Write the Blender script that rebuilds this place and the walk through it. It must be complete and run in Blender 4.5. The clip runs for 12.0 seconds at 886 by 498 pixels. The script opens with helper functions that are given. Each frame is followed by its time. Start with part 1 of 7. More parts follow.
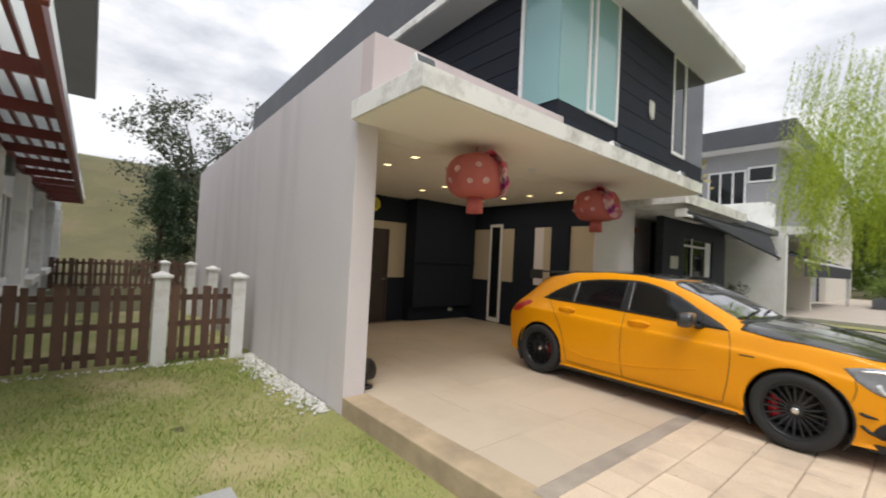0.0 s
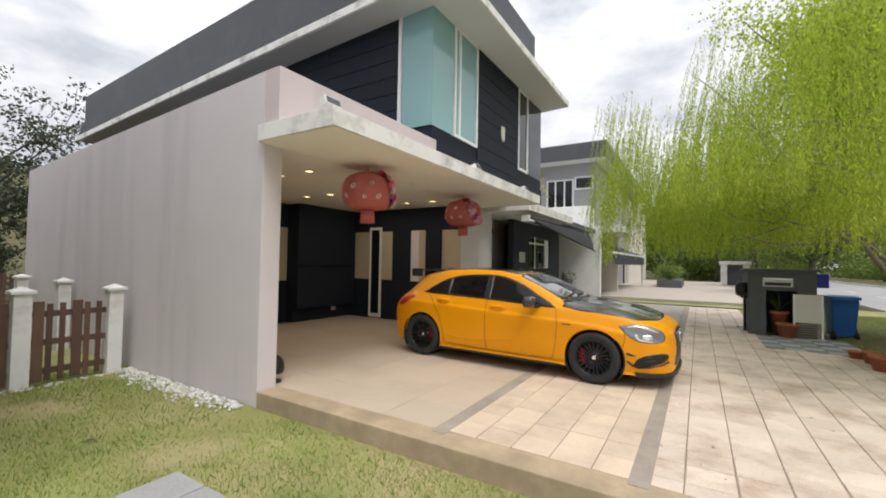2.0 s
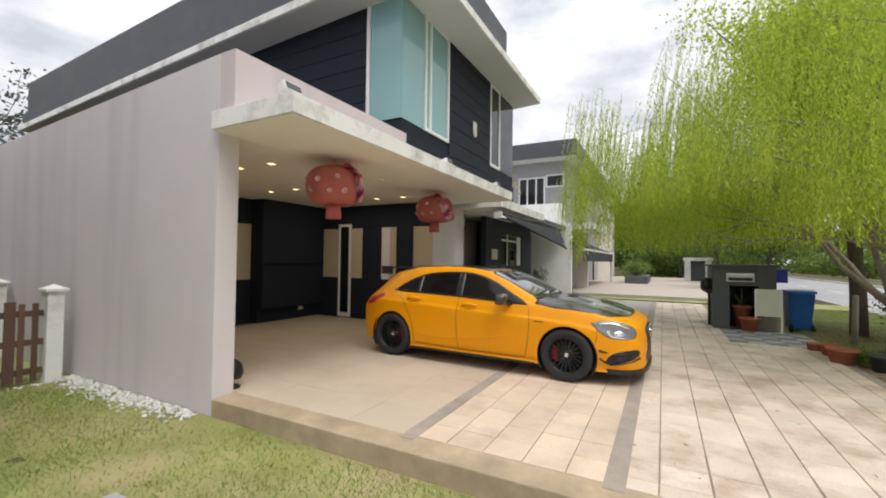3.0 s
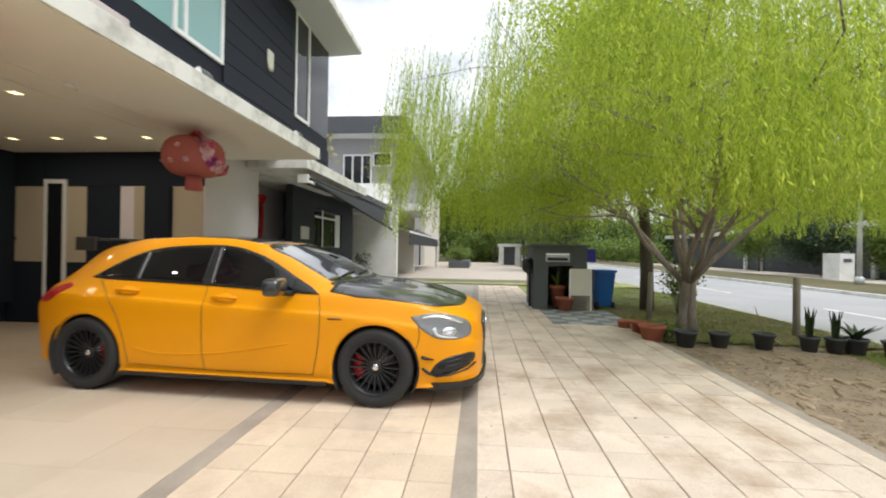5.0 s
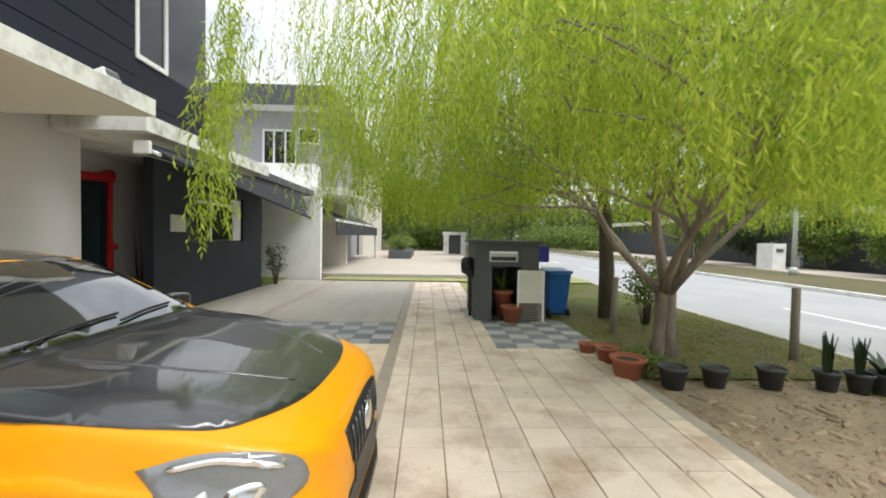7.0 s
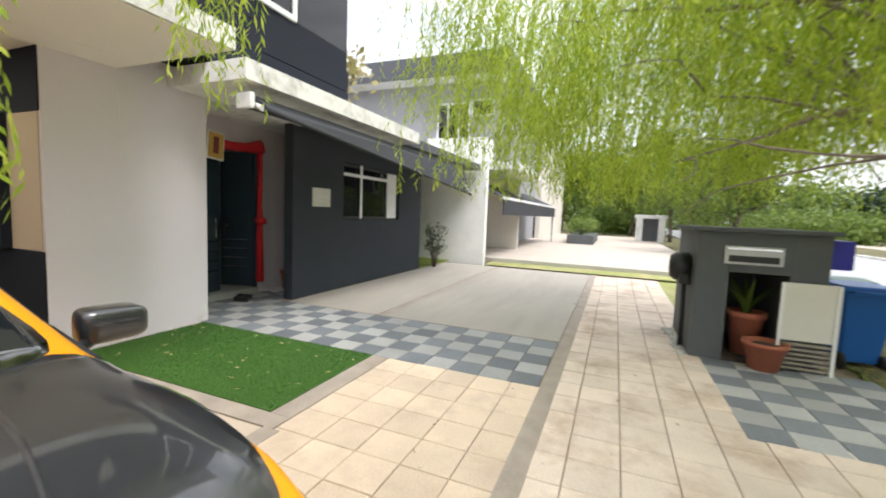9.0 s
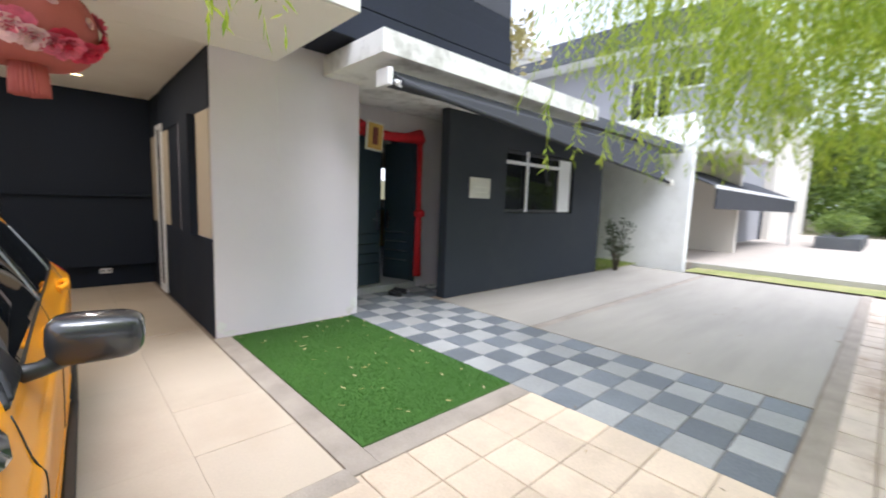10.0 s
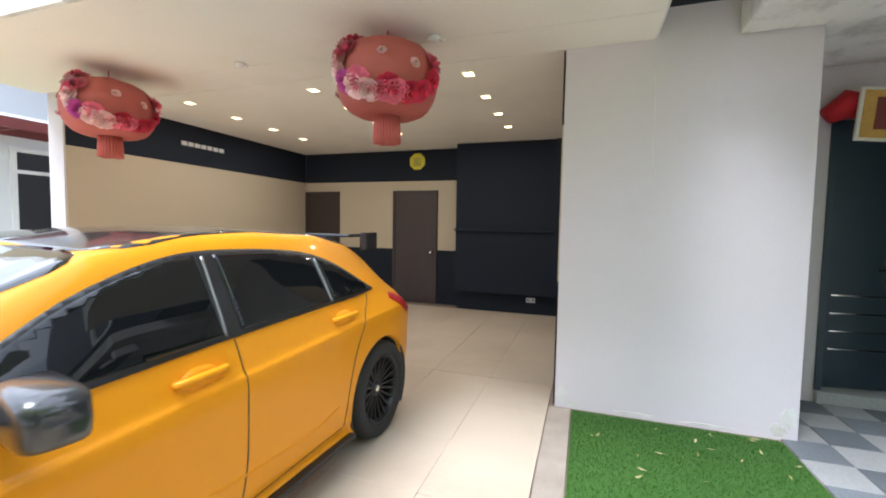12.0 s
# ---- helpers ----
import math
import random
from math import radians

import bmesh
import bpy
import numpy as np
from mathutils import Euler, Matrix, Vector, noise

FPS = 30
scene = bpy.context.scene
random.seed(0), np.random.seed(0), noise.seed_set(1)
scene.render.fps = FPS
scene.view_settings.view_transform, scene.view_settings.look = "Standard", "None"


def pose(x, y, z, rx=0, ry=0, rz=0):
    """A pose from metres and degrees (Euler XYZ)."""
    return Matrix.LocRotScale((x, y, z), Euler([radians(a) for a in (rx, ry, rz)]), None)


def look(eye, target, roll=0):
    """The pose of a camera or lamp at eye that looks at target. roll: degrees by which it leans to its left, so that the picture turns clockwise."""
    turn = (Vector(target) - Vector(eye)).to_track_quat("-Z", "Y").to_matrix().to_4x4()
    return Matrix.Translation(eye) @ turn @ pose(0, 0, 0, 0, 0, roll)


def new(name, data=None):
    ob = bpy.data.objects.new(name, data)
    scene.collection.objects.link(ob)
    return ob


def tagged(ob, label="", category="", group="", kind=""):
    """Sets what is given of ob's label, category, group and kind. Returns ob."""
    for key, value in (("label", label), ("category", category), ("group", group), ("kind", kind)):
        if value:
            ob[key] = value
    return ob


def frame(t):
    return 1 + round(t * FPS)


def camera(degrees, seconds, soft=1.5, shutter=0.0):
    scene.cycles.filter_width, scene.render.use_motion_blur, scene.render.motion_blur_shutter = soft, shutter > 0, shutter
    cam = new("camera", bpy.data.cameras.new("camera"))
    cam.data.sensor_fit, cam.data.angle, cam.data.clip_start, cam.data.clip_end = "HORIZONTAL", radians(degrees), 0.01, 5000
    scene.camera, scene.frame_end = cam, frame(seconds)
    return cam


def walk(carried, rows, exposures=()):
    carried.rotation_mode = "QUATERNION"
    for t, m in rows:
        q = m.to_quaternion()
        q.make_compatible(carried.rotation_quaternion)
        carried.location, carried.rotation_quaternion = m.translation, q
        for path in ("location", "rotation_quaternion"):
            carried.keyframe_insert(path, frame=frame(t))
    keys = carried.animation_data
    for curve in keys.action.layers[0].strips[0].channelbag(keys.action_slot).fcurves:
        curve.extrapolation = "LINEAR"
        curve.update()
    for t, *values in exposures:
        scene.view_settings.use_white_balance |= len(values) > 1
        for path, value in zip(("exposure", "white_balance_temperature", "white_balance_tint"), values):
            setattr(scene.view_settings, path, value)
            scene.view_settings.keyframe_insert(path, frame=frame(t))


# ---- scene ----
cam = camera(93.7, 12.0, soft=1.9, shutter=0.3)
PATH = [
    (0, (0.46, 0.055, 1.494), (1.751, 1.582, 1.546), 2.9),
    (0.5, (0.256, -0.048, 1.518), (1.755, 1.274, 1.575), 2.0),
    (1, (-0.005, -0.199, 1.544), (1.605, 0.985, 1.602), 1.5),
    (1.5, (-0.279, -0.271, 1.557), (1.393, 0.825, 1.614), 1.3),
    (2, (-0.484, -0.351, 1.555), (1.218, 0.698, 1.615), 1.0),
    (2.5, (-0.507, -0.376, 1.564), (1.22, 0.632, 1.619), 0.9),
    (2.7, (-0.45, -0.351, 1.56), (1.29, 0.634, 1.614), 0.8),
    (4.3, (0.869, -0.024, 1.397), (2.802, 0.488, 1.419), 1.0),
    (4.5, (1.11, -0.008, 1.379), (3.068, 0.404, 1.394), 1.0),
    (5, (1.717, -0.049, 1.349), (3.709, 0.123, 1.353), 0.9),
    (5.5, (2.31, -0.09, 1.377), (4.31, -0.104, 1.366), 0.9),
    (6, (2.847, -0.202, 1.423), (4.843, -0.314, 1.392), 0.9),
    (6.5, (3.321, -0.35, 1.591), (5.316, -0.476, 1.535), 0.7),
    (6.7, (3.517, -0.389, 1.569), (5.513, -0.503, 1.512), 0.8),
    (8.3, (5.223, -0.533, 1.591), (7.189, -0.192, 1.469), 2.1),
    (8.5, (5.476, -0.504, 1.57), (7.421, -0.059, 1.433), 2.3),
    (9, (6.067, -0.448, 1.554), (7.91, 0.31, 1.379), 2.3),
    (9.5, (6.623, -0.337, 1.519), (8.289, 0.753, 1.326), 2.1),
    (10, (7.1, -0.171, 1.493), (8.451, 1.286, 1.267), 2.0),
    (10.5, (7.498, 0.106, 1.444), (8.278, 1.937, 1.25), 1.7),
    (11, (7.866, 0.356, 1.465), (7.964, 2.346, 1.297), 1.5),
    (11.5, (8.155, 0.627, 1.468), (7.72, 2.574, 1.325), 1.1),
    (12, (8.429, 0.941, 1.491), (7.787, 2.831, 1.378), 1.0),
]
walk(cam, [(t, look(eye, target, roll)) for t, eye, target, roll in PATH],
     exposures=[(0.0, 0.18, 6450, 11), (2.7, 0.18, 6450, 11), (4.5, 0.38, 6350, 9), (6.5, 0.48, 6300, 7), (8.5, 1.05, 6450, 10), (9.5, 1.12, 6000, 13), (10.5, 1.40, 5600, 15), (11.0, 1.50, 5600, 14), (11.5, 1.50, 5550, 12), (12.0, 1.50, 5550, 12)])

# ---- world and light: bright overcast sky ----
world = bpy.data.worlds.new("overcast_sky")
scene.world = world
world.use_nodes = True
wn, wl = world.node_tree.nodes, world.node_tree.links
wn.clear()
w_out = wn.new("ShaderNodeOutputWorld")
w_bg = wn.new("ShaderNodeBackground")
w_sky = wn.new("ShaderNodeTexSky")
w_sky.sky_type, w_sky.sun_disc = "NISHITA", False
w_sky.sun_elevation, w_sky.sun_rotation = radians(54), radians(213)
w_tc = wn.new("ShaderNodeTexCoord")
w_map = wn.new("ShaderNodeMapping")
w_map.inputs["Scale"].default_value = (1.6, 1.6, 3.6)
w_noise = wn.new("ShaderNodeTexNoise")
w_noise.inputs["Scale"].default_value, w_noise.inputs["Detail"].default_value = 2.1, 7.0
w_noise.inputs["Roughness"].default_value = 0.55
w_ramp = wn.new("ShaderNodeValToRGB")
w_ramp.color_ramp.elements[0].position, w_ramp.color_ramp.elements[0].color = 0.38, (7.4, 7.7, 8.3, 1)
w_ramp.color_ramp.elements[1].position, w_ramp.color_ramp.elements[1].color = 0.60, (13.0, 13.0, 13.1, 1)
w_mix = wn.new("ShaderNodeMixRGB")
w_mix.inputs["Fac"].default_value = 0.93
wl.new(w_tc.outputs["Generated"], w_map.inputs["Vector"])
wl.new(w_map.outputs["Vector"], w_noise.inputs["Vector"])
wl.new(w_noise.outputs["Fac"], w_ramp.inputs["Fac"])
wl.new(w_sky.outputs["Color"], w_mix.inputs["Color1"])
wl.new(w_ramp.outputs["Color"], w_mix.inputs["Color2"])
w_sep = wn.new("ShaderNodeSeparateXYZ")
w_rise = wn.new("ShaderNodeMapRange")  # an overcast sky is three times brighter overhead than at the horizon
w_rise.inputs["From Min"].default_value, w_rise.inputs["From Max"].default_value = 0.0, 1.0
w_rise.inputs["To Min"].default_value, w_rise.inputs["To Max"].default_value = 0.66, 1.12
w_scale = wn.new("ShaderNodeVectorMath")
w_scale.operation = "SCALE"
wl.new(w_tc.outputs["Generated"], w_sep.inputs[0])
wl.new(w_sep.outputs["Z"], w_rise.inputs["Value"])
wl.new(w_mix.outputs["Color"], w_scale.inputs[0])
wl.new(w_rise.outputs[0], w_scale.inputs["Scale"])
wl.new(w_scale.outputs[0], w_bg.inputs["Color"])
w_bg.inputs["Strength"].default_value = 0.1
wl.new(w_bg.outputs["Background"], w_out.inputs["Surface"])

sun = new("sun", bpy.data.lights.new("sun", "SUN"))
sun.data.energy, sun.data.angle, sun.data.color = 1.9, radians(30), (1.0, 0.96, 0.9)
sun.matrix_world = look((0, 0, 30), (9, 14, 0))

# ---- materials ----
def material(name, color, rough=0.6, metal=0.0, vary=0.12, scale=6.0, fine=60.0, bump=0.15, island=0.0, coat=0.0,
             stain=None, stain_scale=0.8, stain_amount=0.0, spec=0.5, stretch=(1, 1, 1), world=False):
    """A procedural surface: colour varied at two scales, optional stains, fine relief."""
    m = bpy.data.materials.new(name)
    m.use_nodes = True
    n, l = m.node_tree.nodes, m.node_tree.links
    b = n["Principled BSDF"]
    tc, mp = n.new("ShaderNodeTexCoord"), n.new("ShaderNodeMapping")
    mp.inputs["Scale"].default_value = stretch
    if world:  # one pattern that runs on from piece to piece
        l.new(n.new("ShaderNodeNewGeometry").outputs["Position"], mp.inputs["Vector"])
    else:
        l.new(tc.outputs["Object"], mp.inputs["Vector"])
    big, small = n.new("ShaderNodeTexNoise"), n.new("ShaderNodeTexNoise")
    for node, s, d in ((big, scale, 5.0), (small, fine, 3.0)):
        node.inputs["Scale"].default_value, node.inputs["Detail"].default_value = s, d
        l.new(mp.outputs["Vector"], node.inputs["Vector"])
    add = n.new("ShaderNodeMath")
    add.operation = "ADD"
    l.new(big.outputs["Fac"], add.inputs[0])
    l.new(small.outputs["Fac"], add.inputs[1])
    rng = n.new("ShaderNodeMapRange")
    rng.inputs["From Min"].default_value, rng.inputs["From Max"].default_value = 0.6, 1.4
    rng.inputs["To Min"].default_value, rng.inputs["To Max"].default_value = 1 - vary, 1 + vary
    l.new(add.outputs[0], rng.inputs["Value"])
    last = rng.outputs[0]
    if island:
        info = n.new("ShaderNodeObjectInfo")
        r2 = n.new("ShaderNodeMapRange")
        r2.inputs["To Min"].default_value, r2.inputs["To Max"].default_value = 1 - island, 1 + island
        l.new(info.outputs["Random"], r2.inputs["Value"])
        geo = n.new("ShaderNodeNewGeometry")
        r3 = n.new("ShaderNodeMapRange")
        r3.inputs["To Min"].default_value, r3.inputs["To Max"].default_value = 1 - island, 1 + island
        l.new(geo.outputs["Random Per Island"], r3.inputs["Value"])
        for r in (r2, r3):
            mu = n.new("ShaderNodeMath")
            mu.operation = "MULTIPLY"
            l.new(last, mu.inputs[0])
            l.new(r.outputs[0], mu.inputs[1])
            last = mu.outputs[0]
    col = n.new("ShaderNodeVectorMath")
    col.operation = "SCALE"
    col.inputs[0].default_value = color
    l.new(last, col.inputs["Scale"])
    out = col.outputs[0]
    if stain:
        st = n.new("ShaderNodeTexNoise")
        st.inputs["Scale"].default_value, st.inputs["Detail"].default_value = stain_scale, 8.0
        st.inputs["Roughness"].default_value = 0.65
        l.new(mp.outputs["Vector"], st.inputs["Vector"])
        sr = n.new("ShaderNodeMapRange")
        sr.inputs["From Min"].default_value, sr.inputs["From Max"].default_value = 0.48, 0.68
        sr.inputs["To Max"].default_value = stain_amount
        l.new(st.outputs["Fac"], sr.inputs["Value"])
        mx = n.new("ShaderNodeMixRGB")
        mx.inputs["Color2"].default_value = (*stain, 1)
        l.new(sr.outputs[0], mx.inputs["Fac"])
        l.new(out, mx.inputs["Color1"])
        out = mx.outputs["Color"]
    l.new(out, b.inputs["Base Color"])
    rr = n.new("ShaderNodeMapRange")
    rr.inputs["To Min"].default_value, rr.inputs["To Max"].default_value = max(0.02, rough * 0.85), min(1, rough * 1.15)
    l.new(big.outputs["Fac"], rr.inputs["Value"])
    l.new(rr.outputs[0], b.inputs["Roughness"])
    b.inputs["Metallic"].default_value = metal
    b.inputs["Coat Weight"].default_value = coat
    b.inputs["Coat Roughness"].default_value = 0.04
    b.inputs["Specular IOR Level"].default_value = spec
    if bump:
        bp = n.new("ShaderNodeBump")
        bp.inputs["Strength"].default_value, bp.inputs["Distance"].default_value = bump, 0.01
        l.new(add.outputs[0], bp.inputs["Height"])
        l.new(bp.outputs["Normal"], b.inputs["Normal"])
    return m


def streaked(name, color, streak, amount):
    """Painted render with vertical water streaks."""
    m = material(name, color, rough=0.85, vary=0.05, scale=1.2, fine=90, bump=0.1)
    n, l = m.node_tree.nodes, m.node_tree.links
    b = n["Principled BSDF"]
    src = b.inputs["Base Color"].links[0].from_socket
    tc, mp = n.new("ShaderNodeTexCoord"), n.new("ShaderNodeMapping")
    mp.inputs["Scale"].default_value = (1.7, 1.7, 0.12)
    l.new(tc.outputs["Object"], mp.inputs["Vector"])
    nz = n.new("ShaderNodeTexNoise")
    nz.inputs["Scale"].default_value, nz.inputs["Detail"].default_value = 1.0, 5.0
    l.new(mp.outputs["Vector"], nz.inputs["Vector"])
    r = n.new("ShaderNodeMapRange")
    r.inputs["From Min"].default_value, r.inputs["From Max"].default_value, r.inputs["To Max"].default_value = 0.5, 0.75, amount
    l.new(nz.outputs["Fac"], r.inputs["Value"])
    mx = n.new("ShaderNodeMixRGB")
    mx.inputs["Color2"].default_value = (*streak, 1)
    l.new(r.outputs[0], mx.inputs["Fac"])
    l.new(src, mx.inputs["Color1"])
    l.new(mx.outputs["Color"], b.inputs["Base Color"])
    return m


def glass(name, tint, rough=0.02, alpha_mix=0.0):
    m = bpy.data.materials.new(name)
    m.use_nodes = True
    b = m.node_tree.nodes["Principled BSDF"]
    b.inputs["Base Color"].default_value = (*tint, 1)
    b.inputs["Roughness"].default_value = rough
    b.inputs["Transmission Weight"].default_value = alpha_mix
    b.inputs["IOR"].default_value = 1.45
    return m


def glowing(name, color, strength):
    m = bpy.data.materials.new(name)
    m.use_nodes = True
    b = m.node_tree.nodes["Principled BSDF"]
    b.inputs["Base Color"].default_value = (*color, 1)
    b.inputs["Emission Color"].default_value = (*color, 1)
    b.inputs["Emission Strength"].default_value = strength
    return m


def leafy(name, color, tip, through_light=0.35):
    """Leaves: colour varied from leaf to leaf, some light passing through."""
    m = bpy.data.materials.new(name)
    m.use_nodes = True
    n, l = m.node_tree.nodes, m.node_tree.links
    b = n["Principled BSDF"]
    geo = n.new("ShaderNodeNewGeometry")
    ramp = n.new("ShaderNodeValToRGB")
    ramp.color_ramp.elements[0].color, ramp.color_ramp.elements[1].color = (*color, 1), (*tip, 1)
    l.new(geo.outputs["Random Per Island"], ramp.inputs["Fac"])
    l.new(ramp.outputs["Color"], b.inputs["Base Color"])
    b.inputs["Roughness"].default_value = 0.5
    tr = n.new("ShaderNodeBsdfTranslucent")
    l.new(ramp.outputs["Color"], tr.inputs["Color"])
    mix = n.new("ShaderNodeMixShader")
    mix.inputs["Fac"].default_value = through_light
    out = n["Material Output"]
    l.new(b.outputs[0], mix.inputs[1])
    l.new(tr.outputs[0], mix.inputs[2])
    l.new(mix.outputs[0], out.inputs["Surface"])
    return m


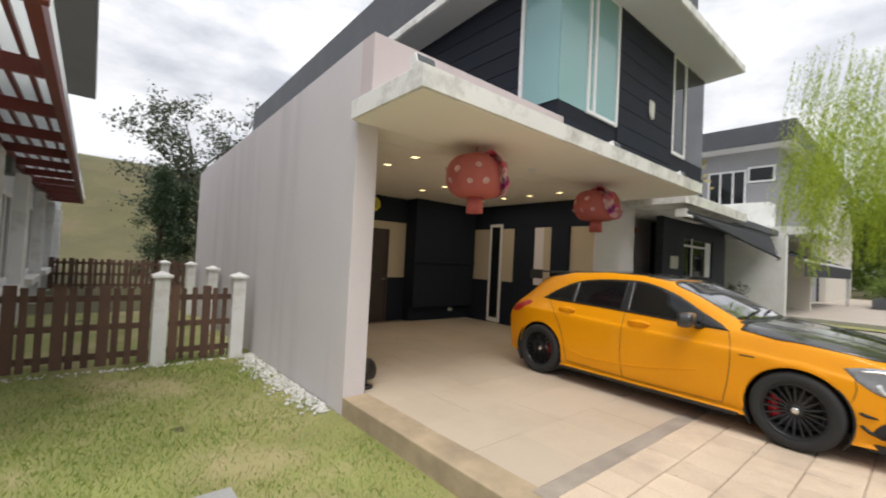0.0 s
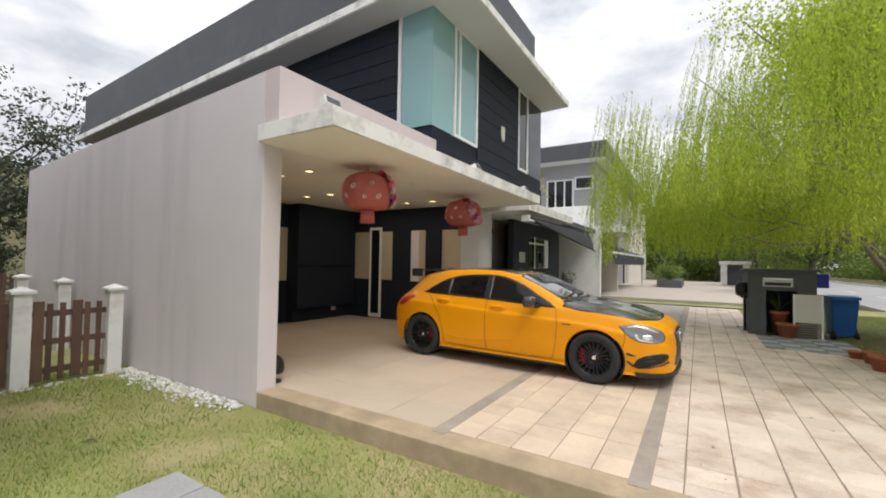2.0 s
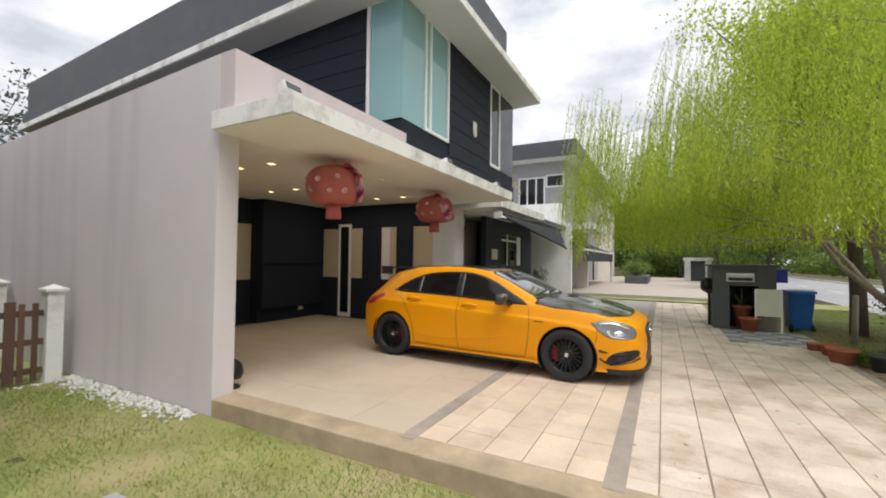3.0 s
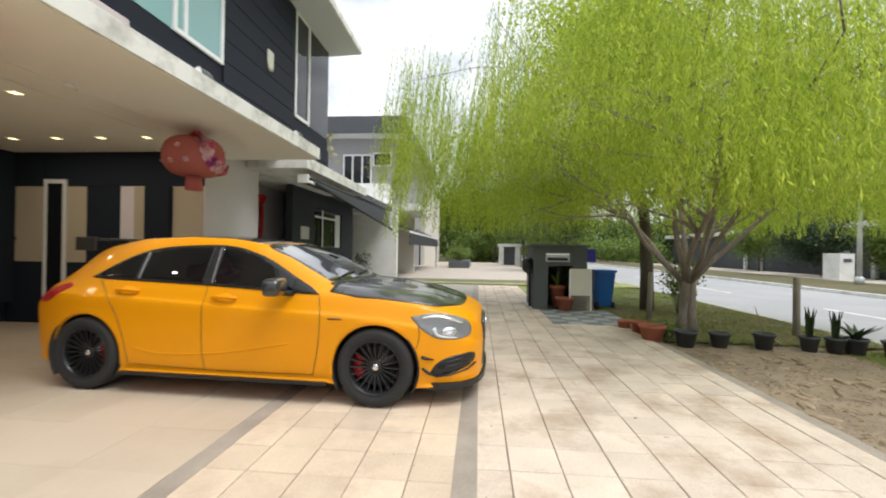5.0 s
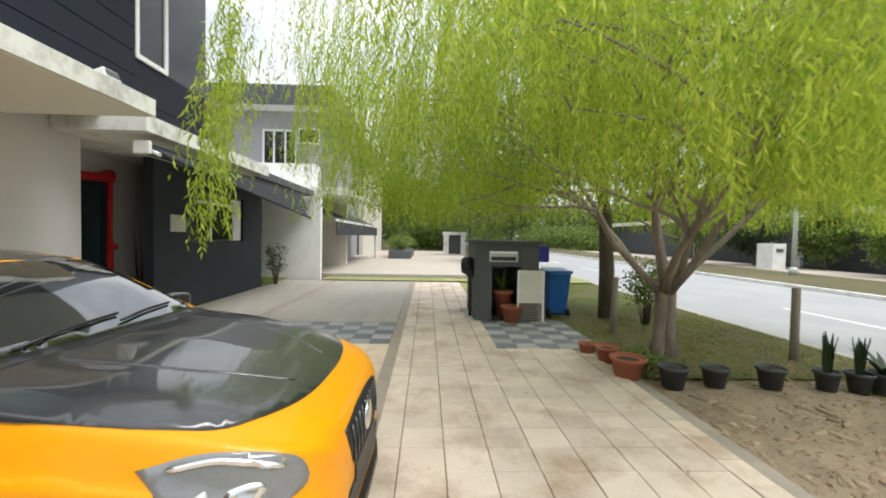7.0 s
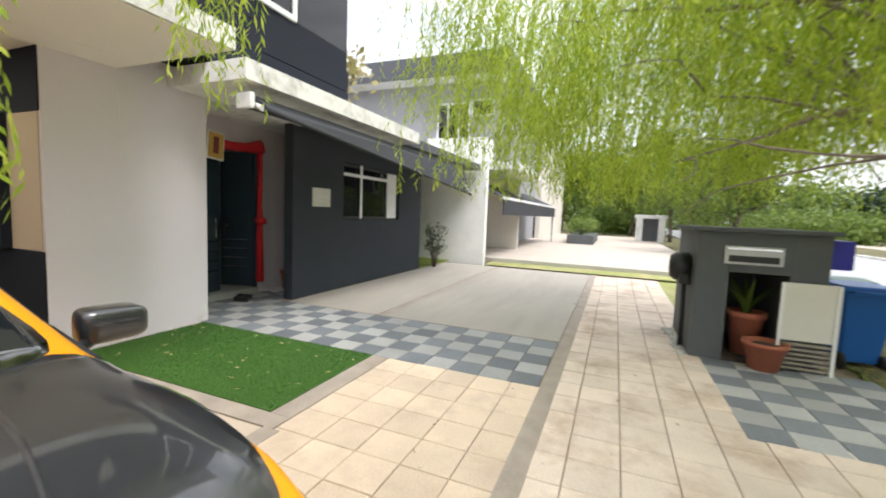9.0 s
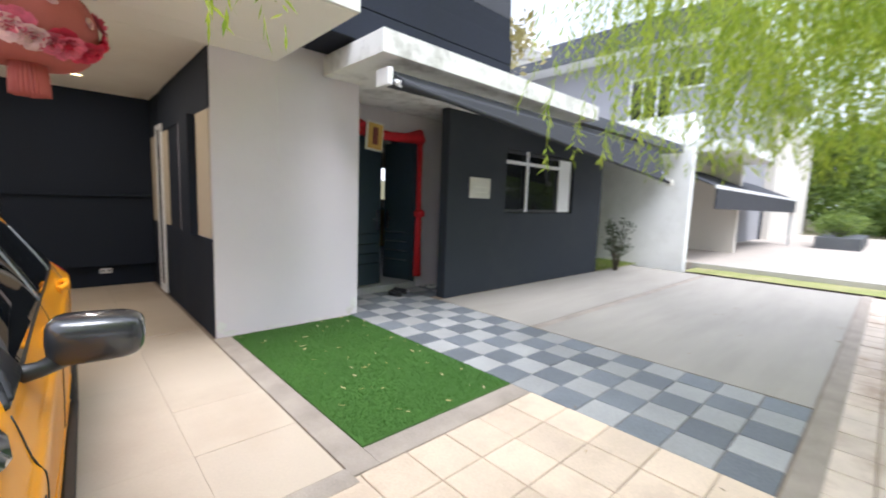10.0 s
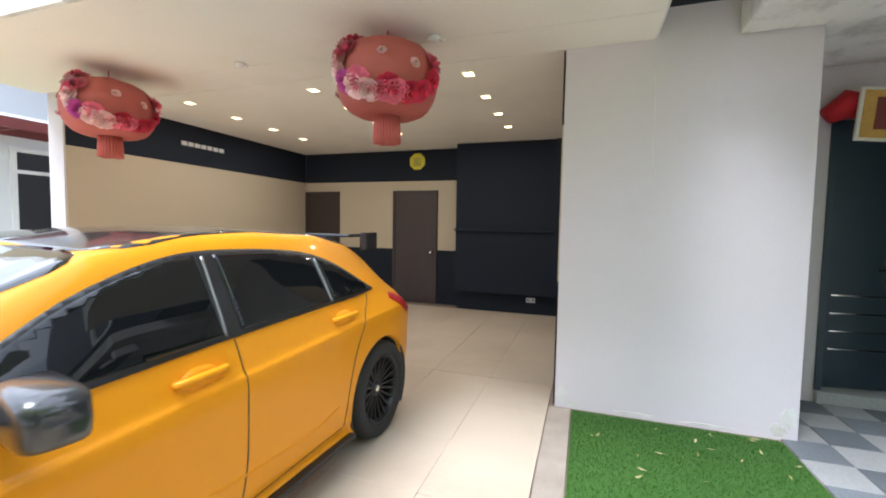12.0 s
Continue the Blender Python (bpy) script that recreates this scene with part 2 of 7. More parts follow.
M = {
    "wall_grey": streaked("wall_grey", (0.63, 0.585, 0.60), (0.33, 0.31, 0.33), 0.34),
    "wall_pink": streaked("wall_pink", (0.58, 0.50, 0.50), (0.35, 0.30, 0.31), 0.5),
    "wall_column": material("wall_column", (0.70, 0.655, 0.69), rough=0.85, vary=0.05, scale=1.0, fine=90, bump=0.08, stain=(0.45, 0.42, 0.42), stain_scale=0.5, stain_amount=0.25),
    "white": material("white_render", (0.78, 0.78, 0.76), rough=0.8, vary=0.05, scale=1.5, fine=80, bump=0.1, stain=(0.30, 0.29, 0.26), stain_scale=1.6, stain_amount=0.35),
    "white_wall": material("white_boundary_render", (0.84, 0.84, 0.82), rough=0.8, vary=0.04, scale=1.5, fine=80, bump=0.08, stain=(0.5, 0.49, 0.45), stain_scale=1.2, stain_amount=0.3),
    "fascia": material("fascia_render", (0.80, 0.79, 0.76), rough=0.85, vary=0.06, scale=2, fine=60, bump=0.15, stain=(0.22, 0.20, 0.17), stain_scale=2.6, stain_amount=0.6),
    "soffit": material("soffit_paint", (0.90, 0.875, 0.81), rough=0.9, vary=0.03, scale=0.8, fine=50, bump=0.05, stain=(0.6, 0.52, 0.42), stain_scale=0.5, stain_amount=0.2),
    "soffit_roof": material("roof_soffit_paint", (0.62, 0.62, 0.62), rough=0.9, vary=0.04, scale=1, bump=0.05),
    "dark_siding": material("dark_siding", (0.015, 0.018, 0.028), spec=0.25, rough=0.7, vary=0.25, scale=1.5, fine=40, bump=0.1, island=0.12),
    "roof_grey": material("roof_parapet_grey", (0.075, 0.080, 0.092), rough=0.6, vary=0.15, scale=1.2, fine=30, bump=0.1, stain=(0.14, 0.14, 0.15), stain_scale=1.0, stain_amount=0.3),
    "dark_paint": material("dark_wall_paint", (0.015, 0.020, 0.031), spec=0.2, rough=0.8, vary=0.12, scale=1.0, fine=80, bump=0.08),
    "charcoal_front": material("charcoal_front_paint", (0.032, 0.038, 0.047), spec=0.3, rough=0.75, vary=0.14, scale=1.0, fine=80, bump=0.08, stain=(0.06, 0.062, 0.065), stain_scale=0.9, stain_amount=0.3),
    "beige_paint": material("beige_wall_paint", (0.48, 0.415, 0.31), rough=0.85, vary=0.04, scale=1.0, fine=80, bump=0.06),
    "brown_door": material("brown_door", (0.045, 0.032, 0.030), rough=0.5, vary=0.2, scale=3, fine=60, bump=0.06, stretch=(6, 6, 0.6)),
    "navy_door": material("navy_door", (0.028, 0.046, 0.064), rough=0.35, vary=0.1, scale=2, fine=60, bump=0.04),
    "tile": material("paving_tile", world=True, color=(0.64, 0.515, 0.385), rough=0.75, vary=0.16, scale=2.6, fine=70, bump=0.15, island=0.09, stain=(0.38, 0.29, 0.22), stain_scale=2.2, stain_amount=0.45),
    "tile_pale": material("paving_tile_pale", world=True, color=(0.65, 0.545, 0.445), rough=0.75, vary=0.16, scale=2.6, fine=70, bump=0.15, island=0.08, stain=(0.32, 0.21, 0.13), stain_scale=1.7, stain_amount=0.7),
    "porch_tile": material("porch_tile", world=True, color=(0.53, 0.445, 0.345), rough=0.5, vary=0.06, scale=1.5, fine=70, bump=0.06, island=0.03, stain=(0.40, 0.31, 0.22), stain_scale=0.9, stain_amount=0.45),
    "grout": material("tile_joint", (0.24, 0.185, 0.14), rough=0.95, vary=0.25, scale=3, fine=50),
    "strip": material("pebble_strip", (0.34, 0.29, 0.24), rough=0.9, vary=0.3, scale=4, fine=160, bump=0.5),
    "curb": material("pebbledash_curb", (0.45, 0.35, 0.23), rough=0.9, vary=0.3, scale=3, fine=140, bump=0.6, stain=(0.2, 0.16, 0.11), stain_scale=1.3, stain_amount=0.5),
    "concrete": material("brushed_concrete", (0.36, 0.33, 0.285), rough=0.85, vary=0.1, scale=0.9, fine=60, bump=0.15, stain=(0.28, 0.255, 0.22), stain_scale=0.35, stain_amount=0.5, stretch=(1, 6, 1)),
    "slate_dark": material("slate_tile_dark", world=True, color=(0.155, 0.17, 0.185), rough=0.65, vary=0.2, scale=3, fine=40, bump=0.3, island=0.2),
    "slate_light": material("slate_tile_light", world=True, color=(0.34, 0.34, 0.33), rough=0.7, vary=0.15, scale=3, fine=40, bump=0.3, island=0.12),
    "lawn": material("lawn_soil", (0.25, 0.265, 0.085), rough=0.95, vary=0.3, scale=1.5, fine=50, bump=0.6, stain=(0.42, 0.34, 0.19), stain_scale=0.9, stain_amount=0.9),
    "dirt": material("bare_dirt", (0.27, 0.21, 0.145), rough=0.95, vary=0.45, scale=2.0, fine=60, bump=0.7, stain=(0.34, 0.26, 0.17), stain_scale=1.6, stain_amount=0.7),
    "earth": material("broken_tan_earth", (0.29, 0.22, 0.15), rough=0.95, vary=0.35, scale=5, fine=70, bump=0.6, island=0.25),
    "turf": material("artificial_turf_base", (0.045, 0.12, 0.014), rough=0.9, vary=0.10, scale=3, fine=120, bump=0.1),
    "asphalt": material("asphalt", (0.33, 0.33, 0.335), rough=0.85, vary=0.12, scale=0.6, fine=90, bump=0.3, stain=(0.40, 0.39, 0.38), stain_scale=0.3, stain_amount=0.5),
    "kerb": material("kerb_concrete", (0.42, 0.40, 0.36), rough=0.9, vary=0.15, scale=2, fine=60, bump=0.3),
    "far_paving": material("far_paving", (0.46, 0.40, 0.34), rough=0.85, vary=0.12, scale=1.5, fine=30, bump=0.1),
    "white_frame": material("white_aluminium", (0.80, 0.80, 0.80), rough=0.4, vary=0.03, bump=0.02),
    "black_frame": material("black_aluminium", (0.02, 0.02, 0.022), rough=0.35, vary=0.1, bump=0.02),
    "red": material("red_cloth", (0.55, 0.012, 0.02), rough=0.7, vary=0.15, scale=8, fine=90, bump=0.3),
    "rust": material("pergola_red_paint", (0.17, 0.035, 0.03), rough=0.5, vary=0.2, scale=3, fine=50, bump=0.1),
    "fence": material("fence_wood", (0.10, 0.055, 0.037), rough=0.8, vary=0.25, scale=3, fine=40, bump=0.3, island=0.2, stretch=(4, 4, 0.7)),
    "post_white": material("post_white_paint", (0.72, 0.72, 0.70), rough=0.8, vary=0.06, scale=3, fine=60, bump=0.12, stain=(0.40, 0.33, 0.26), stain_scale=2.2, stain_amount=0.6),
    "pebble": material("white_pebble", (0.68, 0.67, 0.63), rough=0.7, vary=0.15, scale=9, bump=0.2, island=0.2),
    "pillar": material("meter_pillar_paint", (0.085, 0.092, 0.098), rough=0.7, vary=0.12, scale=1.5, fine=60, bump=0.12, stain=(0.14, 0.14, 0.13), stain_scale=1.4, stain_amount=0.4),
    "terracotta": material("terracotta", (0.36, 0.115, 0.065), rough=0.8, vary=0.15, scale=5, fine=60, bump=0.15),
    "pot_black": material("black_plastic_pot", (0.045, 0.050, 0.055), rough=0.55, vary=0.15, scale=5, bump=0.05),
    "soil": material("potting_soil", (0.05, 0.035, 0.025), rough=1.0, vary=0.4, scale=20, fine=90, bump=0.8),
    "blue_bin": material("blue_bin_plastic", (0.015, 0.12, 0.42), rough=0.45, vary=0.06, bump=0.04),
    "green_bin": material("green_bin_plastic", (0.12, 0.22, 0.17), rough=0.5, vary=0.08, bump=0.04),
    "cream_panel": material("cream_panel", (0.70, 0.68, 0.60), rough=0.6, vary=0.06, scale=2, bump=0.05),
    "bark": material("bark", (0.24, 0.20, 0.165), rough=0.95, vary=0.4, scale=7, fine=30, bump=1.0, stretch=(1, 1, 0.25)),
    "bark_dark": material("dark_bark", (0.10, 0.08, 0.06), rough=0.95, vary=0.4, scale=7, fine=30, bump=1.0, stretch=(1, 1, 0.3)),
    "stake": material("weathered_stake", (0.26, 0.23, 0.19), rough=0.9, vary=0.25, scale=4, fine=40, bump=0.3, stretch=(4, 4, 0.5)),
    "paint_yellow": material("car_yellow_paint", (0.80, 0.315, 0.0), rough=0.45, vary=0.01, bump=0.0, coat=0.3, spec=0.2),
    "carbon": material("black_car_panel", (0.022, 0.023, 0.026), rough=0.3, vary=0.08, scale=20, fine=200, bump=0.0, coat=1.0),
    "car_trim": material("black_car_trim", (0.012, 0.012, 0.013), rough=0.45, vary=0.1, bump=0.02),
    "tyre": material("tyre_rubber", (0.022, 0.022, 0.022), rough=0.85, vary=0.2, scale=10, fine=80, bump=0.15),
    "rim": material("dark_alloy", (0.035, 0.036, 0.038), rough=0.35, metal=0.6, vary=0.1, bump=0.0),
    "disc": material("brake_disc", (0.55, 0.54, 0.53), rough=0.35, metal=1.0, vary=0.1, bump=0.02),
    "caliper": material("red_caliper", (0.42, 0.01, 0.015), rough=0.4, vary=0.05, bump=0.0),
    "chrome": material("chrome", (0.75, 0.75, 0.75), rough=0.15, metal=1.0, vary=0.02, bump=0.0),
    "lantern": material("lantern_fabric", (0.46, 0.12, 0.10), rough=0.8, vary=0.08, scale=4, fine=90, bump=0.15),
    "tassel": material("tassel_thread", (0.55, 0.14, 0.12), rough=0.8, vary=0.2, scale=20, fine=150, bump=0.3, stretch=(4, 4, 0.3)),
    "petal_red": material("petal_red", (0.60, 0.03, 0.08), rough=0.7, vary=0.15, scale=20, bump=0.1, island=0.2),
    "petal_pink": material("petal_pink", (0.74, 0.16, 0.25), rough=0.7, vary=0.15, scale=20, bump=0.1, island=0.2),
    "petal_pale": material("petal_pale", (0.80, 0.52, 0.52), rough=0.7, vary=0.12, scale=20, bump=0.1, island=0.15),
    "petal_blue": material("deep_blue_plastic", (0.03, 0.03, 0.35), rough=0.45, vary=0.06, bump=0.03),
    "petal_purple": material("petal_purple", (0.45, 0.05, 0.28), rough=0.7, vary=0.12, scale=20, bump=0.1, island=0.15),
    "awning": material("awning_fabric", (0.050, 0.052, 0.058), spec=0.2, rough=0.8, vary=0.12, scale=1.2, fine=120, bump=0.15),
    "gold": material("gold_paper", (0.55, 0.33, 0.07), rough=0.5, vary=0.15, scale=12, bump=0.05),
    "yellow_sign": material("yellow_sign", (0.70, 0.62, 0.03), rough=0.5, vary=0.05, bump=0.02),
    "grey_neighbour": material("neighbour_grey_render", (0.33, 0.33, 0.345), rough=0.85, vary=0.06, scale=1.0, fine=60, bump=0.08, stain=(0.25, 0.25, 0.25), stain_scale=0.6, stain_amount=0.3),
    "cream_neighbour": material("neighbour_cream_render", (0.66, 0.62, 0.55), rough=0.85, vary=0.05, scale=1.0, fine=60, bump=0.08),
    "hill": material("hill_grass", (0.15, 0.12, 0.055), rough=0.95, vary=0.35, scale=0.12, fine=0.9, bump=0.3, stain=(0.12, 0.14, 0.05), stain_scale=0.07, stain_amount=0.7),
    "ground": material("ground_grass", (0.095, 0.088, 0.034), rough=0.95, vary=0.3, scale=0.4, fine=12, bump=0.4, stain=(0.15, 0.115, 0.06), stain_scale=0.25, stain_amount=0.6),
    "milky": leafy("milky_sheet", (0.8, 0.82, 0.82), (0.8, 0.82, 0.82), 0.8),
    "pale_neighbour": material("pale_neighbour_render", (0.74, 0.76, 0.79), rough=0.85, vary=0.05, scale=1.0, fine=60, bump=0.08),
    "lamp_house": material("headlight_housing", (0.17, 0.175, 0.18), rough=0.25, vary=0.1, bump=0.0, coat=1.0),
    "paper": material("plaque_paper", (0.62, 0.60, 0.54), rough=0.7, vary=0.1, scale=6, bump=0.05),
    "lamp_steel": material("galvanised_steel", (0.55, 0.56, 0.56), rough=0.5, metal=0.3, vary=0.08, bump=0.03),
    "glass_teal": glass("glass_teal", (0.24, 0.42, 0.43), 0.08),
    "glass_dark": glass("glass_dark", (0.012, 0.014, 0.016), 0.03),
    "glass_car": glass("car_glass", (0.006, 0.007, 0.008), 0.02),
    "glass_screen": material("windscreen_glass", (0.010, 0.012, 0.014), rough=0.02, vary=0.0, bump=0.0, spec=1.0, coat=1.0),
    "glass_clear": glass("lens_glass", (0.75, 0.8, 0.85), 0.03, 0.7),
    "downlight": glowing("downlight_glow", (1.0, 0.76, 0.38), 2.2),
    "leaf_willow": leafy("willow_leaf", (0.25, 0.37, 0.03), (0.62, 0.70, 0.10), 0.66),
    "leaf_dark": leafy("dark_leaf", (0.018, 0.040, 0.016), (0.045, 0.08, 0.025), 0.2),
    "leaf_mid": leafy("mid_leaf", (0.09, 0.15, 0.03), (0.24, 0.32, 0.06), 0.45),
    "leaf_sparse": leafy("sparse_leaf", (0.045, 0.065, 0.04), (0.09, 0.11, 0.06), 0.3),
    "grass_blade": leafy("grass_blade", (0.12, 0.22, 0.03), (0.34, 0.38, 0.09), 0.35),
    "grass_dry": leafy("dry_grass_blade", (0.36, 0.27, 0.13), (0.50, 0.40, 0.22), 0.25),
    "turf_blade": leafy("turf_blade", (0.042, 0.125, 0.012), (0.062, 0.16, 0.020), 0.4),
    "litter": leafy("fallen_leaf", (0.40, 0.33, 0.10), (0.50, 0.45, 0.25), 0.1),
    "straw": material("dried_leaf_litter", (0.25, 0.17, 0.09), rough=0.95, vary=0.3, scale=8, bump=0.2, island=0.3),
}

# ---- building helpers ----
def box(bm, x0, x1, y0, y1, z0, z1, bevel=0.0):
    vs = [bm.verts.new((x, y, z)) for z in (z0, z1) for x, y in ((x0, y0), (x1, y0), (x1, y1), (x0, y1))]
    fs = [bm.faces.new([vs[i] for i in q]) for q in ((3, 2, 1, 0), (4, 5, 6, 7), (0, 1, 5, 4), (1, 2, 6, 5), (2, 3, 7, 6), (3, 0, 4, 7))]
    if bevel:
        es = list({e for f in fs for e in f.edges})
        bmesh.ops.bevel(bm, geom=es, offset=bevel, segments=2, affect="EDGES", profile=0.6)
    return bm


def boxes(*specs, bevel=0.0):
    bm = bmesh.new()
    for s in specs:
        box(bm, *s, bevel=bevel)
    return bm


def lathe(bm, prof, n=24, centre=(0, 0, 0), sx=1.0, sy=1.0, wob=0.0):
    """Turns a profile of (radius, z) about a vertical axis."""
    rings = []
    for r, z in prof:
        ring = []
        for i in range(n):
            a = 2 * math.pi * i / n
            rr = r * (1 + wob * math.cos(a * n / 2))
            ring.append(bm.verts.new((centre[0] + rr * sx * math.cos(a), centre[1] + rr * sy * math.sin(a), centre[2] + z)))
        rings.append(ring)
    for a, b in zip(rings, rings[1:]):
        for i in range(n):
            f = bm.faces.new((a[i], a[(i + 1) % n], b[(i + 1) % n], b[i]))
            f.smooth = True
    for ring, flip in ((rings[0], True), (rings[-1], False)):
        if len({tuple(v.co) for v in ring}) > 2:
            bm.faces.new(ring[::-1] if flip else ring)
    return bm


def tube(bm, pts, radii, n=8):
    """A tapered tube along points."""
    pts = [Vector(p) for p in pts]
    rings = []
    up = Vector((0.3, 0.2, 1)).normalized()
    for i, p in enumerate(pts):
        d = (pts[min(i + 1, len(pts) - 1)] - pts[max(i - 1, 0)]).normalized()
        a = d.cross(up)
        if a.length < 0.05:
            a = d.cross(Vector((1, 0, 0)))
        a.normalize()
        b = d.cross(a)
        r = radii[i] if hasattr(radii, "__len__") else radii
        rings.append([bm.verts.new(p + r * (a * math.cos(2 * math.pi * k / n) + b * math.sin(2 * math.pi * k / n))) for k in range(n)])
    for q, w in zip(rings, rings[1:]):
        for k in range(n):
            f = bm.faces.new((q[k], q[(k + 1) % n], w[(k + 1) % n], w[k]))
            f.smooth = True
    bm.faces.new(rings[0][::-1])
    bm.faces.new(rings[-1])
    return bm


def mesh_of(name, bm, mat):
    bmesh.ops.recalc_face_normals(bm, faces=bm.faces[:])
    me = bpy.data.meshes.new(name)
    bm.to_mesh(me)
    bm.free()
    me.materials.append(M[mat] if isinstance(mat, str) else mat)
    return me


def part(name, bm, mat, parent=None, label=""):
    """Links a bmesh as one mesh object under a thing or a part."""
    ob = new(name, mesh_of(name, bm, mat))
    if parent is not None:
        ob.parent = parent
    return tagged(ob, label=label)


def raw(name, verts, faces, mat, parent=None, smooth=False):
    me = bpy.data.meshes.new(name)
    me.from_pydata(verts, [], faces)
    me.materials.append(M[mat])
    if smooth:
        me.polygons.foreach_set("use_smooth", [True] * len(me.polygons))
    ob = new(name, me)
    if parent is not None:
        ob.parent = parent
    return ob


def thing(name, label, category, m=None, group="", kind=""):
    ob = new(name)
    ob.empty_display_size = 0.1
    if m is not None:
        ob.matrix_basis = m
    return tagged(ob, label, category, group, kind)


def structure(name, bm, mat, label, category="wall"):
    return tagged(part(name, bm, mat), label, category, kind="structure")

# ---- ground: one sheet to the horizon, rising to a hill behind the houses ----
def ground_height(x, y):
    h = -0.2
    if y > 26:
        k = min(1.0, (y - 26) / 45)
        h += 13.0 * k * k * (3 - 2 * k) * (1 / (1 + math.exp((x - 45) / 12)))
        h += 0.6 * noise.noise((x * 0.05, y * 0.05, 0)) * k
    return h


def ground_sheet():
    bm = bmesh.new()
    xs = [-900, -400, -200] + list(range(-100, 161, 5)) + [220, 420, 900]
    ys = [-900, -400, -200] + list(range(-100, 121, 4)) + [220, 420, 900]
    rows = [[bm.verts.new((x, y, ground_height(x, y))) for x in xs] for y in ys]
    for a, b in zip(rows, rows[1:]):
        for i in range(len(xs) - 1):
            bm.faces.new((a[i], a[i + 1], b[i + 1], b[i])).smooth = True
    return bm


structure("ground", ground_sheet(), "ground", "worn grass ground rising to a dry grassy hill", "ground")


def uneven_sheet(x0, x1, y0, y1, z, step, amp, seed):
    bm = bmesh.new()
    nx, ny = max(2, int((x1 - x0) / step)), max(2, int((y1 - y0) / step))
    rows = []
    for j in range(ny + 1):
        row = []
        for i in range(nx + 1):
            x, y = x0 + (x1 - x0) * i / nx, y0 + (y1 - y0) * j / ny
            edge = 0 if i in (0, nx) or j in (0, ny) else 1
            row.append(bm.verts.new((x, y, z + edge * amp * noise.noise((x * 1.3 + seed, y * 1.3, 0)))))
        rows.append(row)
    for a, b in zip(rows, rows[1:]):
        for i in range(nx):
            bm.faces.new((a[i], a[i + 1], b[i + 1], b[i])).smooth = True
    return bm


LAWN_Z = -0.19
structure("lawn", uneven_sheet(-2.6, 2.55, -2.6, 13, LAWN_Z, 0.12, 0.015, 3), "lawn", "patchy green and dry lawn beside the garage wall", "lawn")

# ---- porch platform: bedding under all paving, with a pebbledash curb ----
structure("floor", boxes((2.76, 18.2, -1.56, 8.4, -0.3, -0.012), (2.76, 9.56, -2.74, -1.56, -0.3, -0.012), (8.2, 14.0, 8.4, 10.0, -0.31, -0.014)), "grout", "mortar bed under the porch and driveway paving", "floor")
structure("platform_curb", boxes((2.55, 2.845, -2.76, 4.04, -0.32, 0.0), bevel=0.012), "curb", "tan pebbledash curb along the raised driveway", "curb")
structure("strip_driveway", boxes((2.76, 18.2, -0.06, 0.085, -0.03, 0.004)), "strip", "brown pebble-wash strip along the driveway", "paving strip")
structure("strip_porch", boxes((2.76, 8.2, 1.60, 1.74, -0.03, 0.004), (8.2, 8.37, 1.66, 4.44, -0.03, 0.005), (8.375, 9.8, 1.66, 1.85, -0.03, 0.004)), "strip", "grey brown pebble-wash strip edging the porch", "paving strip")
structure("concrete_bay", boxes((11.33, 18.1, 0.10, 2.62, -0.03, 0.0), (11.33, 18.1, 2.74, 4.42, -0.03, 0.0)), "concrete", "brushed concrete parking bay", "paving")
structure("strip_bay", boxes((11.33, 18.1, 2.625, 2.735, -0.03, -0.003)), "strip", "dark drain joint across the concrete bay", "paving strip")

# ---- main house: carport shell ----
def raked(bm, y0, fall):
    """Lets everything above 2 m fall gently towards the rear."""
    for v in bm.verts:
        if v.co.z > 2.0 and v.co.y > y0:
            v.co.z -= fall * (v.co.y - y0)
    return bm


structure("wall_carport_side", raked(boxes((2.56, 2.82, 4.05, 12.6, -0.35, 3.80), bevel=0.008), 4.1, 0.042), "wall_grey", "tall mauve-grey rendered garage wall with water streaks")
structure("canopy_slab", boxes((2.825, 8.90, 2.80, 4.49, 2.925, 3.12), (2.47, 2.825, 2.80, 4.045, 2.925, 3.12), bevel=0.006), "fascia", "white canopy edge with peeling black weather stains", "canopy")
structure("ceiling", boxes((2.50, 8.88, 2.83, 4.045, 2.918, 2.924), (2.83, 8.88, 4.05, 4.485, 2.918, 2.924), (2.825, 8.235, 4.495, 8.36, 2.918, 3.12)), "soffit", "cream painted carport ceiling", "ceiling")
structure("roof_terrace_parapet", boxes((2.56, 5.93, 3.79, 4.045, 3.125, 3.80)), "wall_pink", "pinkish weathered parapet above the canopy", "parapet")
structure("roof_deck", boxes((2.825, 8.87, 4.5, 12.0, 3.13, 3.2)), "roof_grey", "flat deck above the carport", "roof")

# rear and side walls of the carport in painted bands
structure("wall_carport_rear", boxes((2.825, 8.6, 8.37, 8.6, -0.05, 3.12)), "dark_paint", "rear carport wall painted charcoal")
structure("band_rear", boxes((2.835, 3.66, 8.358, 8.369, 2.15, 2.33), (3.66, 4.86, 8.358, 8.369, 1.02, 2.33), (4.86, 5.80, 8.358, 8.369, 2.15, 2.33), (5.80, 6.27, 8.358, 8.369, 1.02, 2.33)), "beige_paint", "beige paint band on the rear carport wall", "wall band")
structure("band_side", boxes((2.821, 2.832, 4.07, 8.357, 1.02, 2.33)), "beige_paint", "beige paint band on the carport side wall", "wall band")
structure("band_side_top", boxes((2.821, 2.831, 4.07, 8.357, 2.332, 2.917), (2.821, 2.831, 4.07, 8.357, 0.0, 1.018)), "dark_paint", "charcoal paint bands on the carport side wall", "wall band")
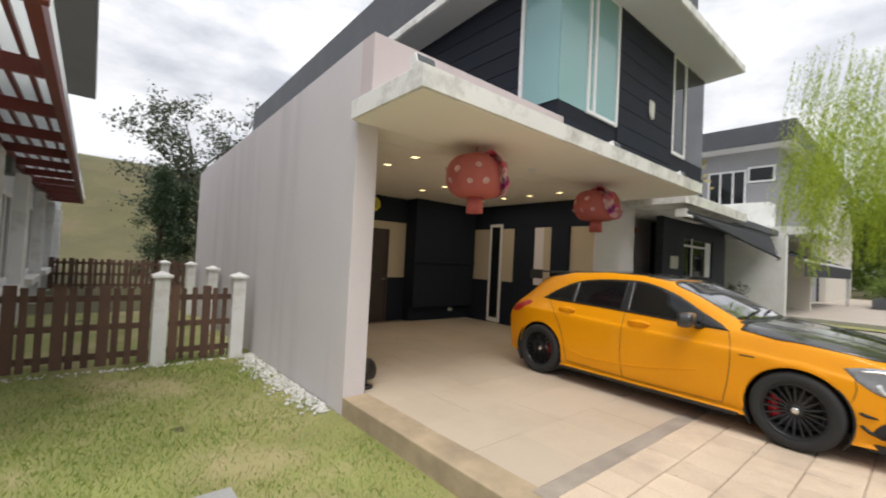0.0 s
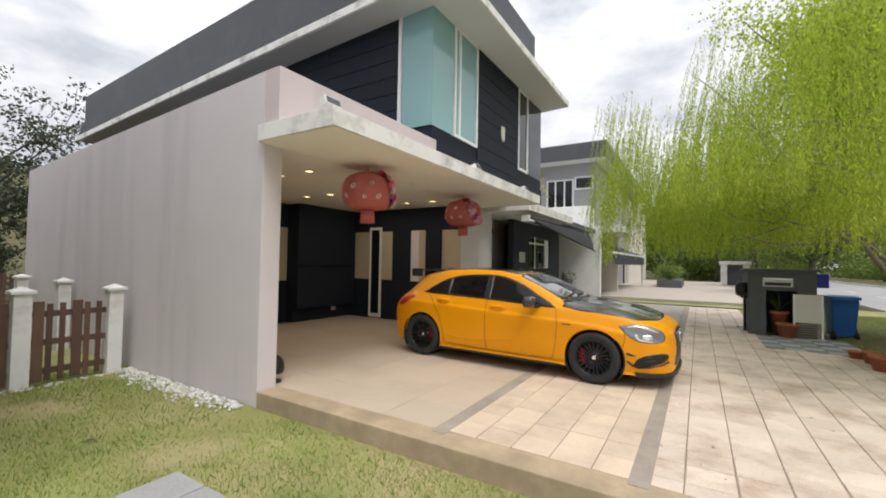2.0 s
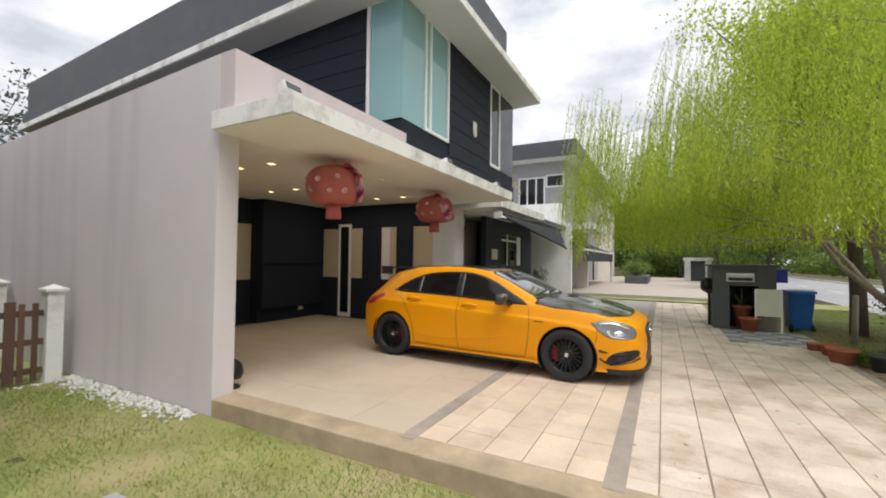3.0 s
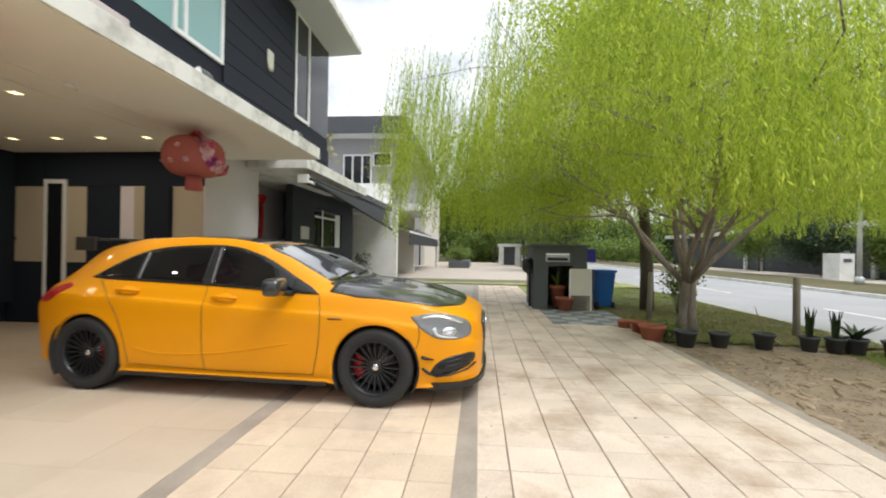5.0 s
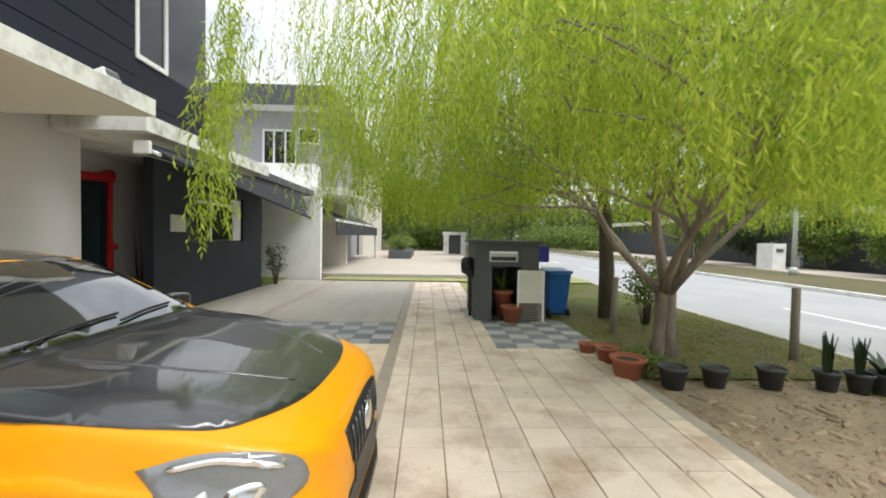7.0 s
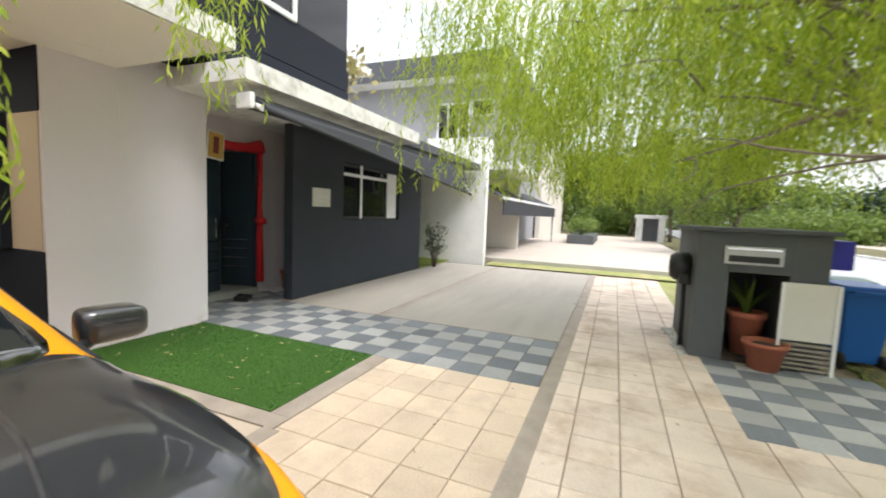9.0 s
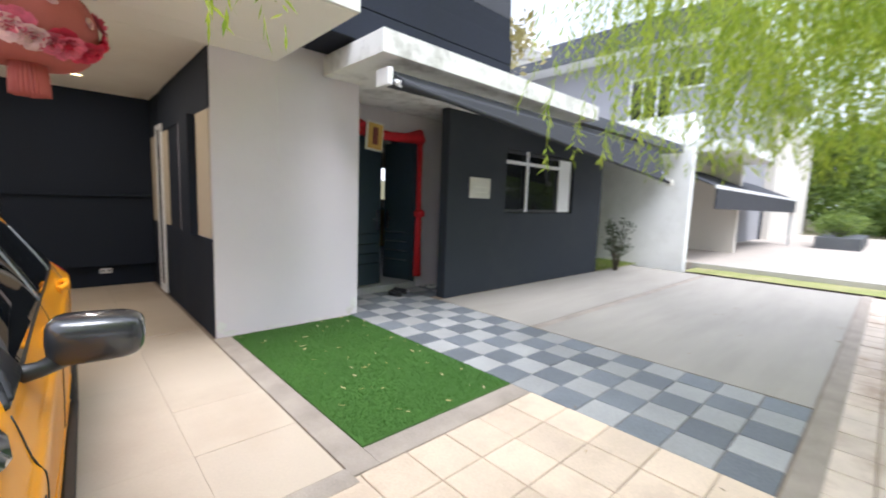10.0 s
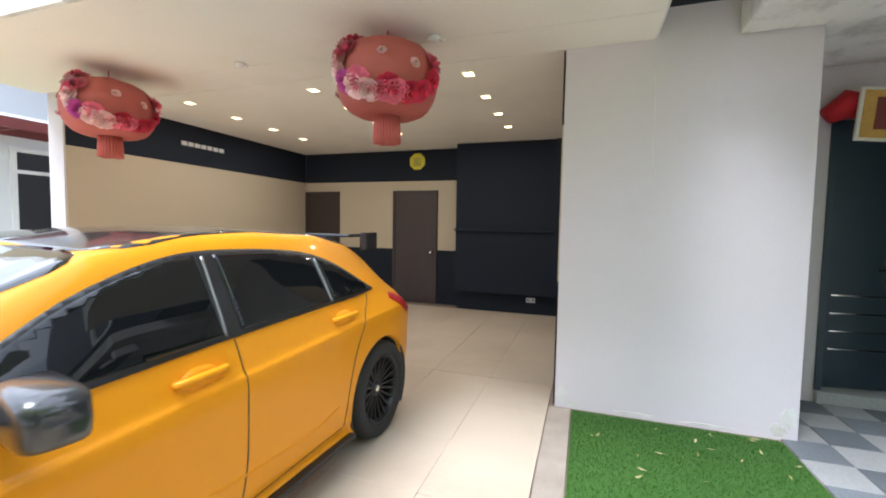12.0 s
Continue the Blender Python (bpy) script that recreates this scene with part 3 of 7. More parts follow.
structure("media_wall", boxes((6.28, 8.225, 7.95, 8.357, 0.34, 2.917), (6.28, 8.225, 8.10, 8.357, 0.0, 0.338)), "dark_paint", "charcoal boxed-out wall panel at the carport's rear", "wall panel")
structure("media_ledge", boxes((6.27, 8.22, 7.90, 7.949, 1.40, 1.45), bevel=0.004), "dark_paint", "thin charcoal ledge on the boxed-out wall", "trim")

# column block between carport and entrance
structure("wall_column", boxes((8.24, 9.92, 4.49, 6.0, -0.05, 3.5), bevel=0.006), "wall_column", "broad pale grey rendered column wall")
structure("wall_carport_inner", boxes((8.24, 8.5, 6.003, 6.97, -0.05, 3.12), (8.24, 8.5, 7.38, 8.36, -0.05, 3.12), (8.24, 8.5, 6.97, 7.38, 2.46, 3.12)), "dark_paint", "charcoal inner side wall of the carport")
structure("band_inner", boxes((8.228, 8.238, 4.52, 5.05, 1.04, 2.33), (8.228, 8.238, 5.5, 5.74, 1.04, 2.33), (8.228, 8.238, 6.61, 6.96, 1.04, 2.33), (8.228, 8.238, 7.40, 7.94, 1.04, 2.33)), "beige_paint", "beige panels on the inner carport wall", "wall band")
structure("band_inner_dark", boxes((8.226, 8.237, 4.497, 6.94, 0.0, 1.03), (8.226, 8.237, 4.497, 6.96, 2.34, 2.916), (8.226, 8.237, 7.39, 7.94, 2.34, 2.916), (8.15, 8.237, 5.06, 5.49, 1.035, 2.335)), "dark_paint", "charcoal panels on the inner carport wall", "wall band")

# ---- entrance recess ----
structure("wall_entrance", boxes((9.925, 10.40, 5.42, 5.57, -0.05, 3.5), (11.60, 13.1, 5.42, 5.57, -0.05, 3.5), (10.40, 11.60, 5.42, 5.57, 2.52, 3.5)), "wall_grey", "grey wall around the front door")
structure("wall_kitchen", boxes((11.47, 12.85, 4.48, 4.66, -0.05, 2.95), (15.1, 16.33, 4.48, 4.66, -0.05, 2.95), (12.85, 15.1, 4.48, 4.66, -0.05, 1.34), (12.85, 15.1, 4.48, 4.66, 2.45, 2.95)), "charcoal_front", "charcoal front wall with a window opening")
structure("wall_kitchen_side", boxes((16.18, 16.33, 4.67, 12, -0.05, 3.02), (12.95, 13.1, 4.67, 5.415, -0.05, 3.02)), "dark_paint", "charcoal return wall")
structure("wall_house_inside", boxes((8.5, 8.7, 6.01, 11.9, -0.05, 3.2), (8.7, 12.9, 10.5, 10.7, -0.05, 3.2), (14.7, 16.18, 10.5, 10.7, -0.05, 3.2), (12.9, 14.7, 10.5, 10.7, -0.05, 1.5), (12.9, 14.7, 10.5, 10.7, 2.45, 3.2)), "cream_neighbour", "plain inner walls behind the front door")
structure("ceiling_inside", boxes((8.5, 16.18, 5.58, 10.5, 3.05, 3.2), (13.11, 16.18, 4.67, 5.575, 2.96, 3.04)), "soffit", "plain ceiling inside the house", "ceiling")
structure("floor_inside", boxes((9.93, 16.17, 5.58, 10.49, -0.05, 0.10), (10.40, 11.60, 5.36, 5.579, -0.05, 0.10)), "slate_light", "pale floor and step inside the front door", "floor")
structure("entrance_canopy", boxes((9.42, 13.6, 3.25, 4.47, 2.88, 3.10), (9.93, 13.6, 4.475, 5.415, 2.90, 3.10), bevel=0.006), "fascia", "white entrance canopy slab with stained edge", "canopy")

# ---- upper floor: dark clapboard volume ----
UX0, UX1, UY0, UY1, UZ0, UZ1 = 5.80, 12.0, 3.80, 18.2, 3.14, 6.34
structure("wall_upper_core", boxes((UX0 + 0.03, 7.6, 4.60, UY1, UZ0, 5.62), (UX0 + 0.03, 7.6, 4.60, 9.0, 5.62, UZ1 - 0.22), (7.6, 10.05, UY0 + 0.03, 9, UZ0, UZ1 - 0.22), (10.05, UX1 - 0.1, UY0 + 0.95, UY1, UZ0, 5.62), (10.05, UX1 - 0.1, UY0 + 0.95, 9.0, 5.62, UZ1 - 0.22),
                                   (UX0 + 0.03, 7.6, UY0 + 0.03, 4.6, UZ0, 4.06), (10.05, UX1 - 0.03, UY0 + 0.03, UY0 + 0.94, UZ0, 4.09)), "dark_siding", "dark upper storey wall")
structure("roof_slab", raked(boxes((5.15, 12.18, 3.03, 18.6, UZ1 + 0.004, UZ1 + 0.17), bevel=0.008), 5.0, 0.052), "fascia", "white roof slab edge with rain stains", "roof")
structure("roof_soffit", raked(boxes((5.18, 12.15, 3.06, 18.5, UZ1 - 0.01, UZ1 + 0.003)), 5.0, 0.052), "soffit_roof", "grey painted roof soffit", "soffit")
structure("roof_parapet", raked(boxes((5.22, 10.6, 3.45, 18.5, UZ1 + 0.172, UZ1 + 0.45), (5.30, 10.5, 3.53, 18.4, UZ1 + 0.45, UZ1 + 1.50)), 5.0, 0.045), "roof_grey", "dark grey metal roof parapet with a step", "roof")


def raked_board(o):
    """Top boards on the side are cut to the roof's fall."""
    for v in o.data.vertices:
        v.co.z = min(v.co.z, UZ1 - 0.013 - 0.052 * max(0.0, v.co.y - 5.0))


def siding():
    """Horizontal boards with open joints on the front and the side of the upper storey."""
    h = 0.335
    data = {}
    k = 0
    while UZ0 + k * h < UZ1 - 0.05:
        z0, z1 = UZ0 + k * h, min(UZ1 - 0.011, UZ0 + (k + 1) * h - 0.012)
        runs = []
        if z1 < 4.12:
            runs = [("front", UX0 + 0.003, UX1 - 0.01)]
        else:
            runs = [("front", 7.63, 10.02)]
        runs.append(("side", UY0 + 0.03 if z1 < 4.12 else 4.62, 12.3))
        runs.append(("side", 12.31, UY1))
        for face, a, b in runs:
            bm = bmesh.new()
            if face == "front":
                box(bm, a, b, UY0, UY0 + 0.028, z0, z1, bevel=0.004)
            else:
                box(bm, UX0, UX0 + 0.028, a, b, z0, z1, bevel=0.004)
            data.setdefault(face, []).append(part("board", bm, "dark_siding"))
        k += 1
    for obs in data.values():
        for o in obs:
            raked_board(o)
    for face, obs in data.items():
        owner = thing("wall_siding_" + face, "dark navy horizontal clapboard cladding", "cladding", kind="structure")
        for o in obs:
            o.parent = owner


siding()


# ---- windows and doors ----
def framed_window(name, x0, x1, y, z0, z1, mullions, label, glass_mat="glass_teal", frame_mat="white_frame", w=0.06, transoms=()):
    """A window in a wall that faces -y."""
    win = thing(name, label, "window", kind="structure")
    bars = [(x0, x0 + w, z0, z1), (x1 - w, x1, z0, z1), (x0 + w, x1 - w, z0, z0 + w), (x0 + w, x1 - w, z1 - w, z1)]
    bars += [(m - w / 2, m + w / 2, z0 + w, z1 - w) for m in mullions]
    edges = [x0 + w] + [e for m in mullions for e in (m - w / 2, m + w / 2)] + [x1 - w]
    for a, b, c, d in bars:
        part("frame_bar", boxes((a, b, y - 0.035, y + 0.03, c, d), bevel=0.004), frame_mat, win)
    for tz in transoms:
        for a, b in zip(edges[::2], edges[1::2]):
            part("transom", boxes((a, b, y - 0.03, y + 0.025, tz - w / 2, tz + w / 2), bevel=0.003), frame_mat, win)
    for a, b in zip(edges[::2], edges[1::2]):
        part("pane", boxes((a, b, y - 0.004, y + 0.004, z0 + w, z1 - w)), glass_mat, win)
    return win


# corner window of the upper storey: two front lights, one round the corner
framed_window("window_1", 6.60, 7.62, 3.83, 4.06, UZ1 - 0.012, (6.82,), "tall white framed window with pale teal glass")
cw = thing("window_2", "frameless teal corner glazing of the upper storey", "window", kind="structure")
part("pane", boxes((UX0 + 0.02, 6.595, 3.825, 3.833, 4.07, UZ1 - 0.012)), "glass_teal", cw)
part("side_pane", boxes((UX0 + 0.011, UX0 + 0.019, 3.834, 4.53, 4.07, UZ1 - 0.012)), "glass_teal", cw)
part("side_frame", boxes((UX0 - 0.02, UX0 + 0.05, 4.535, 4.605, 4.07, UZ1 - 0.012), bevel=0.004), "white_frame", cw)
# second corner window
framed_window("window_3", 10.04, 10.78, 3.83, 4.08, UZ1 - 0.012, (), "narrow white framed corner window with dark glass", "glass_dark", w=0.07)
cw = thing("window_4", "dark corner glazing beside the narrow window", "window", kind="structure")
part("pane", boxes((10.785, UX1 - 0.03, 3.83, 3.838, 4.095, UZ1 - 0.012)), "glass_dark", cw)
part("side_pane", boxes((UX1 - 0.034, UX1 - 0.026, 3.84, 4.74, 4.095, UZ1 - 0.012)), "glass_dark", cw)
# clerestory panels under the eaves along the side
for i in range(5):
    y = 7.2 + i * 2.1
    structure("window_side_%d" % (i + 1), boxes((UX0 - 0.03, UX0 - 0.002, y, y + 1.1, 4.6, 5.55), bevel=0.004), "glass_dark", "dark shuttered side window under the eaves", "window")

# kitchen window
framed_window("window_5", 12.86, 15.09, 4.56, 1.35, 2.44, (13.5, 14.62), "kitchen window with thin mullions and dark glass", "glass_dark", "black_frame", w=0.05)
# reflection of a white mullion cross in the panes, built as solid bars
kb = thing("reflected_cross", "white bars standing for a mullion cross reflected in the kitchen glass", "window bar", kind="structure")
part("upright_bar", boxes((13.46, 13.53, 4.50, 4.52, 1.36, 2.60), bevel=0.003), "white_frame", kb)
part("cross_bar", boxes((12.86, 14.55, 4.495, 4.525, 2.20, 2.26), bevel=0.003), "white_frame", kb)
structure("window_shutter", boxes((14.56, 14.98, 4.50, 4.535, 1.37, 2.40), bevel=0.004), "white_frame", "white sash standing open in the kitchen window", "window sash")

# carport doors
def panel_door(name, x0, x1, y, z1, label, frame=True):
    d = thing(name, label, "door", kind="structure")
    part("door_leaf", boxes((x0 + 0.05, x1 - 0.05, y - 0.012, y + 0.008, 0.0, z1 - 0.05), bevel=0.003), "brown_door", d)
    for a, b, c, e in ((x0, x0 + 0.05, 0, z1), (x1 - 0.05, x1, 0, z1), (x0 + 0.05, x1 - 0.05, z1 - 0.05, z1)):
        part("door_frame", boxes((a, b, y - 0.03, y + 0.008, c, e), bevel=0.004), "brown_door", d)
    bm = bmesh.new()
    lathe(bm, [(0.03, 0), (0.03, 0.012), (0.012, 0.014), (0.012, 0.04), (0.028, 0.045), (0.03, 0.06), (0.015, 0.075)], 14)
    bmesh.ops.transform(bm, matrix=pose(x1 - 0.11, y - 0.013, 0.98, 90), verts=bm.verts)
    part("door_knob", bm, "chrome", d, "round chrome door knob")
    return d


panel_door("door_1", 4.87, 5.79, 8.355, 2.14, "dark brown flush door with a chrome knob")
panel_door("door_2", 2.84, 3.65, 8.355, 2.14, "dark brown flush door at the rear corner")
gd = thing("door_3", "narrow open glass door with a pale aluminium frame", "door", kind="structure")
for spec in ((8.20, 8.235, 7.32, 7.38, 0.02, 2.45), (8.20, 8.235, 6.97, 7.03, 0.02, 2.45)):
    part("door_stile", boxes(spec, bevel=0.004), "white_frame", gd)
part("door_rail", boxes((8.20, 8.235, 7.03, 7.32, 2.38, 2.45), bevel=0.004), "white_frame", gd)
part("door_rail", boxes((8.20, 8.235, 7.03, 7.32, 0.02, 0.12), bevel=0.004), "white_frame", gd)
part("pane", boxes((8.212, 8.22, 7.03, 7.32, 0.12, 2.38)), "glass_dark", gd)

# front door: two navy leaves, both ajar inwards
fd = thing("front_door", "navy double front door standing ajar with steel inlays", "door", kind="structure")
for hinge, turn, side in ((10.45, 8, 1), (11.55, -70, -1)):
    leaf = new("door_leaf", mesh_of("door_leaf", boxes((0 if side > 0 else -0.55, 0.55 if side > 0 else 0, 0, 0.045, 0.11, 2.46), bevel=0.004), "navy_door"))
    leaf.parent = fd
    leaf.matrix_basis = pose(hinge, 5.49, 0, 0, 0, turn)
    for k in range(4):
        z = 0.45 + 0.16 * k
        part("inlay", boxes((0.06 * side if side > 0 else -0.5, 0.5 if side > 0 else -0.06, -0.004, 0.0, z, z + 0.012)), "chrome", leaf)
    hx = 0.47 * side
    part("handle_plate", boxes((hx - 0.025, hx + 0.025, -0.012, -0.0005, 1.0, 1.32), bevel=0.003), "chrome", leaf)
    part("lever", boxes((min(hx, hx - 0.12 * side), max(hx, hx - 0.12 * side), -0.06, -0.04, 1.16, 1.185), bevel=0.006), "chrome", leaf)
    part("lever_neck", boxes((hx - 0.01, hx + 0.01, -0.041, -0.011, 1.16, 1.185)), "chrome", leaf)
for spec in ((10.395, 10.445, 5.40, 5.59, 0.10, 2.52), (11.555, 11.605, 5.40, 5.59, 0.10, 2.52), (10.445, 11.555, 5.40, 5.59, 2.47, 2.515)):
    part("door_frame", boxes(spec, bevel=0.004), "navy_door", fd)

# ---- street ----
structure("road", boxes((-80, 160, -14.2, -6.55, -0.3, -0.13)), "asphalt", "pale worn asphalt road", "road")
structure("kerb_near", boxes((-80, 160, -6.54, -6.40, -0.3, -0.03), bevel=0.01), "kerb", "low concrete kerb along the road", "kerb")
structure("kerb_far", boxes((-80, 160, -14.40, -14.21, -0.3, 0.0), bevel=0.01), "post_white", "pale concrete kerb across the road", "kerb")
structure("verge", uneven_sheet(2.56, 18.2, -6.4, -2.755, -0.05, 0.15, 0.035, 9), "dirt", "bare dirt verge with sparse grass and leaf litter", "verge")
structure("verge_gutter", boxes((2.85, 9.57, -2.90, -2.745, -0.12, -0.022), bevel=0.008), "strip", "grey brown gutter strip along the drive's edge", "paving strip")
structure("verge_lawn", uneven_sheet(8.45, 18.1, -6.3, -3.02, -0.012, 0.15, 0.03, 31), "ground", "mossy grass ground round the trees", "verge")
structure("verge_meter", uneven_sheet(11.71, 19.0, -2.75, -1.58, -0.03, 0.15, 0.02, 5), "lawn", "grass strip round the meter pillar", "verge")
structure("verge_far", uneven_sheet(-60, 120, -20, -14.4, -0.03, 1.0, 0.05, 15), "ground", "grass verge across the road", "verge")
structure("pavement_far", boxes((-60, 120, -24, -20.0, -0.3, -0.01)), "far_paving", "pale paved drives across the road", "pavement")
mark = thing("road_marking", "worn white dashed lane marking on the road", "road marking", kind="structure")
for i in range(8):
    part("dash", boxes((11.5 + i * 7.0, 14.2 + i * 7.0, -9.75, -9.62, -0.13, -0.126)), "post_white", mark)

# boundary verge and raised drive of the next house
structure("verge_next", uneven_sheet(18.25, 20.4, -6.4, 3.2, 0.02, 0.2, 0.03, 21), "lawn", "grassy verge between the two drives", "verge")
structure("kerb_next", boxes((19.25, 19.4, -3.2, 3.3, -0.1, 0.14), bevel=0.01), "kerb", "low kerb of the next drive", "kerb")
structure("drive_next", boxes((19.41, 44, -3.2, 9.0, -0.2, 0.12)), "far_paving", "pale paved drive of the next house", "paving")
structure("wall_boundary", boxes((18.5, 18.72, 3.3, 14, -0.1, 3.0), bevel=0.01), "white_wall", "white rendered boundary wall")
structure("verge_corner", uneven_sheet(16.4, 18.5, 4.43, 8, 0.01, 0.15, 0.02, 8), "lawn", "grass patch by the boundary wall", "verge")


def house_window(owner, x, y0, y1, z0, z1, divs, face=-1):
    """A window in a wall that faces -x."""
    win = new("window")
    win.parent = owner
    n = divs
    w = 0.08
    for a, b, c, d in [(y0, y0 + w, z0, z1), (y1 - w, y1, z0, z1), (y0 + w, y1 - w, z0, z0 + w), (y0 + w, y1 - w, z1 - w, z1)] + [(y0 + (y1 - y0) * k / n - w / 2, y0 + (y1 - y0) * k / n + w / 2, z0 + w, z1 - w) for k in range(1, n)]:
        part("frame", boxes((x - 0.06, x + 0.02, a, b, c, d)), "white_frame", win)
    part("pane", boxes((x - 0.015, x - 0.005, y0 + w, y1 - w, z0 + w, z1 - w)), "glass_dark", win)
    return win


# ---- next house along the row ----
nh = thing("neighbour_house", "grey flat-roofed two-storey house beyond the boundary wall", "house")
part("wall", boxes((24.0, 24.3, 4.6, 16, 0.1, 7.4)), "grey_neighbour", nh, "grey rendered side wall")
part("front_wall", boxes((24.3, 40, 4.6, 4.9, 0.1, 7.4)), "grey_neighbour", nh)
part("roof", boxes((23.0, 41, 3.9, 17, 7.4, 8.3), bevel=0.02), "roof_grey", nh, "dark grey flat roof edge")
part("soffit", boxes((23.05, 40.9, 3.95, 16.9, 7.37, 7.398)), "soffit_roof", nh)
part("balcony", boxes((22.9, 23.99, 4.7, 7.4, 3.7, 4.75), bevel=0.02), "white", nh, "white balcony box")
part("lower_slab", boxes((19.8, 24.0, 2.6, 12.5, 3.05, 3.35), bevel=0.02), "white", nh, "white lower roof slab")
house_window(nh, 24.0, 5.85, 7.45, 4.8, 6.5, 3)
house_window(nh, 24.0, 4.75, 5.8, 5.85, 6.6, 1)
part("porch_side", boxes((23.7, 23.95, 3.4, 9.0, 0.1, 3.04)), "cream_neighbour", nh, "cream porch end wall")
aw = thing("neighbour_awning", "dark fabric awning over the next house's porch", "awning")
bm = bmesh.new()
for q in [((19.0, 4.4, 2.75), (31.0, 4.4, 2.75), (31.0, 2.9, 2.10), (19.0, 2.9, 2.10))]:
    lo = [bm.verts.new(p) for p in q]
    hi = [bm.verts.new((p[0], p[1], p[2] + 0.03)) for p in q]
    bm.faces.new(lo)
    bm.faces.new(hi[::-1])
    for k in range(4):
        bm.faces.new((lo[k], lo[(k + 1) % 4], hi[(k + 1) % 4], hi[k]))
part("awning_cloth", bm, "awning", aw)
part("awning_bar", boxes((18.98, 31.02, 2.84, 2.9, 2.05, 2.14), bevel=0.01), "white_frame", aw)
part("valance", boxes((19.0, 31.0, 2.85, 2.88, 1.55, 2.06)), "awning", aw, "dark hanging awning valance")
part("support", boxes((30.8, 30.9, 2.9, 3.0, 0.1, 2.1)), "lamp_steel", aw)
# far garage front with dark doors, beyond the next house
fg = thing("far_house", "pale distant house with a dark garage front", "house")
part("wall", boxes((34, 46, 4.2, 12, 0.1, 6.5)), "cream_neighbour", fg)
part("garage_door", boxes((33.9, 34.0, 4.5, 7.5, 0.1, 2.6), bevel=0.02), "dark_paint", fg, "dark garage opening")
part("planter", boxes((30, 36, 0.6, 2.0, 0.1, 0.6), bevel=0.02), "pillar", fg, "low grey planter wall")

# ---- house on the near side, with a red pergola ----
lh = thing("pergola_house", "pale neighbouring house with white windows and a red pergola", "house")
part("wall", boxes((-4.5, -0.75, 4.0, 27, -0.2, 4.6)), "pale_neighbour", lh, "pale rendered side wall")
part("upper_roof", boxes((-6.0, 0.35, 5.2, 12.5, 4.75, 5.0), bevel=0.02), "grey_neighbour", lh, "grey overhanging roof slab")
part("upper_wall", boxes((-4.4, -0.9, 5.4, 26, 4.6, 4.75)), "grey_neighbour", lh)
for y0 in (9.6, 13.2, 17.0, 21):
    house_window(lh, -0.72, y0, y0 + 1.5, 0.7, 2.3, 2).matrix_basis = Matrix.Identity(4)
    part("pier", boxes((-0.75, -0.55, y0 + 2.0, y0 + 2.5, -0.2, 2.75), bevel=0.01), "post_white", lh)
    part("plinth", boxes((-0.75, -0.5, y0 - 0.2, y0 + 1.9, 0.45, 0.6), bevel=0.01), "post_white", lh)
house_window(lh, -0.72, 5.25, 7.1, 0.62, 2.69, 2)
part("pier", boxes((-0.75, -0.55, 8.2, 8.7, -0.2, 2.75), bevel=0.01), "post_white", lh)
part("window_transom", boxes((-0.785, -0.70, 5.33, 7.02, 2.25, 2.31)), "white_frame", lh)
pg = thing("pergola", "dark red steel pergola with clear roof panels", "pergola")
part("edge_beam", boxes((0.08, 0.16, 3.4, 20.1, 2.86, 3.02), bevel=0.006), "rust", pg)
part("wall_beam", boxes((-0.74, -0.68, 3.4, 20.1, 2.86, 3.02), bevel=0.006), "rust", pg)
for i in range(12):
    y = 3.4 + i * 1.51
    part("cross_beam", boxes((-0.68, 0.08, y, y + 0.07, 2.86, 3.0), bevel=0.005), "rust", pg)
for i in range(4):
    x = -0.55 + i * 0.16
    part("purlin", boxes((x, x + 0.035, 3.4, 20.1, 3.0, 3.05)), "rust", pg)
part("front_board", boxes((-0.74, 0.2, 3.32, 3.39, 2.84, 3.16), bevel=0.006), "rust", pg)
part("clear_sheet", boxes((-0.74, 0.18, 3.36, 20.2, 3.055, 3.063)), "milky", pg, "milky pergola roofing sheet")
gb = thing("wall_lamp_box", "grey box fixed under the pergola", "box")
part("casing", boxes((-0.70, -0.5, 8.9, 9.3, 2.45, 2.7), bevel=0.01), "pillar", gb)

# ---- across the road ----
oh = thing("opposite_house", "long charcoal house front across the road", "house")
part("wall", boxes((12, 60, -34, -26, -0.1, 3.3)), "roof_grey", oh, "charcoal garage front")
part("roof", boxes((11.5, 60.5, -34.5, -25.2, 3.3, 3.7), bevel=0.02), "white", oh, "pale flat roof edge")
for x in (20, 31, 42):
    part("gate_frame", boxes((x, x + 0.3, -25.95, -25.7, -0.1, 3.2), bevel=0.01), "white_frame", oh)
    part("gate_frame", boxes((x + 2.2, x + 2.5, -25.95, -25.7, -0.1, 3.2), bevel=0.01), "white_frame", oh)
op = thing("gate_pillar", "white letterbox pillar across the road", "pillar")
part("pillar_body", boxes((27.3, 28.5, -21.4, -20.6, -0.05, 1.5), bevel=0.02), "white", op)
part("pillar_slot", boxes((27.25, 27.298, -21.2, -20.8, 1.0, 1.2)), "pillar", op)
sl = thing("street_lamp", "pale steel street lamp post across the road", "street lamp")
part("post", tube(bmesh.new(), [(23.7, -18.6, -0.05), (23.7, -18.6, 3.0), (23.7, -18.6, 7.5)], [0.12, 0.09, 0.06], 12), "lamp_steel", sl)
part("base", lathe(bmesh.new(), [(0.2, 0), (0.2, 0.35), (0.13, 0.4)], 12, (23.7, -18.6, -0.05)), "lamp_steel", sl)
